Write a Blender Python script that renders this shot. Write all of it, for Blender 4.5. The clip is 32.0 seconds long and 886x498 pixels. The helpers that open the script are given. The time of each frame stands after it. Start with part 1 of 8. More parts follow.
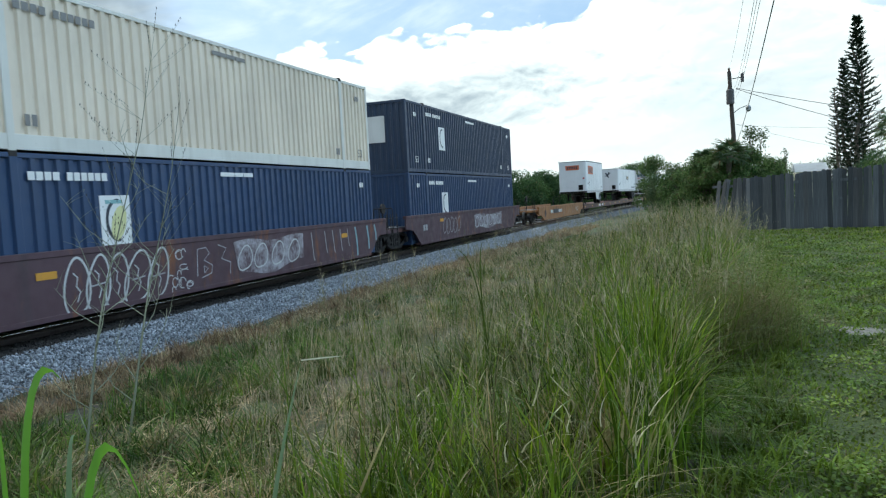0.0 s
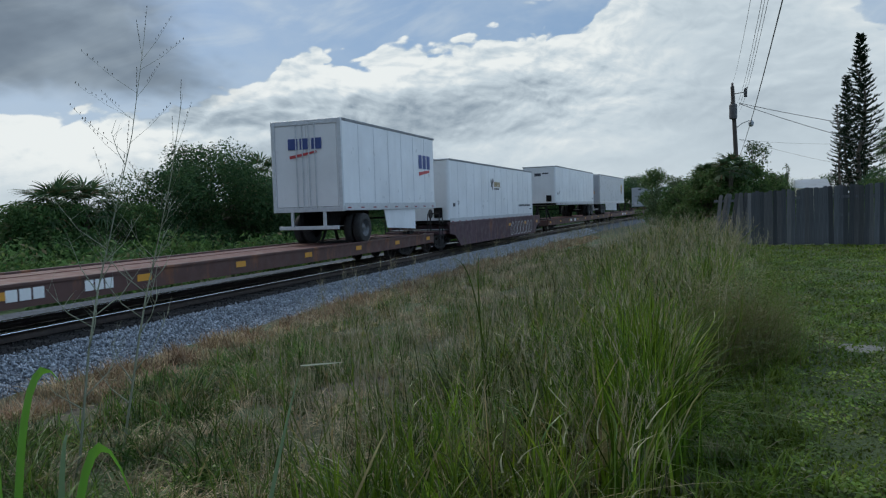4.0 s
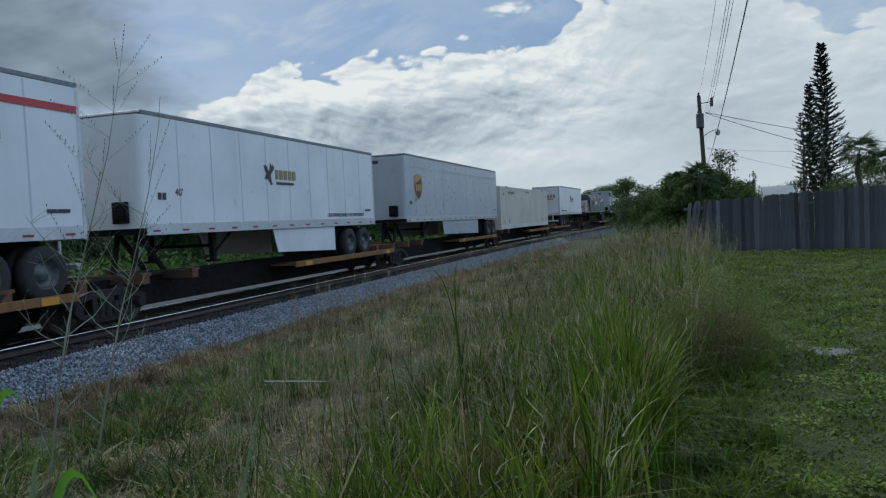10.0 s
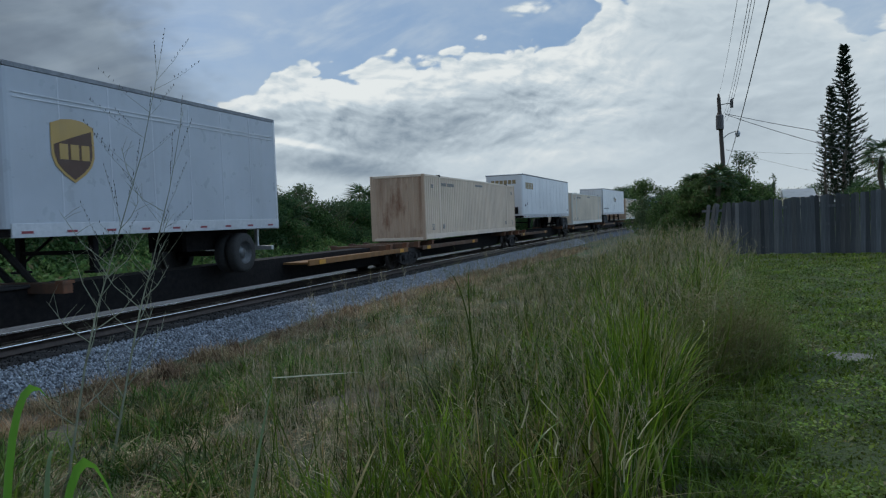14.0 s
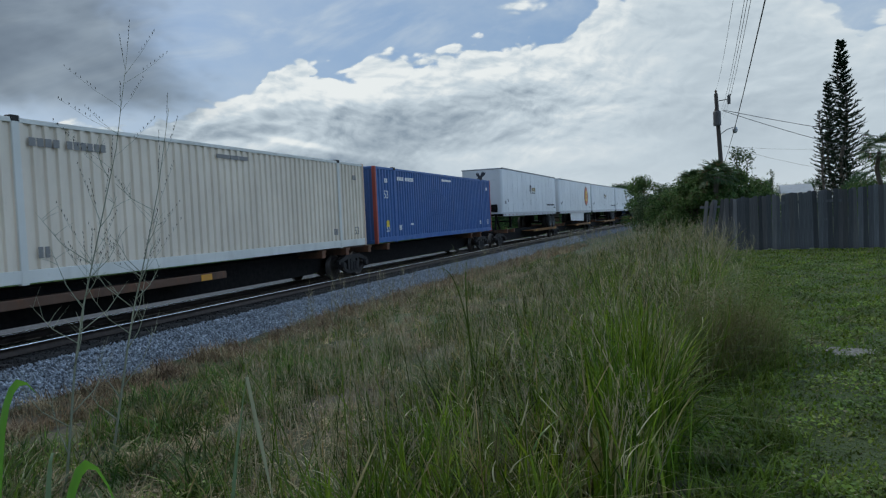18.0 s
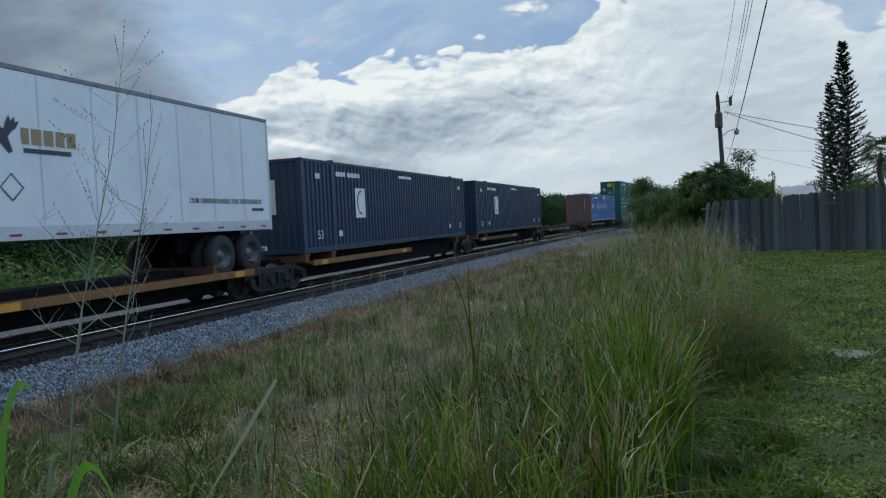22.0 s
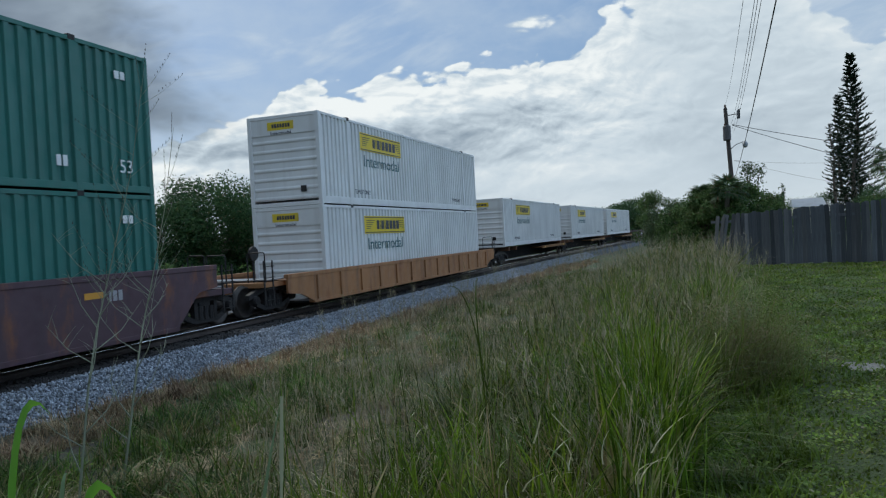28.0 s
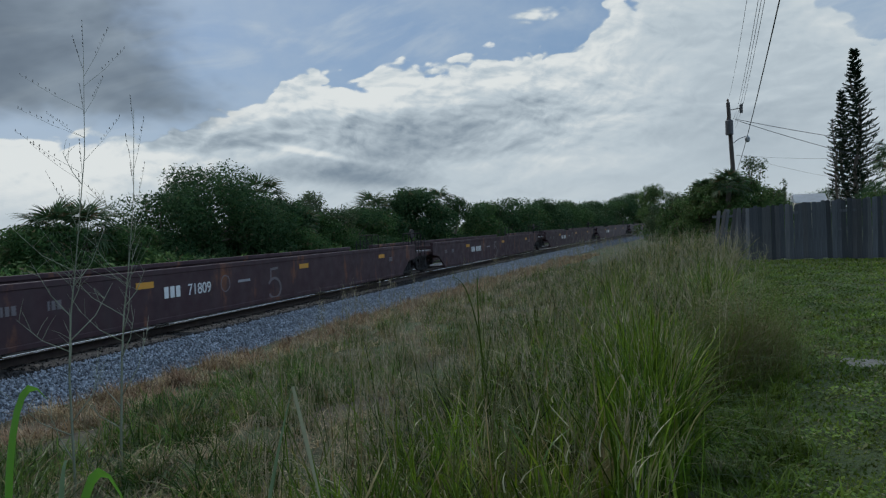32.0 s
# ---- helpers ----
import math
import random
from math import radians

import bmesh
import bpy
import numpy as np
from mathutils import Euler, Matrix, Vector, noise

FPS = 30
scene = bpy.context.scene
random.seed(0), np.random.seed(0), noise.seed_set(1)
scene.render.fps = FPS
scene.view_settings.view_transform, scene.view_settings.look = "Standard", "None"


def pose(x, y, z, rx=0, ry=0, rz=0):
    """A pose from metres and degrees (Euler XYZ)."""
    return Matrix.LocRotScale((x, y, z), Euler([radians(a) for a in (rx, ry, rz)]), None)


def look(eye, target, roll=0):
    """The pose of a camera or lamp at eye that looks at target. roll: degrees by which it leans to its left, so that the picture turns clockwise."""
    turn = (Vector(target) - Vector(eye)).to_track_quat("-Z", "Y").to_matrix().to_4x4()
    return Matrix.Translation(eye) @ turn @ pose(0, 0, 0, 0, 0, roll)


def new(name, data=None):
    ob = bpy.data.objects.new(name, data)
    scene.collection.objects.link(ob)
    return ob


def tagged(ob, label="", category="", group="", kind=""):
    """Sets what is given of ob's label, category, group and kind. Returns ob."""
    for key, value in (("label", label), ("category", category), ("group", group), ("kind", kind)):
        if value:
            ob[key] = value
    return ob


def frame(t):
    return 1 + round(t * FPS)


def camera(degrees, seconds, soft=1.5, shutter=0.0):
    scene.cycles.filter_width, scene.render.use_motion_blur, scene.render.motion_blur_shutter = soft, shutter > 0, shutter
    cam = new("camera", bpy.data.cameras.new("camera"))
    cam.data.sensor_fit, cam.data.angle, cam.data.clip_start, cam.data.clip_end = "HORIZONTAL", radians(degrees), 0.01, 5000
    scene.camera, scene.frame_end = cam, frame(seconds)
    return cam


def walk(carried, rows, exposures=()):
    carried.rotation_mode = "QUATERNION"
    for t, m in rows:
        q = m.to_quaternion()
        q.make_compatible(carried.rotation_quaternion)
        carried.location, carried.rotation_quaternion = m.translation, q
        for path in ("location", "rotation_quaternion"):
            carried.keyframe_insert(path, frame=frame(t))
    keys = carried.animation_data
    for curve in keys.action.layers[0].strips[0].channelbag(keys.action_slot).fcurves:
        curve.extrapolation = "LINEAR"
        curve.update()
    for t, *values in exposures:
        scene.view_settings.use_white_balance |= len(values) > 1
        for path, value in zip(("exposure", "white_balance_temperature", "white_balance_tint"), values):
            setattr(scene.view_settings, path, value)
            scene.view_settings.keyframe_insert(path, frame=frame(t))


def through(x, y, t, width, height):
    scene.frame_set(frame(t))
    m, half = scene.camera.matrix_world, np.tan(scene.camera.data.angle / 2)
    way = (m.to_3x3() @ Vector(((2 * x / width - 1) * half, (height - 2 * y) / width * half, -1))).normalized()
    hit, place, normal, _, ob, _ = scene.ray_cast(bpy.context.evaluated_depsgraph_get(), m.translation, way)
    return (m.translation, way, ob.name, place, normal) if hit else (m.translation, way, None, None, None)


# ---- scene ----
PATH = [
    (0, 86.18, 2.98, 18.37), (0.5, 86.30, 2.87, 18.10), (1, 86.43, 2.62, 18.06), (1.5, 86.50, 2.35, 18.18),
    (2, 86.46, 2.09, 18.36), (2.5, 86.46, 1.98, 18.49), (3, 86.50, 1.88, 18.53), (3.5, 86.65, 1.83, 18.53),
    (5.5, 87.41, 1.46, 18.24), (6, 87.58, 1.54, 18.13), (6.5, 87.68, 1.64, 17.99), (7, 87.78, 1.90, 17.89),
    (7.5, 87.80, 2.22, 17.77), (8, 87.74, 2.42, 17.61), (8.5, 87.68, 2.56, 17.33), (9, 87.65, 2.62, 16.97),
    (9.5, 87.68, 2.69, 16.59), (10, 87.71, 2.71, 16.36), (10.5, 87.66, 2.74, 16.30), (11, 87.56, 2.79, 16.46),
    (11.5, 87.40, 2.74, 16.78), (12, 87.28, 2.70, 17.12), (12.5, 87.25, 2.56, 17.39), (13, 87.35, 2.40, 17.50),
    (13.5, 87.54, 2.29, 17.60), (14, 87.74, 2.15, 17.66), (14.5, 87.90, 2.06, 17.73), (16.5, 87.77, 2.30, 17.75),
    (17, 87.70, 2.44, 17.66), (17.5, 87.63, 2.52, 17.56), (18, 87.59, 2.57, 17.52), (18.5, 87.53, 2.51, 17.58),
    (19, 87.48, 2.36, 17.67), (19.5, 87.43, 2.24, 17.78), (20, 87.38, 2.23, 17.80), (20.5, 87.37, 2.35, 17.76),
    (21, 87.40, 2.46, 17.67), (21.5, 87.51, 2.54, 17.61), (22, 87.72, 2.55, 17.63), (22.5, 87.89, 2.42, 17.61),
    (23, 88.07, 2.40, 17.61), (23.5, 88.19, 2.38, 17.57), (24, 88.32, 2.40, 17.51), (24.5, 88.58, 2.45, 17.50),
    (25, 88.81, 2.34, 17.57), (25.5, 89.05, 2.31, 17.71), (27.5, 89.21, 2.90, 18.43), (28, 88.99, 3.07, 18.33),
    (28.5, 88.78, 3.22, 18.18), (29, 88.61, 3.15, 18.08), (29.5, 88.47, 2.96, 18.04), (30, 88.40, 2.78, 18.05),
    (30.5, 88.41, 2.64, 18.13), (31, 88.41, 2.50, 18.23), (31.5, 88.38, 2.44, 18.29), (32, 88.32, 2.43, 18.38),
]
EYE = (0.0, 0.0, 1.6)
LENS = 62.98
cam = camera(LENS, 32.0, soft=1.2, shutter=0.04)
walk(cam, [(t, pose(*EYE, rx, ry, rz)) for t, rx, ry, rz in PATH],
     exposures=[(t, e, 6300 + 420 * max(0.0, 1 - t / 3.5), 7 - 6 * max(0.0, 1 - t / 2.5)) for t, e in (
         (0.0, 0.85), (0.5, 0.85), (1.0, 0.74), (1.5, 0.30), (2.0, 0.0), (5.5, 0.0), (7.0, 0.0), (8.0, -0.18), (9.0, -0.06), (10.0, -0.05), (14.0, -0.08),
         (17.0, 0.04), (18.0, -0.03), (20.0, 0.03), (22.0, 0.06), (24.0, -0.1), (25.0, -0.2), (25.5, -0.2), (28.0, 0.08), (31.0, -0.2), (32.0, -0.2))])

# ---- world, sun ----
SUN_AZ, SUN_EL = -62.0, 46.0        # degrees; azimuth from the track's direction, minus is towards the track


def build_world():
    world = bpy.data.worlds.new("sky")
    scene.world = world
    world.use_nodes = True
    nt = world.node_tree
    nt.nodes.clear()
    N = nt.nodes.new
    L = nt.links.new

    def math_node(op, a, b=None, clamp=False):
        n = N("ShaderNodeMath")
        n.operation, n.use_clamp = op, clamp
        for i, v in enumerate((a, b)):
            if v is None:
                continue
            if isinstance(v, (int, float)):
                n.inputs[i].default_value = v
            else:
                L(v, n.inputs[i])
        return n.outputs[0]

    def ramp(v, lo, hi, a=0.0, b=1.0):
        n = N("ShaderNodeMapRange")
        n.interpolation_type = "SMOOTHSTEP"
        L(v, n.inputs[0])
        for i, x in enumerate((lo, hi, a, b)):
            n.inputs[i + 1].default_value = x
        return n.outputs[0]

    def mix(f, a, b):
        n = N("ShaderNodeMix")
        n.data_type = "RGBA"
        if isinstance(f, (int, float)):
            n.inputs[0].default_value = f
        else:
            L(f, n.inputs[0])
        for i, v in ((6, a), (7, b)):
            if isinstance(v, tuple):
                n.inputs[i].default_value = (*v, 1)
            else:
                L(v, n.inputs[i])
        return n.outputs[2]

    co = N("ShaderNodeTexCoord").outputs["Generated"]
    xyz = N("ShaderNodeSeparateXYZ")
    L(co, xyz.inputs[0])
    x, y, z = xyz.outputs
    az = math_node("MULTIPLY", math_node("ARCTAN2", x, y), 57.2958)
    el = math_node("MULTIPLY", math_node("ARCSINE", z), 57.2958)
    # clouds live on a slanted sheet: wide and flat towards the horizon
    com = N("ShaderNodeCombineXYZ")
    L(math_node("MULTIPLY", az, 0.055), com.inputs[0])
    L(math_node("MULTIPLY", el, 0.10), com.inputs[1])

    def cloud_noise(scale, detail, rough, offset=0.0, distort=0.0):
        n = N("ShaderNodeTexNoise")
        add = N("ShaderNodeVectorMath")
        add.operation = "ADD"
        L(com.outputs[0], add.inputs[0])
        add.inputs[1].default_value = (offset, offset * 0.7, offset * 0.3)
        L(add.outputs[0], n.inputs["Vector"])
        n.inputs["Scale"].default_value = scale
        n.inputs["Detail"].default_value = detail
        n.inputs["Roughness"].default_value = rough
        n.inputs["Distortion"].default_value = distort
        return n.outputs["Fac"]

    sky = N("ShaderNodeTexSky")
    sky.sky_type = "NISHITA"
    sky.sun_disc = False
    sky.sun_elevation, sky.sun_rotation = radians(SUN_EL), radians(SUN_AZ)
    sky.dust_density = 2.0
    scale = N("ShaderNodeVectorMath")
    scale.operation = "SCALE"
    L(sky.outputs[0], scale.inputs[0])
    scale.inputs["Scale"].default_value = SKY_GAIN
    blue = mix(0.6, scale.outputs[0], (0.24, 0.40, 0.66))

    def curve(v, stops, top=30.0):
        """A height over azimuth, straight from stop to stop."""
        n = N("ShaderNodeValToRGB")
        lo, hi = stops[0][0], stops[-1][0]
        L(ramp_line(v, lo, hi), n.inputs[0])
        el_ = n.color_ramp.elements
        while len(el_) < len(stops):
            el_.new(0.5)
        for e, (a, h) in zip(el_, stops):
            e.position = (a - lo) / (hi - lo)
            e.color = (h / top, h / top, h / top, 1)
        return math_node("MULTIPLY", n.outputs[0], top)

    def ramp_line(v, lo, hi, a=0.0, b=1.0):
        n = N("ShaderNodeMapRange")
        L(v, n.inputs[0])
        for i, x in enumerate((lo, hi, a, b)):
            n.inputs[i + 1].default_value = x
        return n.outputs[0]

    def add(a, b):
        return math_node("ADD", a, b)

    def times(a, b):
        return math_node("MULTIPLY", a, b)

    big = cloud_noise(1.5, 4, 0.55, 3.0)
    fine = cloud_noise(4.5, 8, 0.62, 7.0, 0.3)
    # rounded heads of the cumulus
    def heads(scale, offset):
        n = N("ShaderNodeTexVoronoi")
        n.feature = "SMOOTH_F1"
        n.inputs["Scale"].default_value = scale
        n.inputs["Smoothness"].default_value = 0.35
        m = N("ShaderNodeVectorMath")
        m.operation = "MULTIPLY_ADD"
        d = N("ShaderNodeTexNoise")
        d.inputs["Scale"].default_value = 3.0
        L(com.outputs[0], d.inputs["Vector"])
        L(d.outputs["Color"], m.inputs[0])
        m.inputs[1].default_value = (0.35, 0.35, 0)
        L(com.outputs[0], m.inputs[2])
        L(m.outputs[0], n.inputs["Vector"])
        return n.outputs["Distance"]
    knob = heads(7.0, 0.0)
    knob2 = heads(16.0, 2.0)
    # wind-drawn streaks that rise to the north
    str_co = N("ShaderNodeCombineXYZ")
    L(add(times(az, 0.034), times(el, 0.02)), str_co.inputs[0])
    L(add(times(az, -0.036), times(el, 0.125)), str_co.inputs[1])
    sn = N("ShaderNodeTexNoise")
    L(str_co.outputs[0], sn.inputs["Vector"])
    for k, val in (("Scale", 2.1), ("Detail", 7.0), ("Roughness", 0.55), ("Distortion", 0.5)):
        sn.inputs[k].default_value = val
    streak = sn.outputs["Fac"]
    def relief(scale, detail, rough, offset, dx, dy):
        """Density here less density a step towards the light: lit and shaded sides of the billows."""
        outs = []
        for k in (0.0, 1.0):
            n = N("ShaderNodeTexNoise")
            a = N("ShaderNodeVectorMath")
            a.operation = "ADD"
            L(warp.outputs[0], a.inputs[0])
            a.inputs[1].default_value = (offset + dx * k, offset * 0.7 + dy * k, 0)
            L(a.outputs[0], n.inputs["Vector"])
            for key, val in (("Scale", scale), ("Detail", detail), ("Roughness", rough)):
                n.inputs[key].default_value = val
            outs.append(n.outputs["Fac"])
        return math_node("SUBTRACT", outs[0], outs[1])

    def patch(a0, e0, ra, re, slope=0.0, ragged=0.5):
        """A soft-edged stretch of sky round one direction, tilted and frayed by the cloud noise."""
        da = times(math_node("SUBTRACT", az, a0), 1 / ra)
        de = math_node("SUBTRACT", el, add(times(math_node("SUBTRACT", az, a0), slope), e0))
        r = math_node("SQRT", add(times(da, da), math_node("POWER", math_node("ABSOLUTE", times(de, 1 / re)), 2.0)))
        return ramp(add(r, times(math_node("SUBTRACT", fine, 0.5), ragged * 3)), 0.1, 1.3, 1.0, 0.0)

    warp = N("ShaderNodeVectorMath")
    warp.operation = "MULTIPLY_ADD"
    wn = N("ShaderNodeTexNoise")
    wn.inputs["Scale"].default_value = 1.6
    wn.inputs["Detail"].default_value = 3
    L(com.outputs[0], wn.inputs["Vector"])
    L(wn.outputs["Color"], warp.inputs[0])
    warp.inputs[1].default_value = (0.5, 0.3, 0)
    L(com.outputs[0], warp.inputs[2])
    # the cumulus bank's upper edge: elevation over azimuth
    edge = curve(az, [(-50, 7.5), (-41, 8.0), (-36, 9.0), (-34.2, 9.8), (-31.4, 11.2), (-30.2, 12.5), (-29, 13.1), (-27.6, 12.2), (-26, 12.0), (-23.5, 12.5), (-21.5, 13.0), (-18.9, 12.8), (-14.9, 13.6), (-10, 13.7), (-8, 13.2), (-6.6, 14.0), (-4.8, 16.1), (-2, 18), (5, 18), (9, 15.6), (12.5, 12.3), (14, 13.0), (18, 13.5)])
    lump = add(times(math_node("SUBTRACT", fine, 0.5), 2.6), add(times(math_node("SUBTRACT", 0.42, knob), 2.3), times(math_node("SUBTRACT", 0.42, knob2), 1.3)))
    below = add(math_node("SUBTRACT", edge, el), lump)
    blob = math_node("SUBTRACT", 1.0, math_node("SQRT", add(math_node("POWER", times(add(az, 10.4), 0.55), 2.0), math_node("POWER", times(add(el, -16.1), 1.5), 2.0))))
    below = math_node("MAXIMUM", below, add(blob, times(lump, 0.55)))
    bank = ramp(below, -0.15, 0.45)
    rim = times(bank, ramp(below, 0.8, 4.4, 1.0, 0.0))
    # billows: lit from above and behind, greyer and softer lower down
    billow = add(times(relief(4.0, 7, 0.52, 2.3, -0.02, 0.055), 1.7), times(relief(9.0, 5, 0.5, 8.1, -0.012, 0.03), 1.3))
    billow = times(billow, ramp(el, 3.0, 8.0, 0.25, 1.0))
    drawn = times(math_node("SUBTRACT", streak, 0.5), 1.5)
    far_right = ramp(az, -9, -1)
    level = add(0.53, add(times(billow, ramp(az, -10, 2, 1.05, 0.35)), add(times(drawn, ramp(az, -10, 2, 0.42, 0.24)), times(rim, ramp(az, -6, 0, 0.42, 0.20)))))
    for a0, e0, ra, re, slope, depth in ((-19.5, 7.0, 9.5, 2.1, 0.07, 0.62), (-26.5, 8.9, 2.6, 1.1, 0.1, 0.30), (-36.5, 7.5, 8.0, 1.25, 0.0, 0.72), (-26.0, 4.5, 8.0, 1.15, -0.10, 0.80), (-12.0, 9.0, 5.0, 1.0, 0.12, 0.25), (4.0, 6.0, 6.0, 2.6, 0.0, 0.16)):
        level = math_node("SUBTRACT", level, times(patch(a0, e0, ra, re, slope, 0.3), depth))
    for a0, e0, ra, re, slope, lift in ((-28.6, 6.3, 5.0, 0.32, -0.22, 0.55), (-24.0, 10.4, 6.0, 1.4, 0.08, 0.22), (-3.0, 10.5, 4.5, 4.0, 0.5, 0.20), (-10.0, 4.6, 9.0, 1.3, 0.06, 0.22), (-46.0, 4.6, 9.0, 3.4, 0.0, 0.45)):
        level = add(level, times(patch(a0, e0, ra, re, slope), lift))
    level = math_node("SUBTRACT", level, times(far_right, 0.04))
    body = mix(ramp_line(level, -0.25, 0.55), (0.27, 0.335, 0.41), (0.63, 0.705, 0.765))
    body = mix(ramp(level, 0.48, 1.12), body, (0.94, 0.955, 0.945))
    body = mix(ramp(el, 0.5, 4.0, 0.45, 0.0), body, (0.74, 0.79, 0.82))
    # thin high veil in the open sky
    veil = ramp(cloud_noise(1.1, 6, 0.6, 11.0), 0.38, 0.72)
    open_sky = mix(times(veil, 0.55), blue, (0.55, 0.64, 0.75))
    open_sky = mix(ramp(az, 4, 9, 0.0, 0.6), open_sky, (0.52, 0.62, 0.74))
    open_sky = mix(times(ramp(streak, 0.5, 0.72), 0.6), open_sky, (0.66, 0.73, 0.80))
    col = mix(bank, open_sky, body)
    # the dark rain cloud over the track
    d = add(math_node("SUBTRACT", times(az, -1.0), 33.0), times(math_node("SUBTRACT", el, 9.7), -0.55))
    low = math_node("SUBTRACT", el, 8.5)
    soft = add(times(math_node("SUBTRACT", big, 0.5), 4.0), times(lump, 0.9))
    dark = times(ramp(add(d, soft), -1.0, 6.5), ramp(add(low, times(lump, 0.35)), -0.9, 1.3))
    col = mix(times(dark, 0.88), col, mix(ramp(add(big, times(streak, 0.5)), 0.55, 0.95), (0.145, 0.18, 0.225), (0.32, 0.38, 0.445)))
    # overhead and behind the view: broken bright cloud in blue sky
    high = mix(fine, (0.46, 0.60, 0.80), (0.78, 0.86, 0.95))
    col = mix(ramp(el, 22, 42), col, high)
    col = mix(ramp(az, 22, 55), col, mix(veil, (0.56, 0.84, 1.28), (1.02, 1.22, 1.50)))
    behind = math_node("MAXIMUM", ramp(az, -62, -95), ramp(az, 105, 150))
    col = mix(behind, col, mix(veil, (0.30, 0.42, 0.60), (0.52, 0.58, 0.66)))
    bg = N("ShaderNodeBackground")
    L(col, bg.inputs[0])
    bg.inputs[1].default_value = WORLD_GAIN
    L(bg.outputs[0], N("ShaderNodeOutputWorld").inputs[0])


SKY_GAIN, WORLD_GAIN = 0.10, 0.9
build_world()
sun_data = bpy.data.lights.new("sun", "SUN")
sun_data.energy, sun_data.angle, sun_data.color = 1.3, radians(10), (1.0, 0.95, 0.87)
sun = new("sun", sun_data)
_a, _e = radians(SUN_AZ), radians(SUN_EL)
_d = Vector((math.sin(_a) * math.cos(_e), math.cos(_a) * math.cos(_e), math.sin(_e)))
sun.matrix_world = look(_d * 60, (0, 0, 0))

# ---- materials ----


class Nodes:
    """A material's node tree, with short ways to add to it."""

    def __init__(self, name):
        self.mat = bpy.data.materials.new(name)
        self.mat.use_nodes = True
        self.nt = self.mat.node_tree
        self.bsdf = self.nt.nodes["Principled BSDF"]
        self.co = self.nt.nodes.new("ShaderNodeTexCoord").outputs["Object"]

    def link(self, a, b):
        self.nt.links.new(a, b)

    def noise(self, scale, detail=4, stretch=(1, 1, 1), rough=0.55):
        m = self.nt.nodes.new("ShaderNodeMapping")
        m.inputs["Scale"].default_value = stretch
        self.link(self.co, m.inputs[0])
        n = self.nt.nodes.new("ShaderNodeTexNoise")
        n.inputs["Scale"].default_value = scale
        n.inputs["Detail"].default_value = detail
        n.inputs["Roughness"].default_value = rough
        self.link(m.outputs[0], n.inputs["Vector"])
        return n.outputs["Fac"]

    def band(self, v, lo, hi, a=0.0, b=1.0):
        n = self.nt.nodes.new("ShaderNodeMapRange")
        self.link(v, n.inputs[0])
        for i, x in enumerate((lo, hi, a, b)):
            n.inputs[i + 1].default_value = x
        return n.outputs[0]

    def mix(self, f, a, b):
        n = self.nt.nodes.new("ShaderNodeMix")
        n.data_type = "RGBA"
        if isinstance(f, (int, float)):
            n.inputs[0].default_value = f
        else:
            self.link(f, n.inputs[0])
        for i, v in ((6, a), (7, b)):
            if isinstance(v, tuple):
                n.inputs[i].default_value = (*v, 1)
            else:
                self.link(v, n.inputs[i])
        return n.outputs[2]

    def bump(self, v, strength, distance=0.01):
        n = self.nt.nodes.new("ShaderNodeBump")
        n.inputs["Strength"].default_value = strength
        n.inputs["Distance"].default_value = distance
        self.link(v, n.inputs["Height"])
        self.link(n.outputs[0], self.bsdf.inputs["Normal"])

    def done(self, colour, rough=0.6, metal=0.0, spec=0.5):
        b = self.bsdf
        if isinstance(colour, tuple):
            b.inputs["Base Color"].default_value = (*colour, 1)
        else:
            self.link(colour, b.inputs["Base Color"])
        if isinstance(rough, (int, float)):
            b.inputs["Roughness"].default_value = rough
        else:
            self.link(rough, b.inputs["Roughness"])
        b.inputs["Metallic"].default_value = metal
        b.inputs["Specular IOR Level"].default_value = spec
        return self.mat


MATS = {}


def mul(c, k):
    return tuple(min(1.0, v * k) for v in c)


def paint(name, c, dirt=(0.16, 0.13, 0.10), amount=0.5, rough=0.45, rust=0.0):
    """Painted sheet metal with grime that runs down, faded patches and some rust."""
    if name in MATS:
        return MATS[name]
    n = Nodes(name)
    fade = n.band(n.noise(0.6, 5), 0.3, 0.75)
    col = n.mix(fade, mul(c, 0.88), mul(c, 1.07))
    streak = n.band(n.noise(1.0, 6, (2.2, 2.2, 0.16), 0.65), 0.5, 0.85, 0, amount)
    col = n.mix(streak, col, dirt)
    speck = n.band(n.noise(9.0, 6, (1, 1, 0.5), 0.7), 0.62, 0.78, 0, amount * 0.8)
    col = n.mix(speck, col, mul(dirt, 0.7))
    if rust:
        spot = n.band(n.noise(1.3, 7, (1, 1, 0.35), 0.7), 0.6 - rust * 0.12, 0.7, 0, 0.9)
        col = n.mix(spot, col, (0.20, 0.075, 0.03))
    n.bump(n.noise(2.2, 3), 0.12, 0.02)
    MATS[name] = n.done(col, n.band(n.noise(3.0, 4), 0.3, 0.7, rough - 0.1, rough + 0.2))
    return MATS[name]


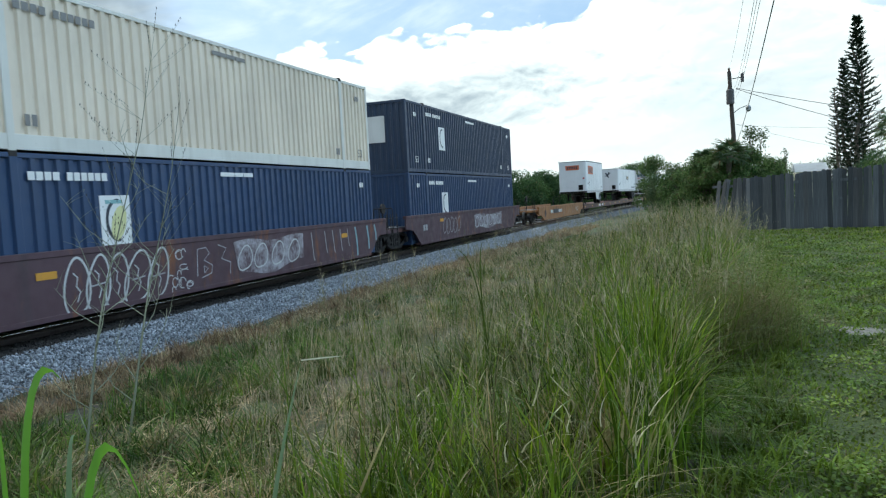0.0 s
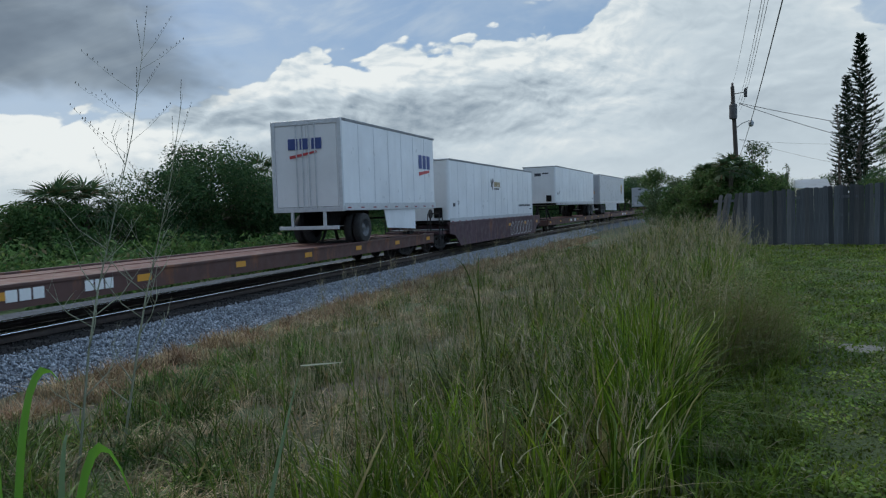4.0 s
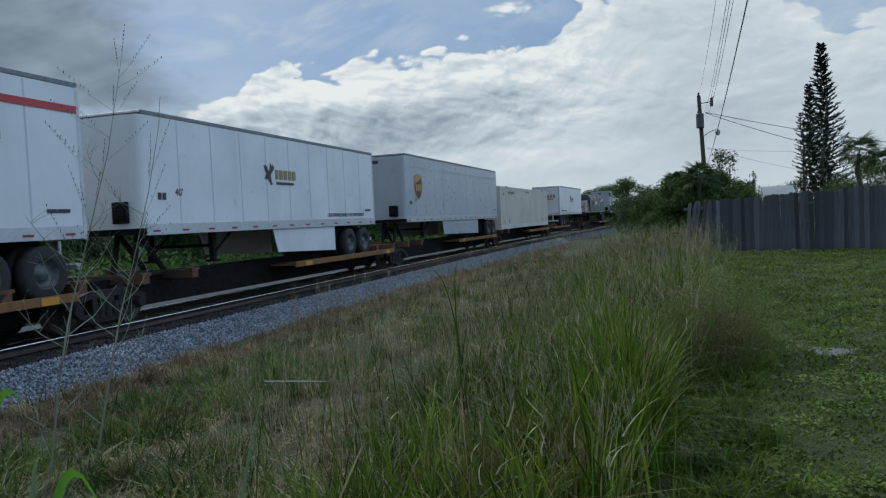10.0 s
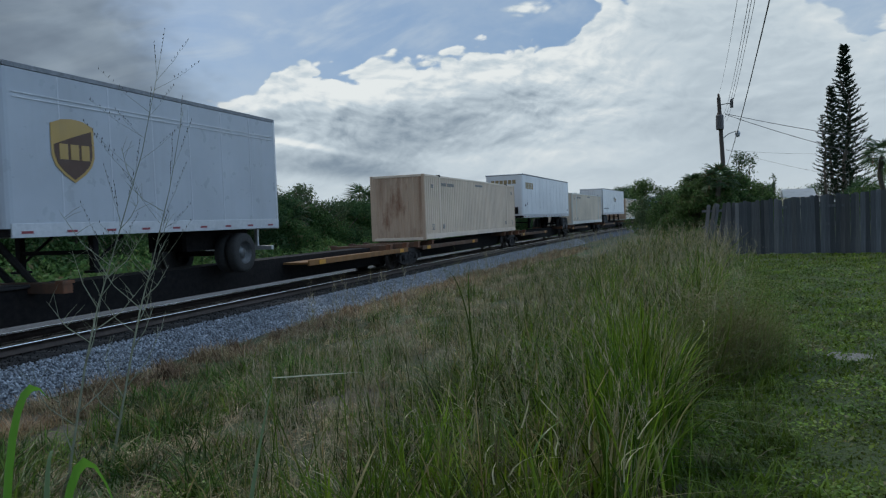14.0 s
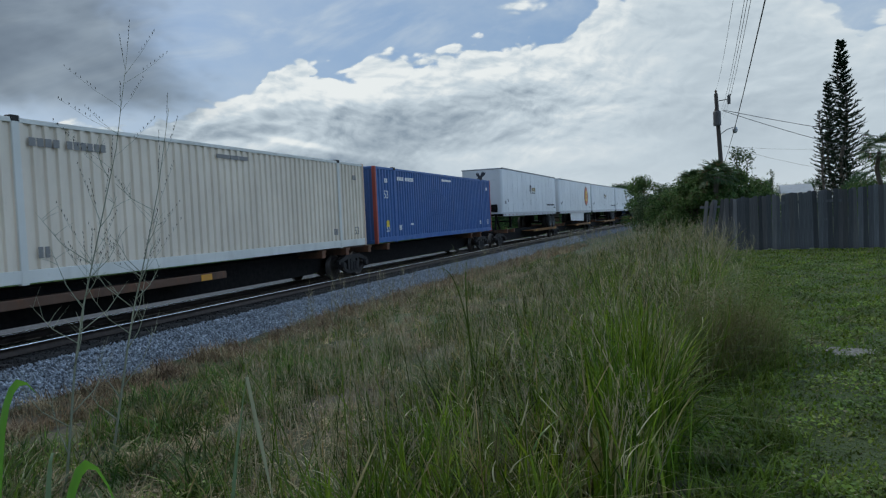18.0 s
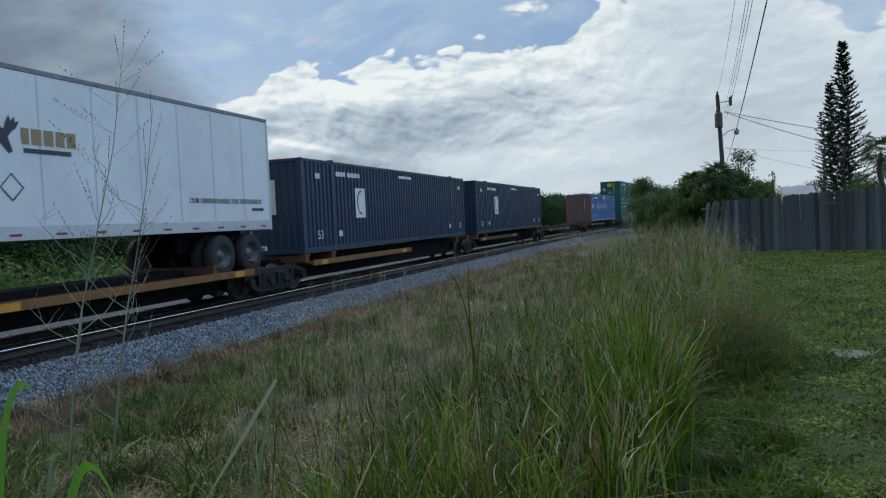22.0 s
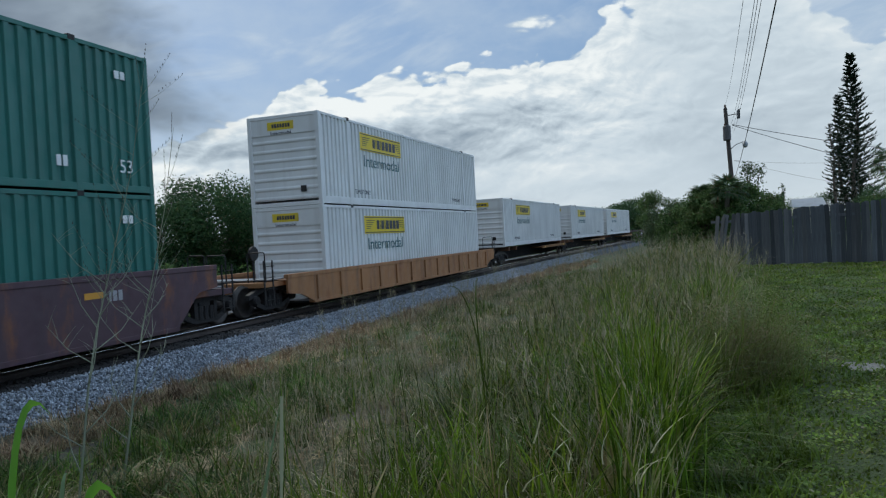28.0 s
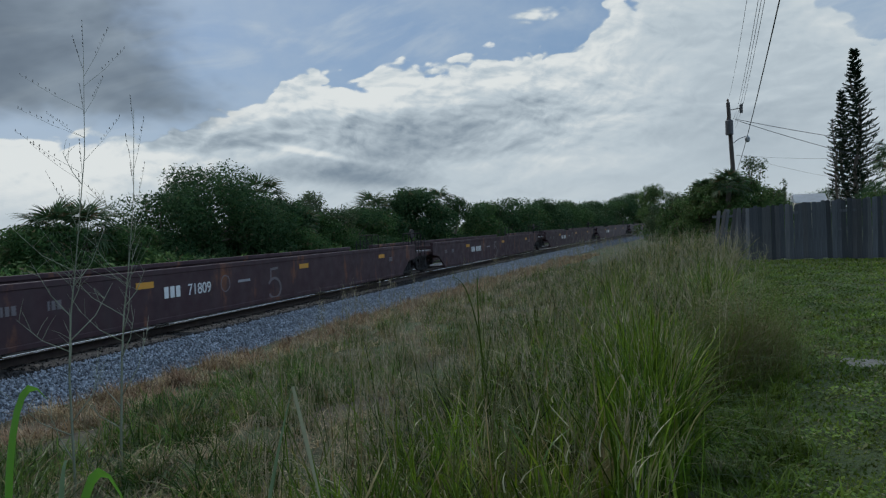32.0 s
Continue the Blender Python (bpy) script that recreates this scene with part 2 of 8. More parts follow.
def rough_mat(name, a, b, scale=6.0, rough=0.85, bump=0.5, distance=0.02, stretch=(1, 1, 1), metal=0.0, island=False, spec=0.5):
    """Two colours mixed by grain, with relief."""
    if name in MATS:
        return MATS[name]
    n = Nodes(name)
    big = n.band(n.noise(scale * 0.15, 4, stretch), 0.3, 0.7)
    grain = n.noise(scale, 8, stretch, 0.65)
    col = n.mix(n.band(grain, 0.32, 0.68), a, b)
    col = n.mix(n.band(big, 0, 1, 0, 0.35), col, mul(a, 0.75))
    if island:
        g = n.nt.nodes.new("ShaderNodeNewGeometry")
        hsv = n.nt.nodes.new("ShaderNodeHueSaturation")
        n.link(n.band(g.outputs["Random Per Island"], 0, 1, 0.62, 1.4), hsv.inputs["Value"])
        n.link(col, hsv.inputs["Color"])
        col = hsv.outputs[0]
    n.bump(grain, bump, distance)
    MATS[name] = n.done(col, rough, metal, spec)
    return MATS[name]


def leaf_mat(name, a, b, dead=None, share=0.0, through=0.35, rough=0.55, mottle=0.0):
    """Leaves and blades: each island takes its own tint; light comes through."""
    if name in MATS:
        return MATS[name]
    n = Nodes(name)
    g = n.nt.nodes.new("ShaderNodeNewGeometry").outputs["Random Per Island"]
    col = n.mix(g, a, b)
    patch = n.band(n.noise(1.1, 4), 0.38, 0.66, 0, 0.6)
    col = n.mix(patch, col, mul(a, 0.6))
    if dead:
        col = n.mix(n.band(n.noise(1.6, 5), 0.62 - share * 0.35, 0.72 - share * 0.3), col, dead)
        w = n.nt.nodes.new("ShaderNodeTexWhiteNoise")
        w.noise_dimensions = "1D"
        n.link(g, w.inputs["W"])
        col = n.mix(n.band(w.outputs["Value"], 1 - share, 1 - share + 0.02), col, dead)
    if mottle:
        # tussock by tussock: young and pale, or old and dull
        hsv = n.nt.nodes.new("ShaderNodeHueSaturation")
        n.link(n.band(n.noise(2.6, 3), 0.36, 0.64, 1 - mottle, 1 + 1.2 * mottle), hsv.inputs["Value"])
        n.link(n.band(n.noise(1.4, 2), 0.35, 0.65, 0.485, 0.51), hsv.inputs["Hue"])
        n.link(col, hsv.inputs["Color"])
        col = hsv.outputs[0]
    tr = n.nt.nodes.new("ShaderNodeBsdfTranslucent")
    n.link(col, tr.inputs[0])
    mx = n.nt.nodes.new("ShaderNodeMixShader")
    mx.inputs[0].default_value = through
    n.done(col, rough, 0.0, 0.22)
    n.link(n.bsdf.outputs[0], mx.inputs[1])
    n.link(tr.outputs[0], mx.inputs[2])
    n.link(mx.outputs[0], n.nt.nodes["Material Output"].inputs[0])
    MATS[name] = n.mat
    return n.mat


# ---- mesh helpers ----


def box(bm, x0, x1, y0, y1, z0, z1, bevel=0.0):
    vs = [bm.verts.new((x, y, z)) for z in (z0, z1) for x, y in ((x0, y0), (x1, y0), (x1, y1), (x0, y1))]
    fs = [bm.faces.new([vs[i] for i in f]) for f in ((3, 2, 1, 0), (4, 5, 6, 7), (0, 1, 5, 4), (1, 2, 6, 5), (2, 3, 7, 6), (3, 0, 4, 7))]
    if bevel:
        bmesh.ops.bevel(bm, geom=list({e for f in fs for e in f.edges}), offset=bevel, segments=1, affect="EDGES")


def tube(bm, p, q, r0, r1=None, n=10, cap=True):
    """A tapered round bar from p to q."""
    r1 = r0 if r1 is None else r1
    p, q = Vector(p), Vector(q)
    m = (q - p).to_track_quat("Z", "Y").to_matrix()
    rings = []
    for c, r in ((p, r0), (q, r1)):
        rings.append([bm.verts.new(c + m @ Vector((math.cos(a) * r, math.sin(a) * r, 0))) for a in (2 * math.pi * i / n for i in range(n))])
    for i in range(n):
        bm.faces.new((rings[0][i], rings[0][(i + 1) % n], rings[1][(i + 1) % n], rings[1][i]))
    if cap:
        bm.faces.new(rings[0][::-1])
        bm.faces.new(rings[1])


def lathe(bm, centre, axis, profile, n=20):
    """A turned shape round an axis through centre: profile of (radius, along)."""
    m = Vector(axis).to_track_quat("Z", "Y").to_matrix()
    rings = [[bm.verts.new(Vector(centre) + m @ Vector((math.cos(2 * math.pi * i / n) * max(r, 0.001), math.sin(2 * math.pi * i / n) * max(r, 0.001), h))) for i in range(n)] for r, h in profile]
    for a, b in zip(rings, rings[1:]):
        for i in range(n):
            bm.faces.new((a[i], a[(i + 1) % n], b[(i + 1) % n], b[i]))


def extrude_yz(bm, outline, x0, x1):
    """A flat outline in y, z made solid from x0 to x1."""
    a = [bm.verts.new((x0, y, z)) for y, z in outline]
    b = [bm.verts.new((x1, y, z)) for y, z in outline]
    bm.faces.new(a[::-1])
    bm.faces.new(b)
    for i in range(len(a)):
        j = (i + 1) % len(a)
        bm.faces.new((a[i], a[j], b[j], b[i]))


MESHES = {}


def mesh_of(bm, name, material, smooth=False):
    bmesh.ops.recalc_face_normals(bm, faces=bm.faces)
    me = bpy.data.meshes.new(name)
    bm.to_mesh(me)
    bm.free()
    me.materials.append(material)
    if smooth:
        for p in me.polygons:
            p.use_smooth = True
    return me


def part(name, bm, material, parent, label="", at=None, smooth=False):
    """Link a bmesh (or a finished mesh) as one mesh object under a thing or a part."""
    me = mesh_of(bm, name, material, smooth) if isinstance(bm, bmesh.types.BMesh) else bm
    ob = new(name, me)
    ob.parent = parent
    if at is not None:
        ob.matrix_basis = at
    if label:
        ob["label"] = label
    return ob


def piece(name, me, parent, label="", at=None):
    """Link a finished mesh as one object under a thing or a part."""
    return part(name, me, None, parent, label, at)


def shared(key, build, material, smooth=False):
    """A mesh built once and used by all alike parts."""
    k = (key, material.name)
    if k not in MESHES:
        bm = bmesh.new()
        build(bm)
        MESHES[k] = mesh_of(bm, str(key[0]), material, smooth)
    return MESHES[k]


def mesh_np(name, verts, faces, material, smooth=False):
    """A mesh from arrays: verts (n, 3), faces (m, 3 or 4)."""
    me = bpy.data.meshes.new(name)
    k = faces.shape[1]
    me.vertices.add(len(verts))
    me.vertices.foreach_set("co", np.ascontiguousarray(verts, dtype=np.float32).ravel())
    me.loops.add(faces.size)
    me.loops.foreach_set("vertex_index", np.ascontiguousarray(faces, dtype=np.int32).ravel())
    me.polygons.add(len(faces))
    me.polygons.foreach_set("loop_start", np.arange(0, faces.size, k, dtype=np.int32))
    if smooth:
        me.polygons.foreach_set("use_smooth", np.ones(len(faces), dtype=bool))
    me.update(calc_edges=True)
    me.validate()
    me.materials.append(material)
    return me


def text_mesh(words):
    """Words as a thin mesh with caps one metre high."""
    cu = bpy.data.curves.new("lettering", "FONT")
    cu.body, cu.size, cu.extrude = words, 1 / 0.69, 0.003
    tmp = bpy.data.objects.new("lettering", cu)
    scene.collection.objects.link(tmp)
    bpy.context.view_layer.update()
    me = bpy.data.meshes.new_from_object(tmp.evaluated_get(bpy.context.evaluated_depsgraph_get()))
    bpy.data.objects.remove(tmp)
    bpy.data.curves.remove(cu)
    me.materials.clear()
    return me


TEXTS = {w: text_mesh(w) for w in ("OUR DRIVERS MAKE THE DIFFERENCE!", "Intermodal", "TOP LIFT ONLY", "53", "53'", "40'", "28'", "71809", "12592", "20", "00", *"ABCYPZ")}

# ---- the lie of the land ----
TRACK_X, RAIL_Z, CURVE_R = -11.935, -0.30, 1119.0
BEND_END = 130.0


def track(s):
    """Centre line of the track s metres along it: x, y and heading (to the right) in radians."""
    if s < -40:
        x, y, a = track(-40)
        return x + (s + 40) * math.sin(a), y + (s + 40) * math.cos(a), a
    if s > BEND_END:
        x, y, a = track(BEND_END)
        return x + (s - BEND_END) * math.sin(a), y + (s - BEND_END) * math.cos(a), a
    a = s / CURVE_R
    return TRACK_X + CURVE_R * (1 - math.cos(a)), CURVE_R * math.sin(a), a


def track_x(y):
    """Centre line's x for an array of y."""
    y = np.asarray(y, dtype=float)
    x0, y0, a0 = track(-40)
    x1, y1, a1 = track(BEND_END)
    x = TRACK_X + CURVE_R - np.sqrt(np.maximum(CURVE_R ** 2 - np.clip(y, -60, 200) ** 2, 1))
    x = np.where(y < y0, x0 + (y - y0) * math.tan(a0), x)
    return np.where(y > y1, x1 + (y - y1) * math.tan(a1), x)


def bumps(x, y):
    return 0.035 * np.sin(x * 1.9 + y * 0.7) * np.sin(y * 1.3 - x * 0.4) + 0.02 * np.sin(x * 4.1 + 1.3) * np.sin(y * 3.7 + x)


def ground_z(x, y):
    """Lawn, the bank down to the ballast's foot, the flat strip beyond the track."""
    x, y = np.asarray(x, dtype=float), np.asarray(y, dtype=float)
    d = x - track_x(y)
    z = np.interp(d, [-60, -14, -6.2, -4.4, 0, 2.6, 5.0, 8.0, 10.5, 13.0, 40], [-0.2, -0.6, -0.95, -0.95, -0.85, -0.9, -0.72, -0.42, -0.12, 0.0, 0.1])
    rough = np.interp(np.abs(d), [0, 3, 5, 12, 14], [0.2, 0.6, 1.2, 1.0, 0.35])
    return z + bumps(x, y) * rough


# ---- ground, track, fence ----
ST = "structure"


def build_ground():
    """One sheet to the horizon, fine near the camera."""
    def axis(fine0, fine1, step, far):
        a = list(np.arange(fine0, fine1, step))
        v, d = fine1, step
        while v < far:
            a.append(v)
            d *= 1.35
            v += d
        v, d, lo = fine0, step, []
        while v > -far:
            d *= 1.35
            v -= d
            lo.append(v)
        return np.array(lo[::-1] + a)
    xs, ys = axis(-16, 8, 0.2, 2500), axis(0, 45, 0.3, 2500)
    X, Y = np.meshgrid(xs, ys, indexing="ij")
    Z = ground_z(X, Y)
    v = np.stack([X, Y, Z], -1).reshape(-1, 3)
    nx, ny = len(xs), len(ys)
    i = (np.arange(nx - 1)[:, None] * ny + np.arange(ny - 1)[None]).ravel()
    f = np.stack([i, i + ny, i + ny + 1, i + 1], 1)
    n = Nodes("earth_and_turf")
    big, fine = n.noise(0.35, 5), n.noise(7.0, 8, rough=0.7)
    lawn = n.band(n.noise(40.0, 3), 0.3, 0.7)
    soil = n.mix(n.band(fine, 0.3, 0.7), (0.040, 0.031, 0.022), (0.135, 0.108, 0.078))
    turf = n.mix(n.band(fine, 0.3, 0.7), (0.018, 0.042, 0.010), (0.058, 0.105, 0.026))
    col = n.mix(n.band(big, 0.40, 0.58), turf, soil)
    # closer turf on the lawn side
    sep = n.nt.nodes.new("ShaderNodeSeparateXYZ")
    n.link(n.co, sep.inputs[0])
    col = n.mix(n.band(sep.outputs[0], -0.2, 0.5), col, n.mix(lawn, (0.022, 0.037, 0.008), (0.062, 0.088, 0.021)))
    n.bump(fine, 0.9, 0.04)
    ob = tagged(new("ground", mesh_np("ground", v, f, n.done(col, 0.95), True)), "uneven grassy earth sloping down to a railway", "ground", kind=ST)
    return ob


build_ground()


def ribbon(name, profile, s0, s1, step, material, label, category, parent=None):
    """A strip of one cross-section (offset to the right, height over the rail) along the track."""
    ss = np.arange(s0, s1 + 0.01, step)
    v = []
    for s in ss:
        x, y, a = track(s)
        for o, h in profile:
            v.append((x + o * math.cos(a), y - o * math.sin(a), RAIL_Z + h))
    k = len(profile)
    f = [(i * k + j, i * k + (j + 1) % k, (i + 1) * k + (j + 1) % k, (i + 1) * k + j) for i in range(len(ss) - 1) for j in range(k)]
    me = mesh_np(name, np.array(v), np.array(f), material)
    if parent:
        return piece(name, me, parent, label)
    return tagged(new(name, me), label, category, kind=ST)


GRAVEL = rough_mat("crushed_granite", (0.045, 0.05, 0.058), (0.20, 0.215, 0.24), 14, 0.95, 1.0, 0.05, spec=0.1)
bed = ribbon("ballast_bed", [(-4.9, -0.75), (-3.9, -0.34), (-1.75, -0.21), (1.92, -0.22), (2.9, -0.70), (2.9, -0.95), (-4.9, -0.95)], -60, 420, 4.0, GRAVEL, "bed of grey crushed stone under the rails", "ballast")
OILY = rough_mat("oily_ballast", (0.014, 0.0125, 0.012), (0.050, 0.044, 0.041), 16, 0.85, 1.0, 0.05)
ribbon("oily_ballast", [(-1.55, -0.216), (-1.5, -0.205), (1.76, -0.205), (1.88, -0.214)], -60, 420, 4.0, OILY, "dark oil-stained stone between the rails", "ballast")
rail_steel = rough_mat("rail_steel", (0.035, 0.026, 0.022), (0.075, 0.055, 0.045), 8, 0.55, 0.2, metal=0.5)
bright = rough_mat("polished_rail_head", (0.86, 0.87, 0.88), (0.93, 0.935, 0.94), 20, 0.16, 0.01, metal=1.0)
railway = tagged(new("railway_track"), "pair of steel rails on ties in grey ballast", "railway track", kind=ST)
for k in (-1, 1):
    c = 0.755 * k
    ribbon("rail", [(c - 0.07, -0.175), (c - 0.07, -0.165), (c - 0.01, -0.14), (c - 0.01, -0.045), (c - 0.036, -0.035), (c - 0.036, -0.004), (c + 0.036, -0.004), (c + 0.036, -0.035), (c + 0.01, -0.045), (c + 0.01, -0.14), (c + 0.07, -0.165), (c + 0.07, -0.175)], -60, 420, 4.0, rail_steel, "dark brown steel rail", "rail", railway)
    ribbon("rail_head", [(c - 0.042, -0.038), (c - 0.040, -0.018), (c - 0.030, -0.004), (c - 0.018, 0.001), (c + 0.018, 0.001), (c + 0.030, -0.004), (c + 0.040, -0.018), (c + 0.042, -0.038)], -60, 420, 4.0, bright, "polished running surface", "rail", railway)
TIE = rough_mat("oily_tie", (0.030, 0.026, 0.024), (0.085, 0.075, 0.066), 6, 0.9, 0.5, stretch=(0.3, 3, 3))
tie_mesh = shared(("tie",), lambda bm: box(bm, -1.3, 1.3, -0.12, 0.12, -0.38, -0.198, 0.012), TIE)
for i in range(250):
    x, y, a = track(-6 + i * 0.56)
    piece("tie", tie_mesh, railway, at=pose(x, y, RAIL_Z, 0, 0, -math.degrees(a)))


def build_stones():
    """Loose stones over the ballast's near shoulder and between the ties."""
    rng = np.random.default_rng(5)
    n = 110000
    s = 3 + (rng.random(n) ** 1.5) * 62
    o = np.where(rng.random(n) < 0.86, rng.uniform(1.6, 3.3, n), rng.uniform(-1.7, 1.7, n))
    h = np.interp(o, [-1.75, 1.92, 2.9, 3.35], [-0.21, -0.21, -0.69, -0.60])
    a = s / CURVE_R
    x = TRACK_X + CURVE_R * (1 - np.cos(a)) + o
    y = CURVE_R * np.sin(a)
    base = np.array([(1, 0, 0), (-1, 0, 0), (0, 1, 0), (0, -1, 0), (0, 0, 1), (0, 0, -1)], dtype=float)
    r = rng.uniform(0.012, 0.030, n)
    v = base[None] * (r[:, None] * rng.uniform(0.6, 1.35, (n, 6)))[..., None]
    v += rng.normal(0, 0.008, v.shape)
    ang = rng.uniform(0, 6.28, n)
    c, si = np.cos(ang)[:, None], np.sin(ang)[:, None]
    v = np.stack([v[..., 0] * c - v[..., 1] * si, v[..., 0] * si + v[..., 1] * c, v[..., 2]], -1)
    v += np.stack([x, y, RAIL_Z + h + rng.uniform(-0.02, 0.03, n)], -1)[:, None]
    f = np.array([(0, 2, 4), (2, 1, 4), (1, 3, 4), (3, 0, 4), (2, 0, 5), (1, 2, 5), (3, 1, 5), (0, 3, 5)])
    faces = (f[None] + (np.arange(n) * 6)[:, None, None]).reshape(-1, 3)
    clean = o > 1.76 + rng.normal(0, 0.07, n)
    def pick(sel):
        q = v[sel].reshape(-1, 3)
        k = len(q) // 6
        return q, (f[None] + (np.arange(k) * 6)[:, None, None]).reshape(-1, 3)
    q, qf = pick(~clean)
    tagged(new("oily_stones", mesh_np("oily_stones", q, qf, OILY)), "dark oily crushed stones between the rails", "gravel", kind="stuff")
    q, faces = pick(clean)
    v = q
    m = rough_mat("granite_stones", (0.13, 0.15, 0.176), (0.54, 0.575, 0.625), 20, 0.85, 0.4, island=True)
    tagged(new("ballast_stones", mesh_np("ballast_stones", v.reshape(-1, 3), faces, m)), "loose blue-grey crushed stones beside the rails", "gravel", kind="stuff")


build_stones()


def vary(m, lo, hi):
    """Each piece takes its own lightness."""
    nt = m.node_tree
    b = nt.nodes["Principled BSDF"]
    src = b.inputs["Base Color"].links[0].from_socket
    hsv, r, k = nt.nodes.new("ShaderNodeHueSaturation"), nt.nodes.new("ShaderNodeObjectInfo"), nt.nodes.new("ShaderNodeMapRange")
    nt.links.new(r.outputs["Random"], k.inputs[0])
    k.inputs[3].default_value, k.inputs[4].default_value = lo, hi
    nt.links.new(k.outputs[0], hsv.inputs["Value"])
    nt.links.new(src, hsv.inputs["Color"])
    nt.links.new(hsv.outputs[0], b.inputs["Base Color"])
    return m


def build_fence():
    """A weathered wooden privacy fence of single boards."""
    fence = tagged(new("wooden_fence"), "weathered grey wooden privacy fence of upright boards", "fence", kind=ST)
    mats = [rough_mat("grey_board_%s" % w, a, b, 5, 0.9, 0.6, 0.01, stretch=(6, 6, 0.35)) for w, a, b in (("pale", (0.074, 0.081, 0.091), (0.162, 0.172, 0.186)), ("dark", (0.053, 0.059, 0.067), (0.122, 0.13, 0.142)), ("brown", (0.078, 0.080, 0.084), (0.16, 0.162, 0.166)))]
    for m in mats:
        vary(m, 0.56, 1.34)
    rng = random.Random(3)
    meshes = []
    for m in mats:
        for j in range(3):
            def board(bm):
                w, h = 0.0735, 1.9
                dog = 0.03 + 0.01 * j
                extrude_yz(bm, [(-w, 0), (w, 0), (w, h - dog), (w - dog * 0.6, h), (-w + dog * 0.6, h), (-w, h - dog)], -0.009, 0.009)
            meshes.append(shared(("board", m.name, j), board, m))
    run = [(1.0, 28.6), (2.2, 27.6), (6.0, 26.2), (16.0, 24.2)]
    for (x0, y0), (x1, y1) in zip(run, run[1:]):
        d = math.hypot(x1 - x0, y1 - y0)
        a = math.atan2(y1 - y0, x1 - x0)
        n = int(d / 0.142)
        for i in range(n):
            f = (i + 0.5) / n
            x, y = x0 + (x1 - x0) * f, y0 + (y1 - y0) * f
            z = float(ground_z(x, y)) + 0.03 + rng.uniform(-0.03, 0.03)
            h = (0.955 + 0.022 * max(0.0, x - 2)) * rng.uniform(0.985, 1.015)
            lean = rng.gauss(0, 0.6) + (rng.uniform(3, 12) if x < 1.9 else 0)
            m = pose(x, y, z, 0, 0, math.degrees(a) - 90 + rng.gauss(0, 0.8)) @ pose(0, 0, 0, -lean, rng.gauss(0, 0.5), 0) @ Matrix.Diagonal((1, 1, h, 1))
            piece("board", rng.choice(meshes), fence, at=m)
        for z in (0.35, 1.0, 1.6):
            bm = bmesh.new()
            box(bm, 0, d, 0.012, 0.05, z - 0.045, z + 0.045)
            part("rail", bm, mats[1], fence, at=pose(x0, y0, float(ground_z(x0, y0)), 0, 0, math.degrees(a)))


build_fence()


# ---- pole, wires, roof ----
def dir_at(az, el, r):
    """A place r metres away on the level, by azimuth from the track's direction and elevation."""
    a = radians(az)
    return Vector((r * math.sin(a), r * math.cos(a), EYE[2] + r * math.tan(radians(el))))


def build_pole():
    wood = rough_mat("creosote_pole", (0.055, 0.045, 0.04), (0.12, 0.10, 0.085), 5, 0.9, 0.5, stretch=(4, 4, 0.4))
    grey = paint("transformer_grey", (0.085, 0.08, 0.08), amount=0.4)
    glass = paint("porcelain", (0.12, 0.07, 0.05), amount=0.2, rough=0.25)
    top = dir_at(3.36, 8.2, 52)
    pole = tagged(new("utility_pole"), "dark wooden utility pole with a transformer and a street lamp", "utility pole")
    pole.matrix_basis = Matrix.Translation((top.x + 0.28, top.y, 0))
    bm = bmesh.new()
    tube(bm, (0.12, 0, -0.3), (-0.28, 0, top.z), 0.17, 0.12, 12)
    part("post", bm, wood, pole)
    bm = bmesh.new()
    lathe(bm, (-0.25, -0.16, top.z - 2.15), (0, 0, 1), [(0.0, 0.0), (0.23, 0.0), (0.25, 0.05), (0.25, 0.9), (0.21, 0.98), (0.0, 1.0)], 16)
    part("transformer", bm, grey, pole, "grey cylindrical transformer")
    for dx in (-0.36, -0.16):
        bm = bmesh.new()
        lathe(bm, (dx, 0, top.z - 1.25), (0, 0, 1), [(0.03, 0.0), (0.05, 0.06), (0.03, 0.12), (0.05, 0.18), (0.02, 0.26)], 8)
        part("bushing", bm, glass, pole)
    bm = bmesh.new()
    lathe(bm, (-0.28, 0, top.z), (0, 0, 1), [(0.05, 0.0), (0.09, 0.05), (0.05, 0.1), (0.09, 0.16), (0.03, 0.26)], 8)
    part("top_insulator", bm, glass, pole)
    bm = bmesh.new()
    tube(bm, (-0.22, 0, top.z - 0.5), (0.55, 0, top.z - 0.42), 0.03, n=6)
    box(bm, 0.42, 0.62, -0.06, 0.06, top.z - 0.75, top.z - 0.2, 0.01)
    tube(bm, (0.5, 0, top.z - 0.2), (0.68, 0, top.z - 0.1), 0.03, n=6)
    part("fuse_switch", bm, grey, pole)
    bm = bmesh.new()
    pts = [(-0.1, 0, top.z - 2.75), (0.3, 0, top.z - 2.45), (0.75, 0, top.z - 2.3)]
    for p, q in zip(pts, pts[1:]):
        tube(bm, p, q, 0.028, n=6)
    part("lamp_arm", bm, ALU_POLE, pole)
    bm = bmesh.new()
    lathe(bm, (0.85, 0, top.z - 2.36), (0, 0, -1), [(0.05, -0.1), (0.12, -0.02), (0.17, 0.08), (0.15, 0.26), (0.06, 0.34), (0.0, 0.35)], 12)
    part("lamp_head", bm, ALU_POLE, pole, "pale street lamp head")
    return top


ALU_POLE = rough_mat("galvanised", (0.28, 0.29, 0.30), (0.42, 0.43, 0.44), 10, 0.5, 0.2, metal=0.4)
POLE_TOP = build_pole()


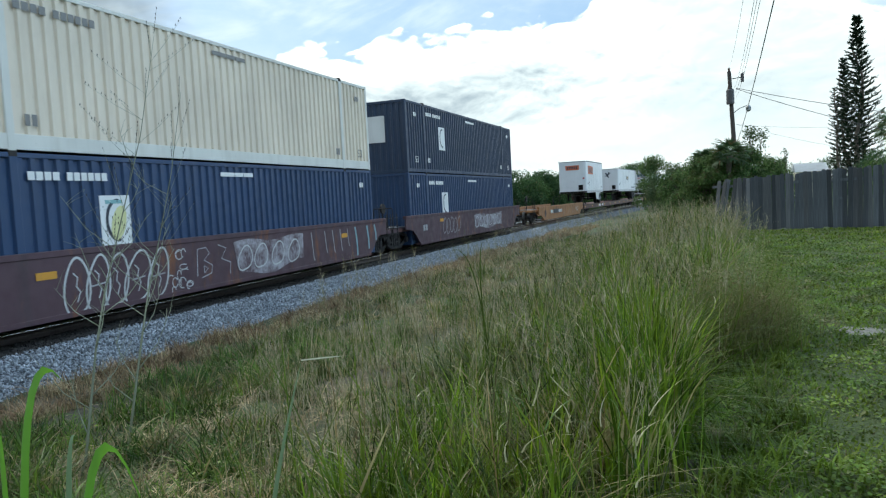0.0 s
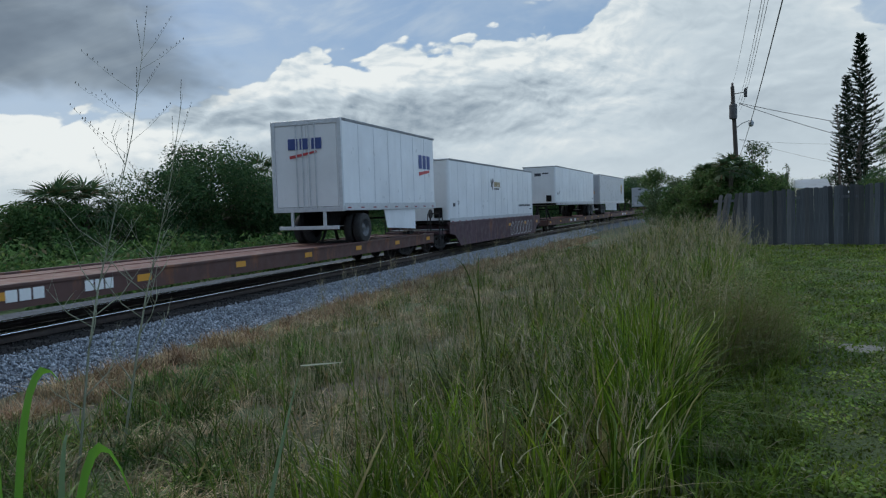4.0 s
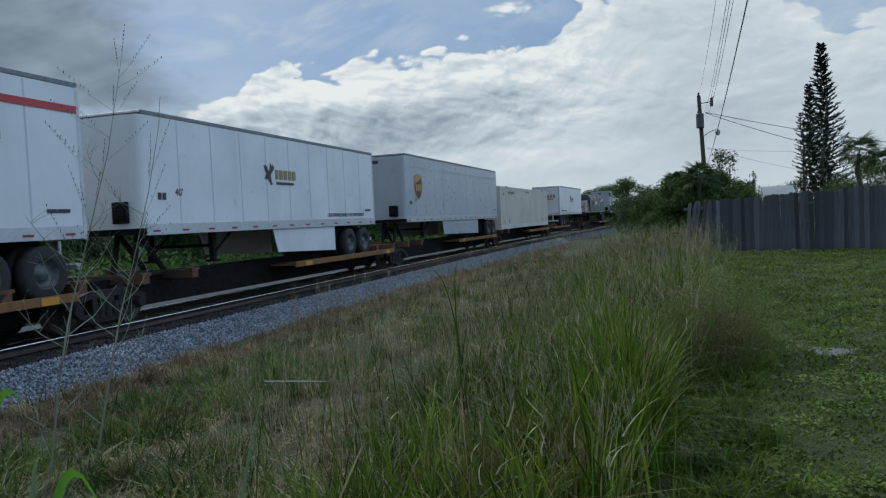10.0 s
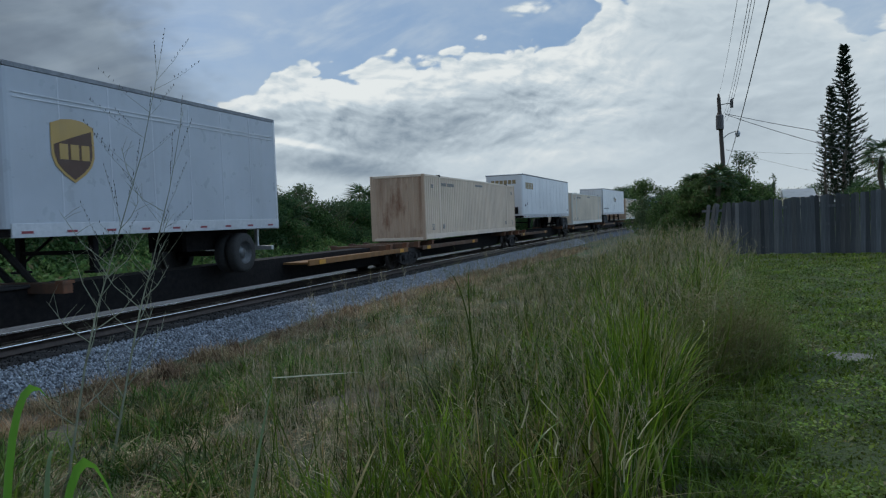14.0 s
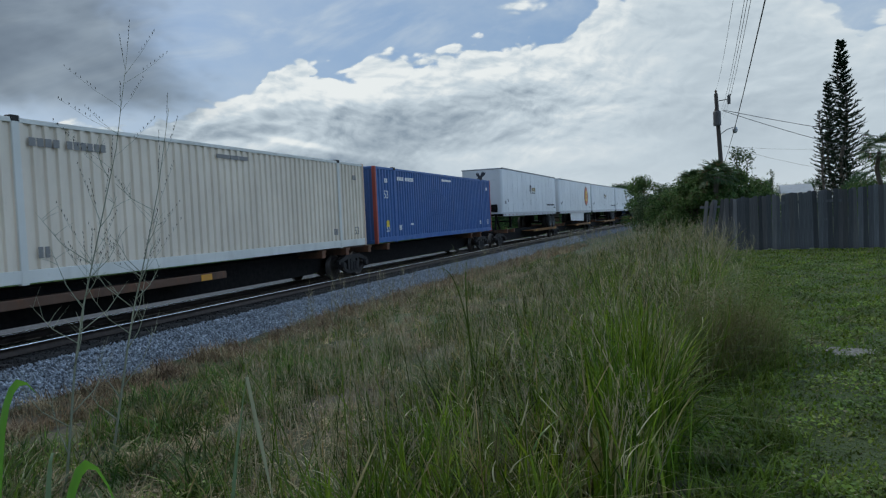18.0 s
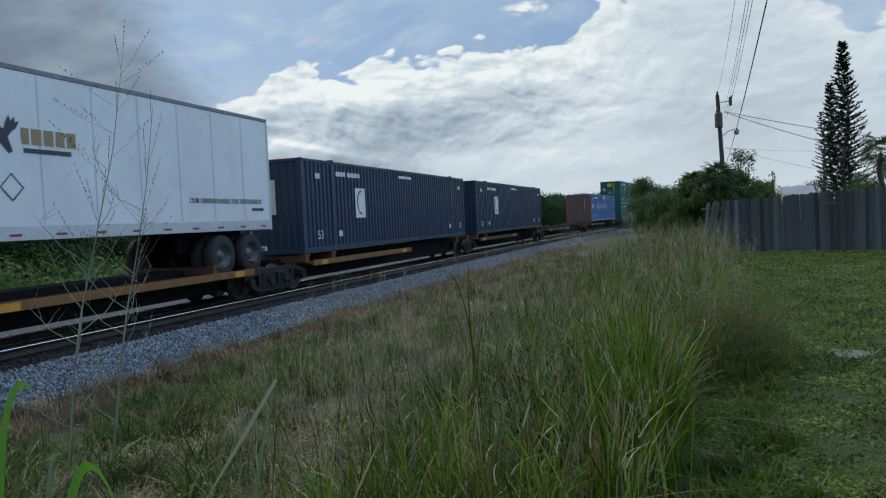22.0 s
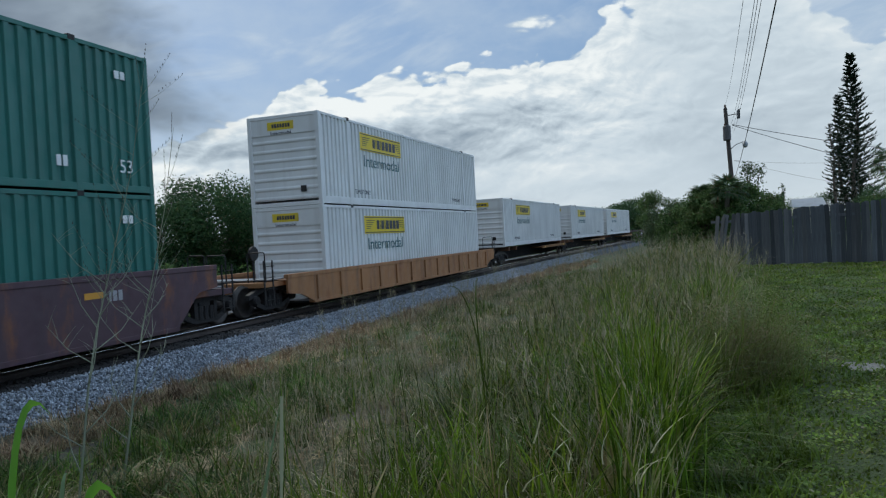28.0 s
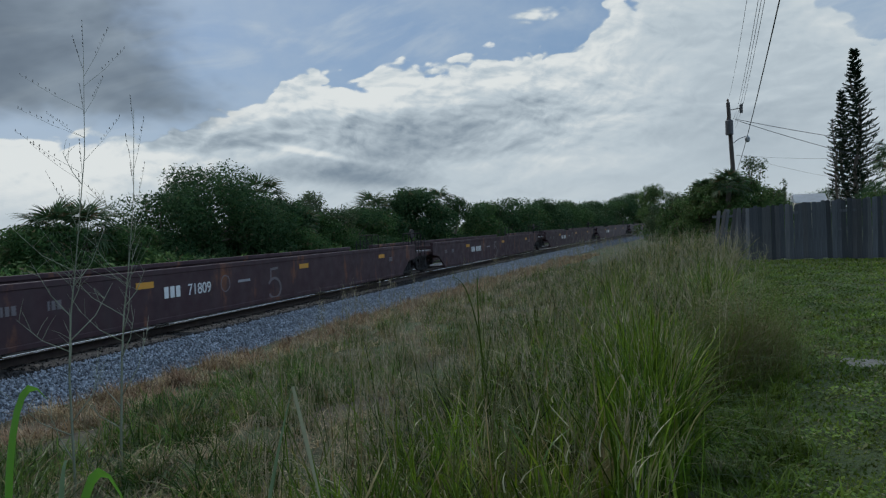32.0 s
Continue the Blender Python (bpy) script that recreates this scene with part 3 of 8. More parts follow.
def wire(p, q, sag, r, label="thin dark wire strung from the utility pole"):
    p, q = Vector(p), Vector(q)
    cu = bpy.data.curves.new("overhead_wire", "CURVE")
    cu.dimensions, cu.bevel_depth, cu.bevel_resolution = "3D", r, 1
    sp = cu.splines.new("POLY")
    n = 24
    sp.points.add(n)
    for i in range(n + 1):
        t = i / n
        v = p.lerp(q, t)
        sp.points[i].co = (v.x, v.y, v.z - sag * 4 * t * (1 - t), 1)
    cu.materials.append(rough_mat("wire_black", (0.05, 0.05, 0.055), (0.09, 0.09, 0.095), 10, 0.6, 0.1))
    tagged(new("overhead_wire", cu), label, "wire", "overhead wires")


P = POLE_TOP
wire((P.x, P.y, P.z + 0.2), dir_at(6.7, 24.5, 9), 0.4, 0.005)
wire((P.x + 0.3, P.y, P.z - 1.1), dir_at(7.6, 24.5, 9), 0.5, 0.006)
wire((P.x + 0.35, P.y, P.z - 1.4), dir_at(7.9, 24.5, 9), 0.5, 0.006)
wire((P.x + 0.4, P.y, P.z - 1.7), dir_at(8.25, 24.5, 9), 0.5, 0.006)
wire((P.x + 0.4, P.y, P.z - 4.6), dir_at(9.6, 24.5, 9), 0.35, 0.013)
wire((P.x + 0.4, P.y, EYE[2] + 52 * math.tan(radians(7.0))), dir_at(15.5, 3.75, 48), 0.12, 0.02)
wire((P.x + 0.4, P.y, EYE[2] + 52 * math.tan(radians(6.95))), dir_at(13.0, 3.2, 50), 0.12, 0.02)
wire((P.x + 0.4, P.y, EYE[2] + 52 * math.tan(radians(4.4))), dir_at(10.2, 2.3, 60), 0.1, 0.008)
wire((P.x + 0.4, P.y, EYE[2] + 52 * math.tan(radians(4.4))), dir_at(12.5, 3.6, 60), 0.2, 0.007)


def build_house():
    """The low house behind the fence, of which the roof shows."""
    p = dir_at(8.6, 0, 70)
    h = tagged(new("house"), "low house with a pale metal roof behind the fence", "house")
    h.matrix_basis = pose(p.x, p.y, 0, 0, 0, -4)
    bm = bmesh.new()
    box(bm, -1.15, 1.15, 0, 5, 0, 2.5)
    part("wall", bm, paint("cream_wall", (0.55, 0.5, 0.38), amount=0.3), h)
    bm = bmesh.new()
    a = [bm.verts.new(v) for v in ((-1.3, -0.4, 2.45), (1.3, -0.4, 2.45), (1.3, 2.5, 3.25), (-1.3, 2.5, 3.25), (1.3, 5.4, 2.45), (-1.3, 5.4, 2.45))]
    bm.faces.new(a[:4])
    bm.faces.new((a[3], a[2], a[4], a[5]))
    bmesh.ops.solidify(bm, geom=bm.faces[:], thickness=0.08)
    part("roof", bm, paint("pale_metal_roof", (0.62, 0.64, 0.66), amount=0.3), h, "pale metal roof sheet")


build_house()


# ---- trees ----
LEAF_DARK = leaf_mat("dark_leaves", (0.026, 0.070, 0.028), (0.092, 0.165, 0.060), (0.15, 0.14, 0.07), 0.03, 0.42, 0.75)
LEAF_MID = leaf_mat("green_leaves", (0.034, 0.086, 0.026), (0.115, 0.200, 0.060), (0.16, 0.14, 0.07), 0.04, 0.42, 0.75)
LEAF_BUSH = leaf_mat("bush_leaves", (0.048, 0.100, 0.028), (0.145, 0.225, 0.070), (0.14, 0.12, 0.06), 0.05, 0.36, 0.65, 0.3)
LEAF_GREY = leaf_mat("grey_green_leaves", (0.055, 0.095, 0.040), (0.115, 0.165, 0.075), (0.14, 0.13, 0.08), 0.06, 0.35)
PALM_LEAF = leaf_mat("palm_leaves", (0.036, 0.080, 0.032), (0.10, 0.160, 0.07), (0.17, 0.12, 0.06), 0.08, 0.25)
NEEDLES = leaf_mat("pine_foliage", (0.010, 0.026, 0.013), (0.026, 0.050, 0.022), None, 0, 0.10, 0.7)
BARK = rough_mat("grey_bark", (0.075, 0.06, 0.048), (0.16, 0.135, 0.11), 6, 0.95, 0.8, 0.03, stretch=(3, 3, 0.5))


def leaves(centres, radii, n, size, rng, flat=0.85):
    """Leaf quads scattered in the shells of several clumps: verts, faces."""
    w = radii.prod(1) ** (2 / 3)
    k = rng.choice(len(centres), n, p=w / w.sum())
    u = rng.normal(size=(n, 3))
    u /= np.linalg.norm(u, axis=1)[:, None]
    r = rng.random(n) ** 0.30 * rng.uniform(0.75, 1.12, n)
    p = centres[k] + u * radii[k] * r[:, None]
    nrm = u * 0.7 + rng.normal(size=(n, 3)) * 0.7
    nrm[:, 2] += 0.25
    nrm /= np.linalg.norm(nrm, axis=1)[:, None]
    t = np.cross(nrm, rng.normal(size=(n, 3)))
    t /= np.linalg.norm(t, axis=1)[:, None]
    b = np.cross(nrm, t)
    s = size * rng.uniform(0.55, 1.4, n)[:, None]
    v = np.stack([p - t * s, p + b * s * 0.42 - nrm * s * 0.12, p + t * s, p - b * s * 0.42 - nrm * s * 0.12], 1).reshape(-1, 3)
    f = np.arange(n * 4).reshape(-1, 4)
    return v, f


def limb(bm, p, q, r0, r1, rng, steps=3):
    p, q = Vector(p), Vector(q)
    prev = p
    for i in range(1, steps + 1):
        nxt = p.lerp(q, i / steps) + Vector((rng.normal(0, 0.06), rng.normal(0, 0.06), 0)) * (p - q).length * (0.4 if i < steps else 0)
        a, b = (i - 1) / steps, i / steps
        tube(bm, prev, nxt, r0 + (r1 - r0) * a, r0 + (r1 - r0) * b, 7, False)
        prev = nxt


TREE_ID = [0]


def broadleaf(x, y, top, width, label, material=None, n=5200, size=0.15, low=0.12, peak=0.0, sparse=False):
    """A tree or tall shrub: trunk, limbs, a crown of separate leaves in uneven clumps."""
    TREE_ID[0] += 1
    rng = np.random.default_rng(100 + TREE_ID[0])
    gz = float(ground_z(x, y))
    h = top - gz
    tree = tagged(new("tree"), label, "tree", "trees beyond the track")
    tree.matrix_basis = Matrix.Translation((x, y, gz))
    nc = 22 if sparse else 24
    cs, rs = [], []
    for i in range(nc):
        f = rng.uniform(0.5, 0.93) if sparse else low + (0.92 - low) * rng.random() ** 1.35
        spread = math.sqrt(max(0.05, 1 - ((f - 0.30) / 0.72) ** 2))
        a, d = rng.uniform(0, 6.28), math.sqrt(rng.random()) * (0.5 if sparse else 0.42) * spread
        r = rng.uniform(0.13, 0.24) * (0.8 if sparse else 1)
        cs.append((math.cos(a) * d * width, math.sin(a) * d * width, f * h))
        rs.append((r * width * 0.9, r * width * 0.9, min(r * width * 0.8, h * (1.0 - f) + 0.25)))
    cs.append((peak * width, 0, h - 0.13 * min(width, h)))
    rs.append((0.17 * width, 0.17 * width, 0.13 * min(width, h)) if not sparse else (0.08 * width,) * 3)
    cs, rs = np.array(cs), np.array(rs)
    bm = bmesh.new()
    fork = Vector((0, 0, h * 0.3))
    limb(bm, (0, 0, -0.2), fork, 0.035 * h * 0.6 + 0.04, 0.03 * h * 0.5 + 0.02, rng)
    for i in range(0, len(cs), 2):
        limb(bm, fork, cs[i], 0.02 * h * 0.5 + 0.012, 0.012, rng)
    part("trunk", bm, BARK, tree, "grey-brown trunk and limbs")
    v, f = leaves(cs, rs, n, size, rng)
    v[:, 2] = np.maximum(v[:, 2], 0.02)
    piece("crown", mesh_np("crown", v, f, material or LEAF_DARK), tree, "dense green leaves")
    return tree


def fan_frond(rng, length, n=19):
    """One fan leaf: strips that spread from the end of a stalk, tips drooping. Stalk along +x."""
    v, f = [], []
    stalk = length * 0.52
    def strip(pts, ws):
        b = len(v)
        for (px, py, pz), w in zip(pts, ws):
            v.append((px, py - w, pz))
            v.append((px, py + w, pz))
        for i in range(len(pts) - 1):
            f.append((b + 2 * i, b + 2 * i + 1, b + 2 * i + 3, b + 2 * i + 2))
    strip([(0, 0, 0), (stalk, 0, 0.02)], [0.018, 0.012])
    for i in range(n):
        a = radians(-105 + 210 * (i + 0.5) / n + rng.normal(0, 3))
        l = length * 0.54 * (0.78 + 0.22 * math.cos(a)) * rng.uniform(0.88, 1.08)
        b = len(v)
        ca, sa = math.cos(a), math.sin(a)
        fold = 0.02 * (1 if i % 2 else -1)
        for t, w in ((0.02, 0.008), (0.45, 0.040), (0.75, 0.022), (1.0, 0.002)):
            droop = -0.75 * l * max(0, t - 0.35) ** 1.5 + fold * t
            cx, cy = stalk + l * t * ca, l * t * sa
            v.append((cx - w * sa * -1, cy + w * ca * -1, droop))
            v.append((cx + w * sa * -1, cy - w * ca * -1, droop))
        for k in range(3):
            f.append((b + 2 * k, b + 2 * k + 1, b + 2 * k + 3, b + 2 * k + 2))
    return np.array(v, dtype=float), np.array(f)


def palm(x, y, top, label, crown=1.5, trunk=True, fronds=27):
    """A cabbage palm: straight trunk and a ball of fan leaves."""
    TREE_ID[0] += 1
    rng = np.random.default_rng(300 + TREE_ID[0])
    gz = float(ground_z(x, y))
    h = top - gz - crown * 0.75
    p = tagged(new("palm_tree"), label, "palm tree", "palms by the track")
    p.matrix_basis = Matrix.Translation((x, y, gz))
    bm = bmesh.new()
    limb(bm, (0, 0, -0.2), (0, 0, max(h, 0.2)), 0.19, 0.14, rng, 4)
    part("trunk", bm, BARK, p, "rough grey trunk")
    for i in range(fronds):
        f = (i + 0.5) / fronds
        pitch = math.degrees(math.asin(0.97 - 1.35 * f))
        v, fc = fan_frond(rng, crown * rng.uniform(0.85, 1.15))
        m = np.array(pose(0, 0, max(h, 0.2), 0, -pitch, i * 137.5 + rng.normal(0, 8)).to_3x3())
        me = mesh_np("frond", v @ m.T + np.array([0, 0, max(h, 0.2)]), fc, PALM_LEAF)
        piece("frond", me, p)
    return p


def spot(az, r):
    a = radians(az)
    return r * math.sin(a), r * math.cos(a)


def top_at(el, r):
    return EYE[2] + r * math.tan(radians(el))


# azimuth, elevation of the top, width in metres, distance, kind
BEHIND = [
    (-47.5, 1.0, 4.5, 36, LEAF_MID), (-42.8, 0.9, 4.0, 38, LEAF_MID), (-39.6, 3.6, 5.2, 41, LEAF_DARK), (-36.9, 5.35, 6.6, 42, LEAF_DARK),
    (-34.4, 4.2, 5.4, 44, LEAF_DARK), (-31.9, 2.6, 4.6, 47, LEAF_DARK), (-30.3, 1.6, 4.0, 46, LEAF_MID), (-25.6, 1.9, 5.0, 56, LEAF_DARK),
    (-22.2, 2.9, 5.6, 64, LEAF_DARK), (-19.9, 3.3, 5.0, 66, LEAF_DARK), (-17.4, 2.5, 5.0, 72, LEAF_DARK), (-15.3, 1.8, 5.0, 77, LEAF_MID),
    (-13.0, 2.2, 6.2, 85, LEAF_DARK), (-10.6, 1.9, 6.5, 98, LEAF_DARK), (-8.6, 1.7, 6.5, 112, LEAF_MID), (-6.6, 1.5, 7.5, 125, LEAF_DARK),
    (-4.9, 1.8, 7.5, 135, LEAF_DARK), (-3.6, 2.1, 7.5, 140, LEAF_DARK),
    (-28.6, 1.5, 5.2, 53, LEAF_MID), (-24.0, 1.5, 5.2, 61, LEAF_MID), (-14.2, 1.6, 6.0, 83, LEAF_DARK), (-11.8, 1.5, 6.5, 93, LEAF_MID), (-9.6, 1.5, 7.0, 106, LEAF_DARK),
    (-7.6, 1.3, 7.0, 119, LEAF_DARK), (-5.7, 1.4, 7.5, 131, LEAF_MID), (-2.7, 1.5, 7.0, 138, LEAF_MID),
]
for az, el, w, r, m in BEHIND:
    x, y = spot(az, r)
    broadleaf(x, y, top_at(el, r), w * 1.3, "dense dark green tree behind the railway", m, n=30000 if r < 60 else 13000, size=0.085 if r < 60 else 0.13, low=0.04)
x, y = spot(-27.9, 54)
broadleaf(x, y, top_at(3.25, 54), 5.4, "feathery dark tree with an airy crown", LEAF_GREY, n=3600, size=0.10, sparse=True)
for az, el, r, c in ((-46.6, 2.9, 36, 1.75), (-44.6, 2.9, 37, 1.8), (-32.4, 4.5, 46, 1.9), (-23.9, 3.0, 62, 2.1), (-18.7, 3.1, 69, 1.8), (-34.0, 1.6, 43, 1.3), (-29.4, 2.0, 48, 1.4)):
    x, y = spot(az, r)
    palm(x, y, top_at(el, r), "cabbage palm with fan leaves behind the railway", c)


def undergrowth():
    """The hedge of brush below the trees, all along the far side of the track."""
    rng = np.random.default_rng(77)
    cs, rs = [], []
    for i in range(800):
        y = 14 + 150 * rng.random() ** 1.3
        o = 5.2 + 15 * rng.random() ** 1.6
        x = float(track_x(y)) - o - y * 0.02
        h = rng.uniform(0.4, 0.95) + 0.11 * o * rng.random()
        z = float(ground_z(x, y))
        cs.append((x, y, z + h * 0.45))
        rs.append((rng.uniform(0.7, 1.6), rng.uniform(0.7, 1.6), h * 0.6))
    v, f = leaves(np.array(cs), np.array(rs), 120000, 0.13, rng)
    tagged(new("undergrowth", mesh_np("undergrowth", v, f, leaf_mat("brush_leaves", (0.050, 0.120, 0.034), (0.165, 0.270, 0.082), (0.20, 0.18, 0.09), 0.04, 0.42, 0.7, 0.3))), "tangled green brush along the far side of the track", "brush", kind="stuff")


undergrowth()

# right of the track
for az, el, w, r, m, n in ((-2.0, 2.5, 4.6, 72, LEAF_BUSH, 4200), (-0.6, 1.7, 4.4, 60, LEAF_GREY, 4200), (0.9, 1.9, 3.6, 50, LEAF_BUSH, 4200), (2.6, 2.9, 4.0, 46, LEAF_BUSH, 6000), (4.0, 2.7, 3.6, 47, LEAF_BUSH, 6000), (1.8, 2.2, 4.4, 46.5, LEAF_BUSH, 5000), (3.3, 2.9, 4.8, 48, LEAF_BUSH, 6000), (0.1, 1.5, 4.6, 55, LEAF_BUSH, 4500), (5.4, 1.9, 4.0, 50, LEAF_BUSH, 4500),
                           (5.9, 1.5, 4.2, 62, LEAF_BUSH, 3500), (7.4, 1.4, 6.0, 95, LEAF_DARK, 3000), (9.6, 1.6, 7.0, 100, LEAF_DARK, 3000), (12.4, 2.0, 6.0, 80, LEAF_DARK, 3500), (14.0, 2.8, 5.0, 60, LEAF_BUSH, 4000), (16.5, 2.5, 6.0, 64, LEAF_DARK, 3500)):
    x, y = spot(az, r)
    broadleaf(x, y, top_at(el, r), w, "leafy green shrub behind the wooden fence", m, n=int(n * 2.4), size=0.085, low=0.02)
x, y = spot(4.9, 56)
broadleaf(x, y, top_at(4.3, 56), 3.6, "thin grey-green tree with sparse leaves", LEAF_GREY, n=1500, size=0.09, low=0.25, sparse=True)
x, y = spot(6.9, 70)
broadleaf(x, y, top_at(2.6, 70), 1.2, "slender sapling with few leaves", LEAF_GREY, n=260, size=0.10, low=0.3, sparse=True)
for az, el, r, c in ((1.5, 2.9, 47, 1.1), (3.3, 3.3, 45, 1.2), (13.6, 4.4, 56, 1.6), (15.2, 3.6, 54, 1.6)):
    x, y = spot(az, r)
    palm(x, y, top_at(el, r), "cabbage palm with fan leaves behind the fence", c)


def norfolk_pine(x, y, h, width, label, lean=0.0, count=170, thin=False):
    """A tall pine with ragged tiers of branches whose twigs sweep upwards."""
    TREE_ID[0] += 1
    rng = np.random.default_rng(500 + TREE_ID[0])
    t = tagged(new("norfolk_pine"), label, "pine tree", "pines by the house")
    t.matrix_basis = pose(x, y, 0, 0, lean, 0)
    bm = bmesh.new()
    limb(bm, (0, 0, -0.3), (0, 0, h - 0.3), 0.016 * h, 0.02, rng, 6)
    part("trunk", bm, BARK, t, "straight dark trunk")
    P, D = [], []
    for i in range(count):
        f = ((i + rng.uniform(-0.6, 0.6)) / (count - 1))
        f = min(max(f, 0.0), 1.0)
        z = h * (0.06 + 0.92 * f)
        reach = width / 2 * (1 - f) ** 0.85 * rng.uniform(0.7, 1.2) + 0.15
        a = i * 2.4 + rng.normal(0, 0.25)
        d = np.array([math.cos(a), math.sin(a)])
        rise = rng.uniform(0.02, 0.22)
        wood = bmesh.new()
        prev = None
        for j in range(6):
            u = j / 5
            p = np.array([*(d * reach * u), z + reach * (rise * u + 0.28 * u ** 2.2)])
            if prev is not None:
                tube(wood, prev, p, 0.035 * (1 - u) + 0.012, 0.03 * (1 - u) + 0.008, 4, False)
                for m in range(5 if thin else 9):
                    q = prev + (p - prev) * rng.random()
                    side = np.array([-d[1], d[0], 0]) * rng.normal(0, 0.6)
                    P.append(q + side * 0.16 * reach * (0.35 + u * 0.5))
                    D.append(np.array([d[0] * 0.75, d[1] * 0.75, 0.75]) + side * 0.8 + rng.normal(0, 0.25, 3))
            prev = p
        part("branch", wood, BARK, t)
    P, D = np.array(P), np.array(D)
    D /= np.linalg.norm(D, axis=1)[:, None]
    n = len(P)
    l = rng.uniform(0.18, 0.46, n)[:, None] * (0.55 + 0.45 * h / 18)
    side = np.cross(D, rng.normal(size=(n, 3)))
    side /= np.linalg.norm(side, axis=1)[:, None]
    w = 0.026 if thin else 0.042
    v = np.stack([P - side * w, P + side * w, P + D * l * 0.6 + side * w, P + D * l, P + D * l * 0.6 - side * w], 1).reshape(-1, 3)
    f0 = np.arange(n) * 5
    faces = np.concatenate([np.stack([f0, f0 + 1, f0 + 2], 1), np.stack([f0, f0 + 2, f0 + 4], 1), np.stack([f0 + 4, f0 + 2, f0 + 3], 1)])
    piece("foliage", mesh_np("foliage", v, faces, NEEDLES), t, "dark green upturned needle tufts")
    return t


x, y = spot(11.75, 90)
norfolk_pine(x, y, top_at(11.0, 90), 5.9, "tall dark pine with upturned tiers of branches", -1.5, 180)
x, y = spot(11.0, 92)
norfolk_pine(x, y, top_at(8.3, 92), 4.0, "narrower dark pine beside the tall one", -2.5, 130)
x, y = spot(10.45, 89)
norfolk_pine(x, y, top_at(6.4, 89), 3.4, "slim young pine with sparse branches", -3.0, 90, True)


def hoop(bm, pts, r, n=6):
    """One bent round bar through several points; r may be a list."""
    P = [Vector(p) for p in pts]
    rings = []
    for i, p in enumerate(P):
        d = (P[min(i + 1, len(P) - 1)] - P[max(i - 1, 0)]).normalized()
        s = d.cross(Vector((0.31, 0.93, 0.17))).normalized()
        u = d.cross(s)
        q = r[i] if isinstance(r, (list, tuple)) else r
        rings.append([bm.verts.new(p + (s * math.cos(2 * math.pi * k / n) + u * math.sin(2 * math.pi * k / n)) * q) for k in range(n)])
    for a, b in zip(rings, rings[1:]):
        for k in range(n):
            bm.faces.new((a[k], a[(k + 1) % n], b[(k + 1) % n], b[k]))
    bm.faces.new(rings[0][::-1])
    bm.faces.new(rings[-1])


# ---- the train: shared parts ----
STEEL = rough_mat("dark_cast_steel", (0.013, 0.012, 0.012), (0.036, 0.031, 0.029), 9, 0.7, 0.5, spec=0.35)
WHEEL = rough_mat("worn_wheel_steel", (0.030, 0.025, 0.022), (0.08, 0.066, 0.056), 6, 0.5, 0.3, metal=0.6)
TYRE = rough_mat("tyre_rubber", (0.018, 0.018, 0.018), (0.04, 0.038, 0.036), 14, 0.85, 0.4)
RIM = rough_mat("dull_wheel_rim", (0.06, 0.063, 0.066), (0.15, 0.155, 0.16), 12, 0.4, 0.2, metal=0.3)
# grime, with the shade beneath the train put into the near-black colour
UNDER = rough_mat("grimy_shaded_underframe", (0.006, 0.0055, 0.006), (0.020, 0.017, 0.016), 7, 0.9, 0.4, spec=0.2)
ALU = rough_mat("dull_aluminium", (0.48, 0.50, 0.52), (0.62, 0.63, 0.65), 10, 0.45, 0.15, metal=0.4)
ALU_DARK = rough_mat("grimy_aluminium", (0.13, 0.14, 0.15), (0.26, 0.27, 0.29), 10, 0.5, 0.15, metal=0.3)
DECK_WOOD = rough_mat("weathered_deck", (0.20, 0.15, 0.11), (0.34, 0.28, 0.22), 5, 0.9, 0.5, stretch=(3, 0.3, 3))
YELLOW = paint("reflector_yellow", (0.58, 0.27, 0.03), amount=0.6)
RED_TAPE = paint("red_tape", (0.24, 0.03, 0.045), amount=0.3)
WHITE_INK = paint("white_lettering", (0.72, 0.72, 0.70), amount=0.3)
DARK_INK = paint("dark_lettering", (0.03, 0.035, 0.05), amount=0.2)

TRAIN = []                      # (thing, metres along the track of its middle at the start)
SPEED, SLOWING = 23.472, 0.00492


def rolling(name, s, z, label, category, group):
    """An Empty for one car or load whose middle is s metres along the track at the start."""
    ob = tagged(new(name), label, category, group)
    ob["z"] = z
    TRAIN.append((ob, s, z))
    x, y, a = track(s)
    ob.matrix_basis = pose(x, y, RAIL_Z + z, 0, 0, -math.degrees(a))
    return ob


def wheelset_mesh(bm):
    for k in (-1, 1):
        lathe(bm, (0.715 * k, 0, 0), (k, 0, 0), [(0.0, -0.03), (0.10, -0.03), (0.13, 0.02), (0.36, -0.01), (0.40, -0.07), (0.455, -0.07), (0.455, -0.04), (0.425, -0.035), (0.42, 0.065), (0.36, 0.065), (0.34, 0.02), (0.14, 0.045), (0.10, 0.09), (0.0, 0.09)], 20)
    tube(bm, (-0.95, 0, 0), (0.95, 0, 0), 0.075, n=8)


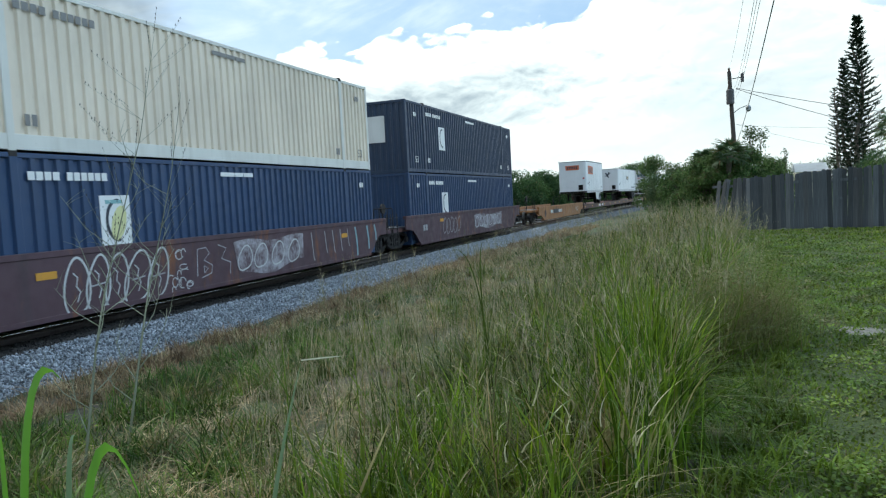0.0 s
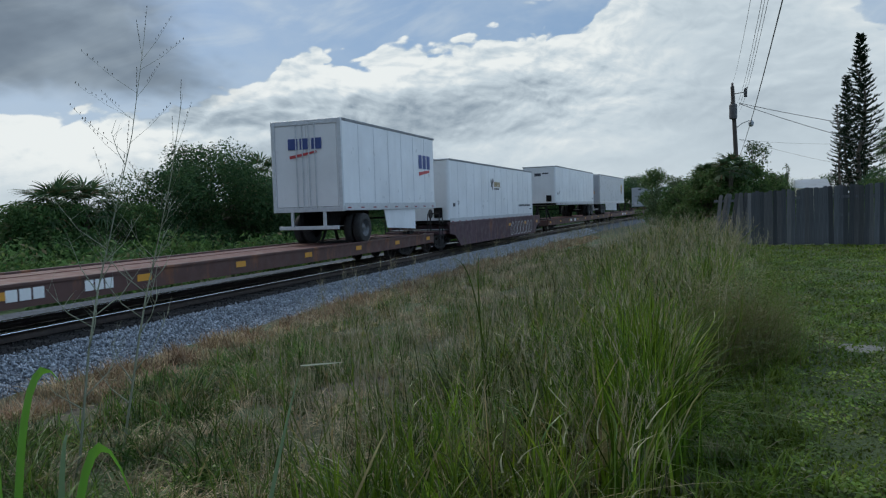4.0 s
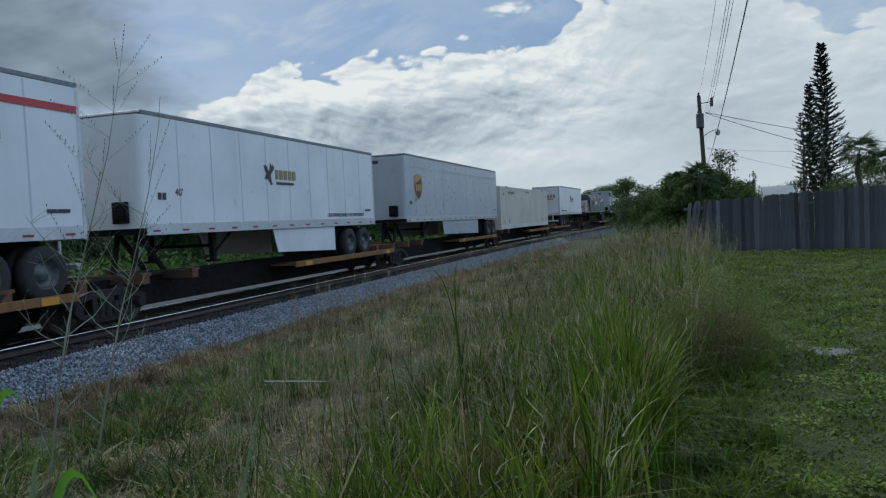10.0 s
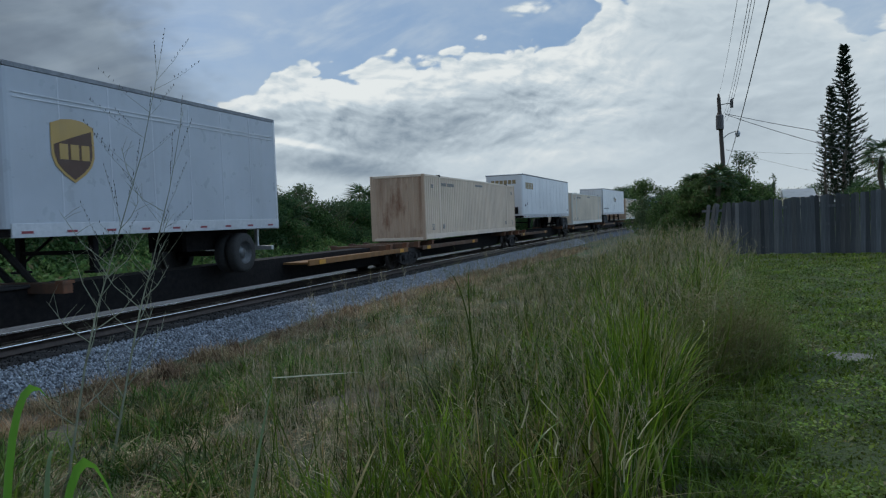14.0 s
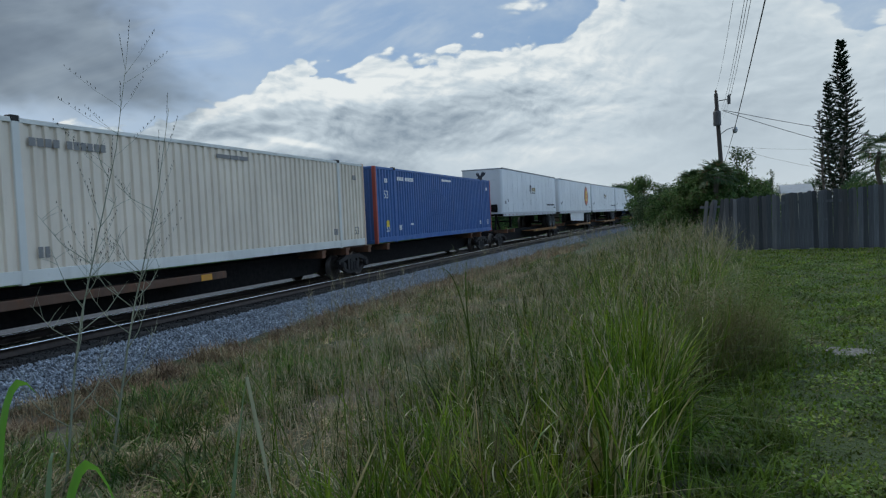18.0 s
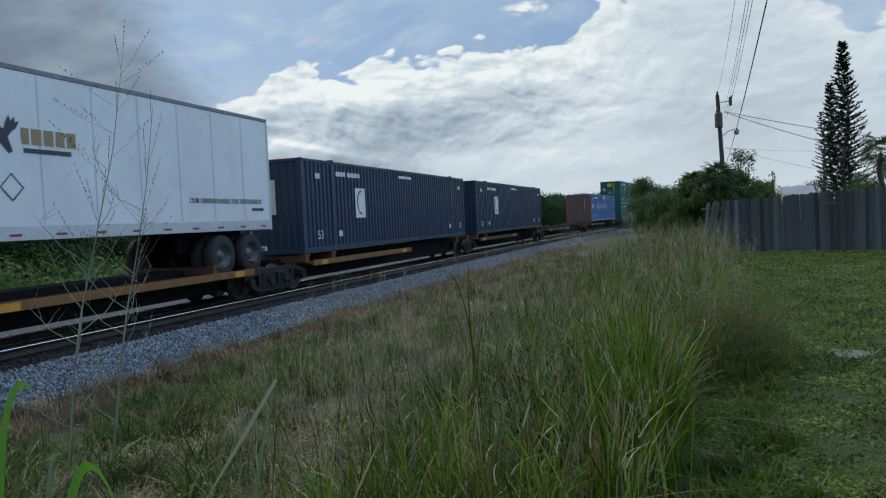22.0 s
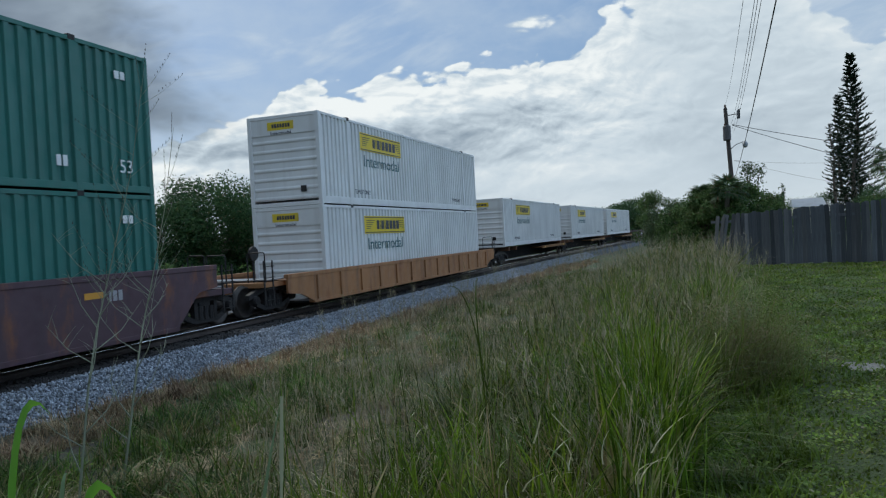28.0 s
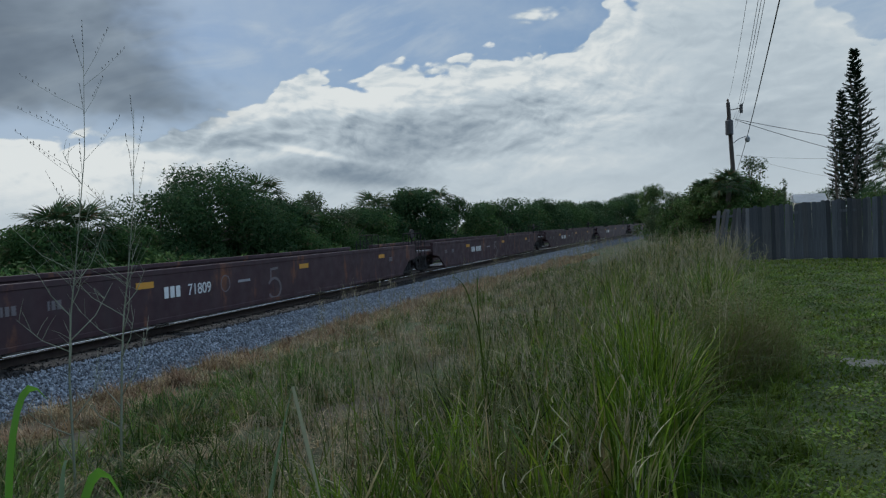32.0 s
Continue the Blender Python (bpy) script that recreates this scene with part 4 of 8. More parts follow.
def side_frame_mesh(bm):
    extrude_yz(bm, [(-1.12, 0.50), (-1.12, 0.62), (-0.5, 0.80), (0.5, 0.80), (1.12, 0.62), (1.12, 0.50), (0.45, 0.66), (-0.45, 0.66)], -0.07, 0.07)
    extrude_yz(bm, [(-1.0, 0.38), (-0.42, 0.16), (0.42, 0.16), (1.0, 0.38), (1.0, 0.50), (0.40, 0.28), (-0.40, 0.28), (-1.0, 0.50)], -0.06, 0.06)
    for y in (-0.36, 0.36):
        box(bm, -0.06, 0.06, y - 0.06, y + 0.06, 0.24, 0.72)
    for y in (-0.88, 0.88):
        lathe(bm, (0.05, y, 0.46), (1, 0, 0), [(0.0, 0.12), (0.11, 0.12), (0.13, 0.06), (0.13, 0.0)], 12)
    for y in (-0.2, 0.0, 0.2):
        tube(bm, (0.02, y, 0.24), (0.02, y, 0.55), 0.085, n=8)


def bolster_mesh(bm):
    box(bm, -1.05, 1.05, -0.2, 0.2, 0.42, 0.68, 0.02)
    box(bm, -0.5, 0.5, -1.25, -1.15, 0.3, 0.4)
    box(bm, -0.5, 0.5, 1.15, 1.25, 0.3, 0.4)


def bogie(parent, y):
    b = piece("bogie", shared(("bogie",), bolster_mesh, STEEL), parent, at=Matrix.Translation((0, y, 0)))
    for k in (-1, 1):
        piece("side_frame", shared(("side_frame",), side_frame_mesh, STEEL), b, at=pose(1.0 * k, 0, 0, 0, 0, 0 if k > 0 else 180))
        piece("wheelset", shared(("wheelset",), wheelset_mesh, WHEEL, True), b, "worn steel wheels on an axle", at=Matrix.Translation((0, 0.88 * k, 0.42)))


def coupler(parent, y, way):
    def build(bm):
        box(bm, -0.09, 0.09, 0, 0.55, 0.78, 0.98, 0.02)
        box(bm, -0.17, 0.17, 0.5, 0.75, 0.72, 1.02, 0.04)
    piece("coupler", shared(("coupler",), build, STEEL), parent, at=pose(0, y, 0, 0, 0, 0 if way > 0 else 180))


def plate(name, parent, x, y0, y1, z0, z1, material, label=""):
    """A thin flat mark on a side that faces +x."""
    bm = bmesh.new()
    box(bm, x, x + 0.006, y0, y1, z0, z1)
    return part(name, bm, material, parent, label)


def shape(name, parent, x, outline, material, label="", end=False):
    """A thin mark of any outline: (y, z) on a side facing +x, or (x, z) on an end facing -y (then x is the end's y)."""
    bm = bmesh.new()
    extrude_yz(bm, outline, 0.0, 0.006)
    at = Matrix.Translation((x, 0, 0)) if not end else Matrix.Translation((0, x, 0)) @ pose(0, 0, 0, 0, 0, -90)
    return part(name, bm, material, parent, label, at=at)


def bars(parent, x, y, z, widths, h, material, name="lettering", end=False):
    """A word that cannot be read or is a name: plain bars of its size."""
    at = Matrix.Translation((x, 0, 0)) if not end else Matrix.Translation((0, x, 0)) @ pose(0, 0, 0, 0, 0, -90)
    unit = shared(("bar",), lambda bm: box(bm, 0, 0.006, 0, 1, 0, 1), material)
    for w in widths:
        if w > 0:
            piece(name, unit, parent, at=at @ Matrix.Translation((0, y, z)) @ Matrix.Diagonal((1, w, h, 1)))
        y += abs(w) + h * 0.22


def lettering(parent, words, x, y, z, h, material, width=None, end=False):
    """Readable words, cap height h, starting at y, z on a side facing +x (or an end facing -y)."""
    k = ("text", words, material.name)
    if k not in MESHES:
        MESHES[k] = TEXTS[words].copy()
        MESHES[k].materials.append(material)
    me = MESHES[k]
    wide = max(v.co.x for v in me.vertices)
    sx = width / wide if width else h
    if end:
        at = Matrix(((sx, 0, 0, y), (0, 0, -1, x), (0, h, 0, z), (0, 0, 0, 1)))
    else:
        at = Matrix(((0, 0, 1, x), (sx, 0, 0, y), (0, h, 0, z), (0, 0, 0, 1)))
    return piece("lettering", me, parent, at=at)


# ---- containers ----
CW, CH = 2.591, 2.896


def corrugated(bm, length, z0, z1, pitch=0.27, depth=0.05):
    """A pressed sheet along y from 0 to length, its outer face at x = 0."""
    n = max(1, round(length / pitch))
    p = length / n
    ys = []
    for i in range(n):
        for f, x in ((0.0, 0.0), (0.36, 0.0), (0.46, -depth), (0.90, -depth)):
            ys.append((p * (i + f), x))
    ys.append((length, 0.0))
    a = [bm.verts.new((x, y, z0)) for y, x in ys]
    b = [bm.verts.new((x, y, z1)) for y, x in ys]
    for i in range(len(ys) - 1):
        bm.faces.new((a[i], a[i + 1], b[i + 1], b[i]))


def louvred(bm, width, z0, z1, n=7):
    """A sheet along y with pressed horizontal ribs, outer face at x = 0."""
    p = (z1 - z0) / n
    prev = None
    for i in range(n):
        for f, x in ((0.0, -0.03), (0.16, 0.0), (0.30, 0.0), (0.46, -0.03)):
            row = [bm.verts.new((x, y, z0 + p * (i + f))) for y in (0, width)]
            if prev:
                bm.faces.new((prev[0], prev[1], row[1], row[0]))
            prev = row
    row = [bm.verts.new((-0.03, y, z1)) for y in (0, width)]
    bm.faces.new((prev[0], prev[1], row[1], row[0]))


def container(s0, z, skin, label, length=16.154, end="v", trim=None, end_skin=None, post=None, sill=0.17, height=CH, mid=True, pitch=0.27):
    """A corrugated box whose near end is s0 metres along the track at the start. Local y runs from -length/2."""
    trim, end_skin = trim or skin, end_skin or skin
    post = post or trim
    c = rolling("shipping_container", s0 + length / 2, z, label, "shipping container", "containers on the train")
    h, w, half = height, CW / 2, length / 2
    off = (length - 12.192) / 2 if mid and length > 13 else 0.0
    key = (round(length, 2), round(h, 2), sill, pitch)
    for k in (1, -1):
        turn = 0 if k > 0 else 180
        spans = [(-half + 0.12, -half + off - 0.07), (-half + off + 0.07, half - off - 0.07), (half - off + 0.07, half - 0.12)] if off else [(-half + 0.12, half - 0.12)]
        for a, b in spans:
            piece("side_panel", shared(("side_panel", round(b - a, 3), sill, h, pitch), lambda bm: corrugated(bm, b - a, sill, h - 0.08, pitch), skin), c,
                 at=pose(k * (w - 0.012), a if k > 0 else b, 0, 0, 0, turn))
        piece("bottom_rail", shared(("bottom_rail",) + key, lambda bm: box(bm, -0.05, 0, -half + 0.12, half - 0.12, 0.03, sill, 0.008), trim), c, at=pose(k * (w - 0.004), 0, 0, 0, 0, turn))
        piece("top_rail", shared(("top_rail",) + key, lambda bm: box(bm, -0.06, 0, -half + 0.12, half - 0.12, h - 0.10, h - 0.012, 0.008), trim), c, at=pose(k * (w - 0.004), 0, 0, 0, 0, turn))
        for y in (-half, half - 0.12):
            piece("corner_post", shared(("corner_post", h), lambda bm: box(bm, -0.14, 0, 0, 0.12, 0, h, 0.012), post), c, at=pose(k * w, y if k > 0 else y + 0.12, 0, 0, 0, turn))
        if off:
            for y in (-half + off, half - off):
                piece("lift_post", shared(("lift_post", h), lambda bm: box(bm, -0.10, 0, -0.08, 0.08, 0, h + 0.012, 0.012), trim), c, at=pose(k * (w + 0.002), y, 0, 0, 0, turn))
                piece("casting", shared(("casting",), lambda bm: box(bm, -0.16, 0, -0.09, 0.09, -0.06, 0.06, 0.015), STEEL), c, at=pose(k * (w + 0.006), y, h - 0.03, 0, 0, turn))
    ew = CW - 0.26

    def end_sheet(bm):
        if end == "h":
            louvred(bm, ew, 0.2, h - 0.62)
            box(bm, -0.03, 0, 0, ew, h - 0.62, h - 0.1)
        elif end == "plain":
            box(bm, -0.03, 0, 0, ew, 0.12, h - 0.1)
            for i in range(1, 4):
                box(bm, -0.01, 0.012, ew * i / 4 - 0.03, ew * i / 4 + 0.03, 0.12, h - 0.1)
        else:
            corrugated(bm, ew, 0.12, h - 0.1, 0.25, 0.04)
    piece("end_wall", shared(("end_wall", end, h), end_sheet, end_skin), c, at=pose(-ew / 2, -half + 0.02, 0, 0, 0, -90))
    for y in (-half, half - 0.1):
        piece("end_sill", shared(("end_sill",), lambda bm: box(bm, -ew / 2, ew / 2, 0, 0.1, 0, 0.13, 0.01), trim), c, at=Matrix.Translation((0, y, 0)))
        piece("end_header", shared(("end_header",), lambda bm: box(bm, -ew / 2, ew / 2, 0, 0.1, 0, 0.11, 0.01), trim), c, at=Matrix.Translation((0, y, h - 0.115)))
    for k in (-1, 1):
        d = piece("door_leaf", shared(("door_leaf", h), lambda bm: box(bm, -ew / 4 + 0.01, ew / 4 - 0.01, 0, 0.05, 0.14, h - 0.12, 0.01), end_skin), c, at=Matrix.Translation((k * ew / 4, half - 0.07, 0)))
        for x in (-0.25, 0.25):
            piece("lock_rod", shared(("lock_rod", h), lambda bm: tube(bm, (0, 0.07, 0.15), (0, 0.07, h - 0.14), 0.02, n=6), ALU), d, at=Matrix.Translation((x, 0, 0)))
    piece("roof", shared(("roof",) + key, lambda bm: box(bm, -w + 0.05, w - 0.05, -half + 0.05, half - 0.05, h - 0.06, h - 0.02), skin), c)
    piece("floor", shared(("floor",) + key, lambda bm: box(bm, -w + 0.06, w - 0.06, -half + 0.1, half - 0.1, 0.04, 0.16), UNDER), c)
    return c


# ---- road trailers ----
JOINT = paint("dull_panel_joint", (0.53, 0.55, 0.58), amount=0.4)


def wheel_mesh(bm):
    lathe(bm, (0, 0, 0), (1, 0, 0), [(0.29, -0.14), (0.44, -0.15), (0.505, -0.11), (0.515, 0.0), (0.505, 0.11), (0.44, 0.15), (0.29, 0.14)], 24)


def rim_mesh(bm):
    lathe(bm, (0, 0, 0), (1, 0, 0), [(0.29, 0.13), (0.27, 0.10), (0.24, 0.02), (0.16, -0.02), (0.13, 0.06), (0.09, 0.07), (0.0, 0.08)], 20)


def trailer(s0, z, skin, label, length=16.15, nose_near=True, height=4.11, skirt=None, seams=13, tape=True, single=False, legs=True, shift=1.6, front=None):
    """A road trailer standing on a car; its near end is s0 metres along the track at the start. z: its wheels above the rail."""
    t = rolling("road_trailer", s0 + length / 2, z, label, "trailer", "trailers on the train")
    half, w = length / 2, 1.295
    floor_z, top = 1.12, height
    key = (round(length, 2), round(height, 2), seams)
    flip = 1 if nose_near else -1      # nose towards -y when near
    n_y = -half * flip

    def hull(bm):
        r = 0.16
        pts = []
        for cx, cy, a0 in ((w - r, -half + r, -90), (w, half, None), (-w, half, None), (-w + r, -half + r, 180)):
            if a0 is None:
                pts.append((cx, cy))
            else:
                for i in range(5):
                    a = radians(a0 + 90 * i / 4)
                    pts.append((cx + r * math.cos(a), cy + r * math.sin(a)))
        lo = [bm.verts.new((x, y, floor_z + 0.16)) for x, y in pts]
        hi = [bm.verts.new((x, y, top - 0.09)) for x, y in pts]
        for i in range(len(pts)):
            j = (i + 1) % len(pts)
            bm.faces.new((lo[i], lo[j], hi[j], hi[i]))
    turn = pose(0, 0, 0, 0, 0, 0 if nose_near else 180)
    piece("body", shared(("trailer_body",) + key, hull, skin), t, at=turn)

    seam = shared(("panel_seam", height, length), lambda bm: box(bm, 0.001, 0.0045, -0.016, 0.016, floor_z + 0.25, top - 0.1), JOINT)
    for i in range(1, seams):
        for k in (-1, 1):
            piece("panel_seam", seam, t, at=pose(k * w, -half + length * i / seams, 0, 0, 0, 0 if k > 0 else 180))
    for k in (-1, 1):
        piece("bottom_rail", shared(("trailer_rail",) + key, lambda bm: box(bm, -0.02, 0.014, -half + 0.1, half, floor_z, floor_z + 0.25, 0.006), ALU), t, "dull aluminium rail", at=Matrix.Translation((k * w, 0, 0)))
        piece("top_rail", shared(("trailer_top",) + key, lambda bm: box(bm, -0.02, 0.012, -half + 0.1, half, top - 0.085, top + 0.004, 0.006), ALU_DARK), t, at=Matrix.Translation((k * w, 0, 0)))
    piece("roof", shared(("trailer_roof",) + key, lambda bm: box(bm, -w + 0.03, w - 0.03, -half + 0.05, half - 0.02, top - 0.06, top, 0.01), skin), t)
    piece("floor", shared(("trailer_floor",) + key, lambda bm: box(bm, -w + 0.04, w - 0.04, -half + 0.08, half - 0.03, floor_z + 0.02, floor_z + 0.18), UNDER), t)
    if tape:
        n = round(length / 0.95)
        strip = shared(("marker_tape",), lambda bm: box(bm, 0, 0.004, -0.12, 0.12, 0, 0.045), RED_TAPE)
        for i in range(n):
            piece("marker_tape", strip, t, at=Matrix.Translation((w + 0.016, -half + 0.4 + (length - 0.8) * i / (n - 1), floor_z + 0.07)))
    # rear frame with two door leaves
    rear = Matrix.Translation((0, half * flip, 0)) @ turn
    r = piece("rear_frame", shared(("rear_frame", height), lambda bm: [box(bm, x - 0.07, x + 0.07, -0.06, 0.04, floor_z - 0.02, top, 0.01) for x in (-w + 0.06, w - 0.06)] + [box(bm, -w + 0.13, w - 0.13, -0.06, 0.04, top - 0.16, top, 0.01), box(bm, -w + 0.13, w - 0.13, -0.06, 0.04, floor_z - 0.02, floor_z + 0.14, 0.01)], ALU), t, at=rear)
    for k in (-1, 1):
        d = piece("door_leaf", shared(("trailer_door", height), lambda bm: box(bm, -0.555, 0.555, -0.03, 0.02, floor_z + 0.15, top - 0.17, 0.01), skin), r, at=Matrix.Translation((k * 0.575, 0, 0)))
    rod = shared(("lock_rod", height), lambda bm: tube(bm, (0, 0.05, floor_z + 0.05), (0, 0.05, top - 0.1), 0.02, n=6), ALU)
    for x in (-0.35, -0.12, 0.12, 0.35):
        piece("lock_rod", rod, r, at=Matrix.Translation((x, 0, 0)))
    piece("underride_bar", shared(("underride_bar",), lambda bm: [box(bm, -1.1, 1.1, -0.05, 0.06, 0.52, 0.64, 0.01)] + [box(bm, x - 0.05, x + 0.05, -0.04, 0.04, 0.6, floor_z, 0.01) for x in (-0.6, 0.6)], ALU), r)
    # running gear
    axles = [half - shift] if single else [half - shift - 0.62, half - shift + 0.62]
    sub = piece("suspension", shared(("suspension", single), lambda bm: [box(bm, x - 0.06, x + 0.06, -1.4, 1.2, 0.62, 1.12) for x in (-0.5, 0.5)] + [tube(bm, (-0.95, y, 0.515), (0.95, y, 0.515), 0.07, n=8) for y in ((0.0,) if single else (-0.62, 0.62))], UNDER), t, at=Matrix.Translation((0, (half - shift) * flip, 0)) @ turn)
    for y in ((0.0,) if single else (-0.62, 0.62)):
        for x in (-1.14, -0.80, 0.80, 1.14):
            piece("wheel", shared(("tyre",), wheel_mesh, TYRE, True), sub, at=pose(x, y, 0.515, 0, 0, 0 if x > 0 else 180))
            if abs(x) > 1:
                # outer wheels show their pale discs
                o = new("rim", shared(("rim",), rim_mesh, RIM, True))
                o.parent = sub
                o.matrix_basis = pose(x * 1.005, y, 0.515, 0, 0, 0 if x > 0 else 180)
    if legs:
        piece("landing_gear", shared(("landing_gear",), lambda bm: [box(bm, x - 0.07, x + 0.07, -0.07, 0.07, 0.42, 1.12, 0.01) for x in (-0.95, 0.95)] + [box(bm, x - 0.14, x + 0.14, -0.14, 0.14, 0.38, 0.43) for x in (-0.95, 0.95)] + [box(bm, -0.95, 0.95, -0.03, 0.03, 0.75, 0.83)] + [tube(bm, (x, 0, 0.55), (x, 0.8, 1.1), 0.03, n=6) for x in (-0.95, 0.95)], UNDER), t, at=Matrix.Translation((0, (-half + min(2.9, length * 0.26)) * flip, 0)) @ turn)
    if skirt:
        y0, y1 = skirt
        for k in (-1, 1):
            piece("side_skirt", shared(("side_skirt", y0, y1), lambda bm: extrude_yz(bm, [(y0, floor_z), (y0 + 0.25, 0.45), (y1, 0.32), (y1, floor_z)], -0.01, 0.01), skin), t, "white panel below the body", at=Matrix.Translation((k * (w - 0.06), 0, 0)))
    if nose_near:
        nose = piece("nose_box", shared(("nose_box",), lambda bm: [box(bm, 0.55, 0.95, -0.1, 0.0, floor_z + 0.28, floor_z + 0.75, 0.02), box(bm, 0.62, 0.88, -0.16, -0.1, floor_z + 0.36, floor_z + 0.6, 0.02)], UNDER), t, "dark plug box", at=Matrix.Translation((0, -half, 0)))
    return t


# ---- rail cars ----


def well_car(s0, length, skin, label, top=1.15, chord=None, ribs=False, bevel_ends=True):
    """A low well between two decks over the bogies; s0: near end of the unit."""
    c = rolling("well_car", s0 + length / 2, 0.0, label, "rail car", "cars of the train")
    half, w = length / 2, 1.46
    wy = half - 1.55                     # the well's own ends
    chord = chord or skin

    def side(bm):
        extrude_yz(bm, [(-wy - 0.7, top - 0.42), (-wy - 0.7, top), (wy + 0.7, top), (wy + 0.7, top - 0.42), (wy, top - 0.50), (wy - 0.75, 0.20), (-wy + 0.75, 0.20), (-wy, top - 0.50)], -0.03, 0.03)
        box(bm, -0.16, 0.045, -wy + 0.7, wy - 0.7, 0.16, 0.26, 0.01)
        if ribs:
            n = 12
            for i in range(n + 1):
                y = -wy + 0.9 + (2 * wy - 1.8) * i / n
                box(bm, 0.0, 0.085, y - 0.05, y + 0.05, 0.26, top - 0.01)
    for k in (-1, 1):
        piece("side_sill", shared(("side_sill", length, top, ribs), side, skin), c, at=pose(k * w, 0, 0, 0, 0, 0 if k > 0 else 180))
        piece("top_chord", shared(("top_chord", length, top), lambda bm: box(bm, -0.10, 0.05, -wy - 0.7, wy + 0.7, top - 0.012, top + 0.10, 0.01), chord), c, at=pose(k * w, 0, 0, 0, 0, 0 if k > 0 else 180))
        piece("end_deck", shared(("end_deck", top), lambda bm: [box(bm, -1.3, 1.3, -0.75, 1.35, 0.78, 0.92, 0.01), box(bm, -0.35, 0.35, -0.75, 1.5, 0.62, 0.92, 0.01), box(bm, -1.4, 1.4, -0.8, -0.62, 0.6, top - 0.05, 0.01)], skin), c, at=pose(0, k * (half - 1.35), 0, 0, 0, 0 if k > 0 else 180))
        rail = shared(("handrail",), lambda bm: hoop(bm, [(-0.275, 0, 0.9), (-0.275, 0, 1.68), (-0.235, 0, 1.72), (0.235, 0, 1.72), (0.275, 0, 1.68), (0.275, 0, 0.9)], 0.018), STEEL)
        for x in (-0.975, 0.975):
            piece("handrail", rail, c, at=Matrix.Translation((x, k * (half - 0.15), 0)))
        bogie(c, k * (half - 0.75))
        coupler(c, k * (half - 0.05), k)
        ladder = shared(("side_ladder",), lambda bm: [hoop(bm, [(0, -0.2, z), (0.05, -0.2, z), (0.05, 0.2, z), (0, 0.2, z)], 0.012, 5) for z in (0.45, 0.75, 1.05, 1.35)] + [box(bm, -0.02, 0.0, y - 0.025, y + 0.025, 0.35, 1.5) for y in (-0.2, 0.2)], STEEL)
        walkway = shared(("walkway",), lambda bm: box(bm, -1.25, 1.25, -0.45, 0.5, 0.955, 0.985, 0.006), ALU_DARK)
        for x in (-1, 1):
            piece("side_ladder", ladder, c, "steel ladder rungs", at=pose(x * 1.32, k * (half - 0.2), 0, 0, 0, 0 if x > 0 else 180))
        piece("walkway", walkway, c, "grey steel grating", at=Matrix.Translation((0, k * (half - 0.75), 0)))
        if k < 0:
            piece("brake_stand", shared(("brake_stand",), lambda bm: [tube(bm, (0, 0, 0.9), (0, 0, 1.85), 0.035, n=6), tube(bm, (-0.02, 0.0, 1.7), (0.05, 0.0, 1.7), 0.2, n=12)], STEEL), c, "hand brake on its stand", at=Matrix.Translation((0.75, -half + 0.35, 0)))
    for y in (-wy + 1.2, -wy * 0.4, wy * 0.4, wy - 1.2):
        piece("cross_member", shared(("cross_member",), lambda bm: box(bm, -1.36, 1.36, -0.25, 0.25, 0.14, 0.2), STEEL), c, at=Matrix.Translation((0, y, 0)))
    return c


def flat_car(s0, length, skin, label, hitches=(-6.0, 7.0)):
    """A long deck with side channels, yellow marks and raised hitches."""
    c = rolling("flat_car", s0 + length / 2, 0.0, label, "rail car", "cars of the train")
    half, w = length / 2, 1.36
    piece("deck", shared(("flat_deck", length), lambda bm: [box(bm, -w + 0.03, w - 0.03, -half + 0.1, half - 0.1, 0.76, 0.82)] + [box(bm, x - 0.35, x + 0.35, -half + 0.2, half - 0.2, 0.82, 0.835) for x in (-0.85, 0.85)], paint("deck_oxide", (0.13, 0.048, 0.038), amount=0.6, rough=0.65)), c, "rusty red steel deck")
    piece("centre_sill", shared(("flat_sill", length), lambda bm: box(bm, -0.3, 0.3, -half + 0.4, half - 0.4, 0.42, 0.76, 0.01), UNDER), c)
    for k in (-1, 1):
        piece("side_channel", shared(("side_channel", length), lambda bm: [extrude_yz(bm, [(-half, 0.50), (-half, 0.86), (half, 0.86), (half, 0.50), (half - 3.0, 0.46), (-half + 3.0, 0.46)], -0.03, 0.0), box(bm, -0.1, 0.03, -half, half, 0.82, 0.88, 0.008)], skin), c, at=pose(k * w, 0, 0, 0, 0, 0 if k > 0 else 180))
        piece("end_plate", shared(("end_plate",), lambda bm: box(bm, -w, w, -0.06, 0.0, 0.45, 0.86, 0.01), skin), c, at=pose(0, k * half, 0, 0, 0, 0 if k > 0 else 180))
        bogie(c, k * (half - 2.4))
        coupler(c, k * half, k)
    for i in range(9):
        y = -half + 0.7 + (length - 1.4) * i / 8
        plate("reflector", c, w + 0.004, y - 0.2, y + 0.2, 0.62, 0.76, YELLOW)
    for y in hitches:
        piece("hitch", shared(("hitch",), hitch_mesh, STEEL), c, "folded trailer hitch", at=Matrix.Translation((0, y, 0.83)))
    return c


def hitch_mesh(bm):
    for x in (-0.5, 0.5):
        tube(bm, (x, 0.75, 0.0), (x * 0.6, 0.0, 1.02), 0.06, n=6)
        tube(bm, (x, -0.5, 0.0), (x * 0.6, 0.0, 1.02), 0.05, n=6)
    box(bm, -0.42, 0.42, -0.35, 0.35, 1.0, 1.1, 0.02)
    box(bm, -0.6, 0.6, -0.6, 0.85, -0.01, 0.06, 0.01)


